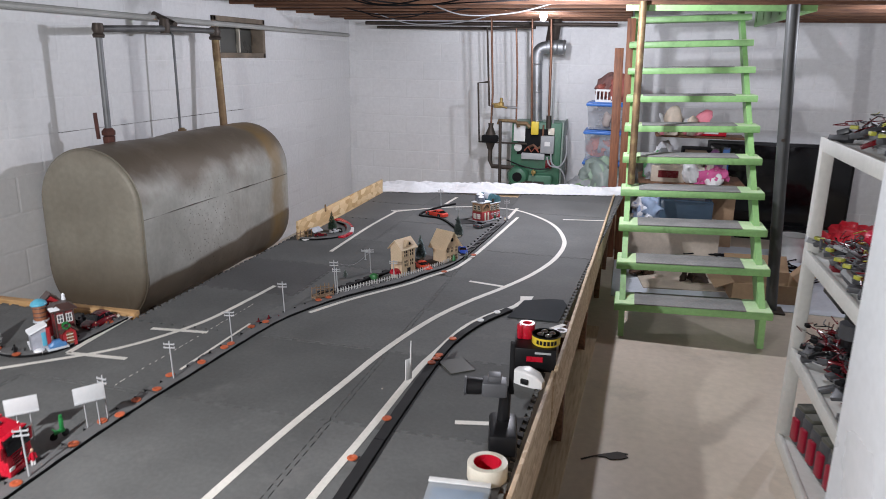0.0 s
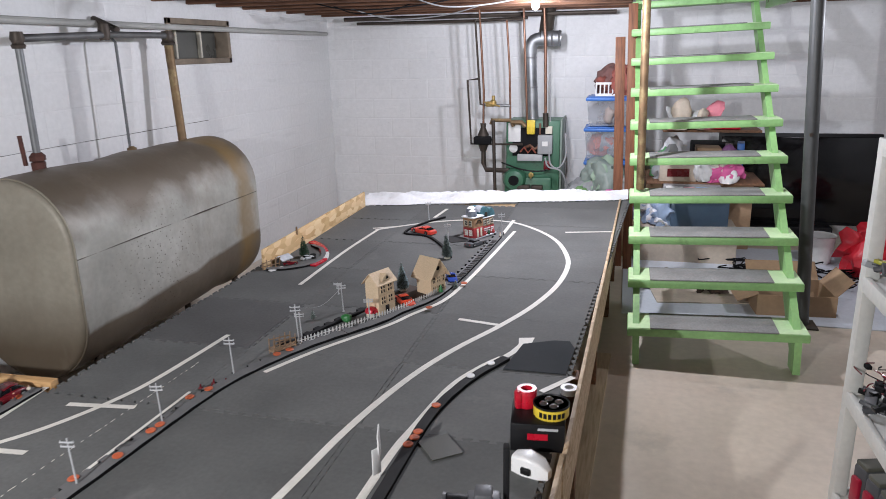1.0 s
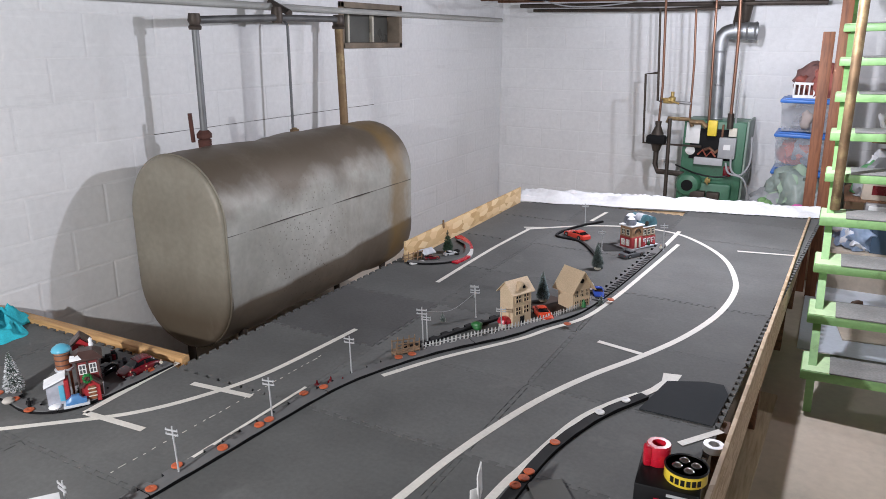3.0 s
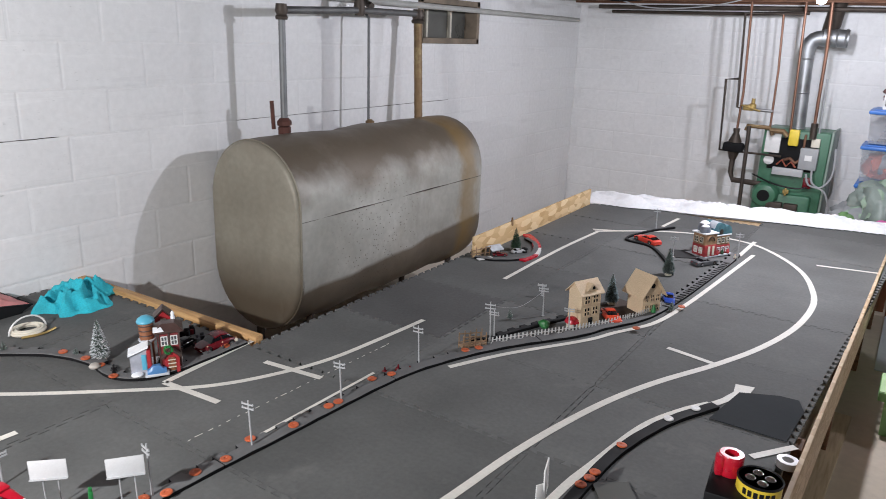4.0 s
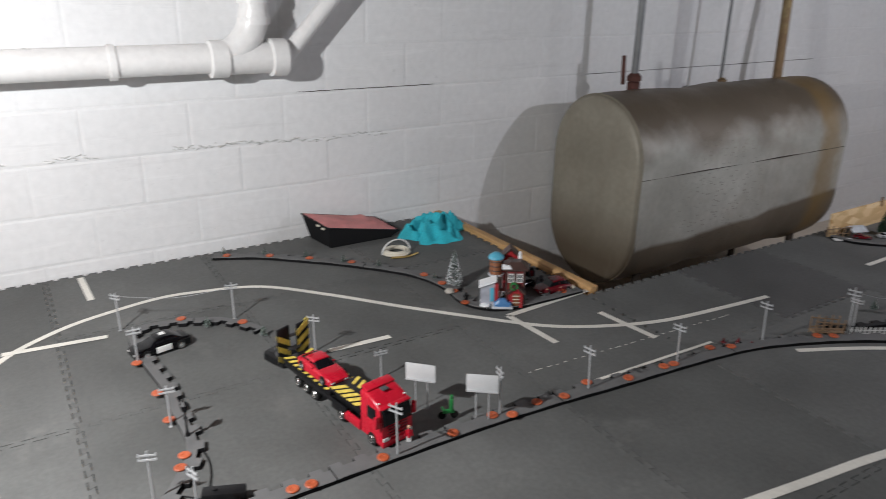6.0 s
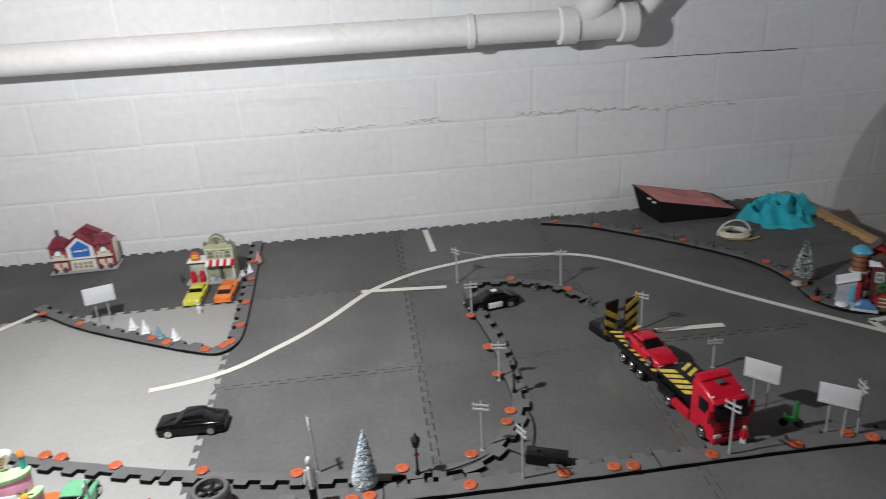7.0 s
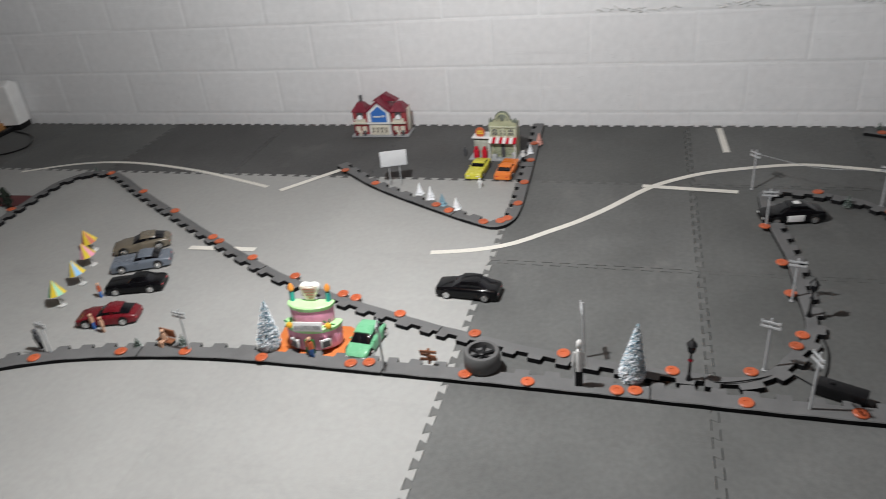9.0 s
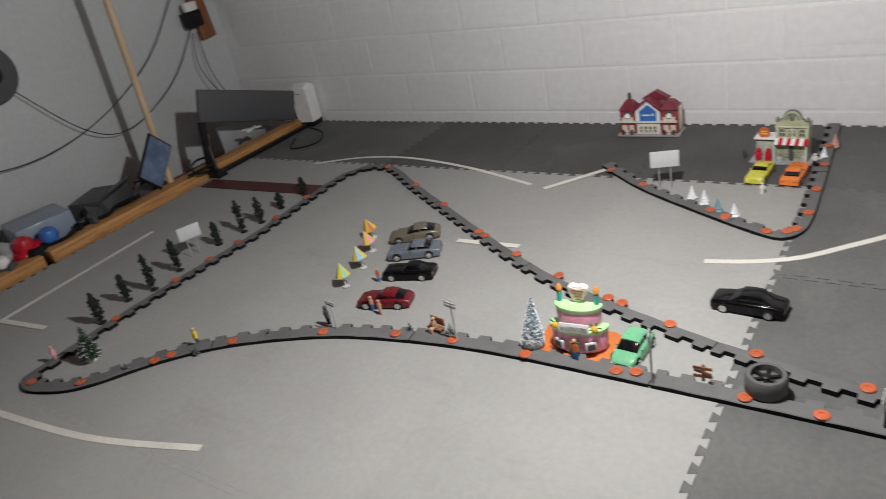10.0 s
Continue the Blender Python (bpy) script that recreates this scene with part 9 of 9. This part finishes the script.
part("shell", loft(bmesh.new(), [rounded(0.05, 0.2, 0.03, -0.05, 0.25), rounded(0.055, 0.22, 0.03, 0.0, 0.25), rounded(0.05, 0.2, 0.03, 0.05, 0.25)]), "white", router)
part("foot", B(((0, 0, 0.015), (0.1, 0.1, 0.03)), bevel=0.004), "black", router)
part("mark", B(((0.0565, 0, 0.2), (0.002, 0.03, 0.005))), "grey", router)
solid("router_cable", TB(spline([(-3.46, -2.36, T + 0.006), (-3.4, -2.2, T + 0.006), (-3.25, -2.1, T + 0.006), (-3.15, -2.2, T + 0.006), (-3.3, -2.32, T + 0.006)], 0.03), 0.004, 6), "black", "black cable curled on the mat beside the appliance", "cable")
solid("small_plane", B(((0, 0, 0), (0.09, 0.012, 0.012)), ((0.0, 0, 0.004), (0.03, 0.1, 0.004), 0, 25), bevel=0.003), "white", "small white toy plane clipped to the panel stand", "toy plane", (-3.06, -2.36, T + 0.15), 20)
solid("clear_screen", B(((-3.2, -2.62, T + 0.08), (0.32, 0.01, 0.15)), bevel=0.003), "grey", "pale grey sheet behind the panel stand", "sheet")
part_tab = thing("blue_screen", "tilted tablet with a blue picture on it", "tablet", (-2.53, -2.48, T + 0.045), 12)
part("case", B(((0, 0, 0.137), (0.155, 0.014, 0.235), 0, 0, 0, -45), bevel=0.005), "black", part_tab)
part("display", B(((0, 0.008, 0.137), (0.14, 0.003, 0.215), 0, 0, 0, -45)), surface("dim_blue_screen", (0.12, 0.17, 0.27), 0.25, big=8, vary=0.4), part_tab)
solid("maroon_ruler", B(((-2.7, -1.99, T + 0.003), (0.09, 0.75, 0.004), 0, 2)), surface("maroon_strip", (0.09, 0.02, 0.022), 0.5, vary=0.2), "long flat maroon strip lying on the mat", "strip")
solid("wooden_handle", TB([(-2.591, -2.516, 0.67), (-2.677, -2.539, 2.304)], 0.0175, 12), wood("pale_handle", (0.55, 0.4, 0.26), (0.42, 0.28, 0.16), 0.6, along=(12, 12, 1)), "pale wooden pole standing on the south rail", "handle")
solid("wall_board", B(((-3.44, -2.97, 1.5), (0.1, 0.03, 0.62), 0, 0, 0, 4), bevel=0.003), "brown_board", "dark brown board fixed in the corner", "board")
plug = thing("wall_plug", "black plug adaptor on the corner board", "plug", (-3.36, -2.93, 1.32))
part("body", B(((0, 0, 0), (0.11, 0.06, 0.09)), bevel=0.01), "black", plug)
part("white_plug", B(((0.01, 0.02, 0.07), (0.08, 0.04, 0.05)), bevel=0.008), "white", plug)
for a in ([(-3.36, -2.93, 1.25), (-3.35, -2.9, 1.0), (-3.42, -2.8, 0.75), (-3.45, -2.55, 0.68)], [(-3.33, -2.93, 1.25), (-3.28, -2.9, 1.05), (-3.36, -2.8, 0.8), (-3.4, -2.6, 0.7)],
          [(-2.2, -2.95, 1.35), (-2.5, -2.92, 0.98), (-2.75, -2.92, 0.9), (-3.1, -2.92, 1.05), (-3.35, -2.93, 1.3)], [(-1.8, -2.95, 1.0), (-2.2, -2.95, 0.93), (-2.6, -2.93, 1.0), (-3.0, -2.93, 1.2), (-3.3, -2.93, 1.5)]):
    solid("hanging_cable", TB(spline(a, 0.05), 0.0026, 6), "dull_black", "thin black cable hanging on the south wall", "cable", group="hanging cables")
fan = thing("round_fan", "dark grey round fan on the south wall", "fan", (-2.19, -2.99, 1.36))
part("housing", LT([(0.135, 0), (0.14, 0.03), (0.125, 0.06), (0.05, 0.07)], 30, turn=Matrix.Rotation(radians(-90), 4, "X")), "dark_grey", fan)
part("hub", LT([(0.045, 0.06), (0.045, 0.085)], 18, turn=Matrix.Rotation(radians(-90), 4, "X")), "black", fan)
for k, (x, y, s, m) in enumerate(((-1.84, -2.56, 0.05, "red"), (-1.95, -2.55, 0.045, "blue"), (-1.72, -2.53, 0.035, "white"))):
    solid("toy_ball", LT([(s * 0.3, 0), (s * 0.85, s * 0.3), (s, s * 0.8), (s * 0.8, s * 1.4), (s * 0.25, s * 1.7)], 16), m, "small glossy plastic bottle top among the clutter", "cap", (x, y, T + 0.035), group="clutter on the south edge")
solid("rubbish_pile", TB(spline([(-2.4, -2.5, T + 0.06), (-2.3, -2.55, T + 0.05), (-2.2, -2.48, T + 0.055), (-2.1, -2.54, T + 0.05), (-2.0, -2.47, T + 0.055), (-1.9, -2.5, T + 0.045)], 0.02), 0.008, 6), "dull_black", "black strap lying along the south rail", "strap")
carton((-2.3, -2.68, 0.531), (0.22, 0.2, 0.2), "dark_grey", "dull dark grey metal box behind the south rail", 25, group="boxes on the south bench")
carton((-2.0, -2.72, 0.531), (0.25, 0.22, 0.22), clear_plastic("blue_grey_bin", (0.3, 0.36, 0.45), 0.9), "blue-grey plastic bin behind the south rail", -10, group="boxes on the south bench")
carton((-1.6, -2.72, 0.531), (0.3, 0.2, 0.22), "grey", "grey equipment case behind the south rail", 5, group="boxes on the south bench")
for k, (x, y, mats, lab) in enumerate(((-2.55, -2.62, ["dull_black", "dark_grey", "board_grey"], "dark jumble of straps and scraps behind the south rail"),
                                     (-2.15, -2.6, ["dark_grey", "blue", "dull_black"], "dark and blue jumble behind the south rail"),
                                     (-1.8, -2.62, ["dull_black", "red", "dark_grey", "grey"], "dark and red jumble behind the south rail"))):
    heap("scrap_jumble", (x, y, 0.531), (0.26, 0.2, 0.14), mats, 7, 60 + k, lab, "scraps", "scrap")
solid("clutter_bench", B(((-2.2, -2.755, 0.265), (2.6, 0.46, 0.53)), bevel=0.006), "under", "low wooden bench along the south wall", "bench")
solid("laptop_shell", B(((-2.32, -2.6, T + 0.1), (0.2, 0.16, 0.012), 0, 25, 35), bevel=0.004), "dark_grey", "tilted dark grey laptop shell", "laptop")

# ---- things on the near east edge ----
tbx = thing("black_product_box", "glossy black box with red and grey printing", "box", (-0.675, 2.8, T + 0.001), 6)
part("carton", B(((0, 0, 0.045), (0.16, 0.16, 0.09)), bevel=0.003), "black", tbx)
part("print", B(((0.0, -0.0815, 0.05), (0.06, 0.001, 0.02))), "red", tbx)
part("print", B(((0.03, -0.0815, 0.075), (0.06, 0.001, 0.008))), "silver", tbx)
can = thing("round_tin", "yellow and black round tin with silver domes", "tin", (-0.635, 2.795, T + 0.0915))
part("wall", LT([(0.052, 0), (0.054, 0.003), (0.054, 0.034), (0.052, 0.036)], 34), "yellow", can)
part("rim", LT([(0.0555, 0.034), (0.056, 0.038), (0.0525, 0.04), (0.051, 0.036)], 34), "black", can)
part("tray", LT([(0.05, 0.03), (0.05, 0.033)], 30), "dark_grey", can)
for k in range(4):
    a = math.pi / 2 * k + 0.4
    part("dome", LT([(0.014, 0.033), (0.013, 0.038), (0.007, 0.043), (0.001, 0.044)], 16, c=(0.024 * math.cos(a), 0.024 * math.sin(a), 0)), "chrome", can)
for k in range(6):
    a = -math.pi / 2 + (k - 2.5) * 0.26 + 0.15
    part("print", B(((0.0545 * math.cos(a), 0.0545 * math.sin(a), 0.017), (0.0015, 0.01, 0.016), 0, math.degrees(a))), "black", can)
cup = thing("tape_dispenser", "red plastic tape dispenser standing on the black box", "dispenser", (-0.715, 2.835, T + 0.0915), 20)
part("drum", LT([(0.03, 0), (0.032, 0.004), (0.032, 0.055), (0.03, 0.058), (0.018, 0.058), (0.017, 0.03)], 24), "red", cup)
part("blade_arm", B(((-0.03, -0.012, 0.028), (0.02, 0.03, 0.056)), bevel=0.006), "red", cup)
part("tape_core", LT([(0.018, 0.002), (0.018, 0.03)], 20), "white", cup)
roll = thing("white_tape_roll", "white tape roll lying on the mat", "tape roll", (-0.605, 3.12, T + 0.002))
part("roll", LT([(0.016, 0), (0.03, 0), (0.03, 0.022), (0.016, 0.022), (0.016, 0.001)], 26), "white", roll)
gun = thing("white_controller", "white pistol-shaped radio controller in front of the black box", "controller", (-0.672, 2.61, T + 0.001), -20)
part("grip", loft(bmesh.new(), [rounded(0.022, 0.05, 0.0, -0.05, 0.4), rounded(0.03, 0.06, 0.0, -0.01, 0.4), rounded(0.025, 0.05, 0.0, 0.035, 0.4), rounded(0.012, 0.025, 0.0, 0.06, 0.4)]), "white", gun)
part("trigger", B(((0.0, -0.032, 0.02), (0.03, 0.012, 0.02)), bevel=0.004), "black", gun)
part("wheel", LT([(0.018, 0), (0.02, 0.008), (0.018, 0.016)], 18, c=(-0.02, 0.03, 0.03), turn=Matrix.Rotation(radians(-90), 4, "X")), "black", gun)
gim = thing("camera_gimbal", "black handheld camera gimbal standing on its base", "gimbal", (-0.69, 2.17, T + 0.001), 10)
part("base", B(((0, 0, 0.035), (0.085, 0.16, 0.07)), bevel=0.012), "black", gim)
part("handle", TB([(0.0, 0.03, 0.05), (0.005, 0.035, 0.17)], [0.02, 0.017], 14), "black", gim)
part("arm", B(((0.02, 0.035, 0.24), (0.014, 0.03, 0.16)), ((-0.01, 0.035, 0.165), (0.08, 0.03, 0.016)), bevel=0.004), "dull_black", gim)
part("camera_body", B(((-0.03, 0.0, 0.19), (0.075, 0.06, 0.045)), ((-0.03, 0.0, 0.222), (0.04, 0.045, 0.02)), bevel=0.006), "dark_grey", gim)
part("lens", LT([(0.024, 0), (0.026, 0.02), (0.026, 0.045), (0.022, 0.05)], 22, c=(-0.065, 0, 0.19), turn=Matrix.Rotation(radians(-90), 4, "Y")), "black", gim)
part("lens_rim", LT([(0.028, 0.048), (0.029, 0.055), (0.02, 0.056)], 22, c=(-0.065, 0, 0.19), turn=Matrix.Rotation(radians(-90), 4, "Y")), "dark_grey", gim)
mt = thing("masking_tape", "cream masking tape roll with a red core", "tape roll", (-0.7, 1.985, T + 0.001))
part("roll", LT([(0.04, 0), (0.056, 0), (0.057, 0.003), (0.057, 0.045), (0.056, 0.048), (0.04, 0.048), (0.04, 0.001)], 34), "cream", mt)
part("core", LT([(0.0375, 0.001), (0.0395, 0.001), (0.0395, 0.047), (0.0375, 0.047), (0.0375, 0.002)], 34), "red", mt, "red cardboard core")
pack = thing("blister_pack", "clear plastic parts pack with a blue card", "package", (-0.755, 1.85, T + 0.001), 5)
part("tray", B(((0, 0, 0.012), (0.17, 0.12, 0.022)), bevel=0.005), clear_plastic("blister", (0.6, 0.65, 0.7), 0.45, 0.12), pack)
part("card", B(((0, -0.01, 0.014), (0.14, 0.08, 0.004))), surface("blue_card", (0.12, 0.25, 0.42), 0.5, big=60, vary=0.4), pack)
part("lid_flap", B(((0, 0.05, 0.026), (0.17, 0.02, 0.004)), bevel=0.001), "white", pack)
solid("red_pouch", B(((-0.595, 2.05, 0.26), (0.03, 0.12, 0.3), 0, 0, 0, 6), bevel=0.01), "red", "red fabric pouch hanging under the platform edge", "pouch")
# ---- concrete blocks of the west and north walls ----
BL, BH = 0.4064, 0.2032


def block_mesh(length, name):
    bm = bmesh.new()
    l, h, e = length - 0.003, BH - 0.002, 0.009
    back = [bm.verts.new((0.0, s * l / 2, t * h / 2)) for s, t in ((-1, -1), (1, -1), (1, 1), (-1, 1))]
    front = [bm.verts.new((0.0015, s * (l / 2 - e), t * (h / 2 - e))) for s, t in ((-1, -1), (1, -1), (1, 1), (-1, 1))]
    bm.faces.new(front)
    for i in range(4):
        bm.faces.new((back[i], back[(i + 1) % 4], front[(i + 1) % 4], front[i]))
    me = mesh_of(name, bm, "block", smooth=False)
    return me


full, half = block_mesh(BL, "block"), block_mesh(BL / 2, "block")
rnd = random.Random(5)
Z0 = 0.685 - 4 * BH                 # height of a bed joint near the floor
Y0 = 1.15


def lay(parent, place, a0, a1, odd, skip):
    row = 0
    z = Z0
    while z < 2.2:
        zc = z + BH / 2
        off = (row % 2) * BL / 2 if odd else ((row + 1) % 2) * BL / 2
        k0 = math.floor((a0 - Y0 - off) / BL)
        a = Y0 + off + k0 * BL
        while a < a1:
            c = a + BL / 2
            if c - BL / 2 > a0 - 0.25 and c + BL / 2 < a1 + 0.25 and not skip(c, zc):
                ob = new("block", full)
                ob.parent = parent
                ob.matrix_basis = place(c, zc, rnd.choice((0.0, -0.0004, -0.0009, -0.0013, -0.0016)))
            a += BL
        z += BH
        row += 1


lay(wall_west, lambda c, z, o: pose(WX - 0.0022 + o, c, z), SY, NY, True,
    lambda c, z: (WIN[0] - 0.2 < c < WIN[1] + 0.2 and z > WIN[2] - 0.1) or z < 0.1)
lay(wall_north, lambda c, z, o: pose(c, NY + 0.0022 - o, z, 0, 0, -90), WX, EX, False, lambda c, z: z < 0.1)
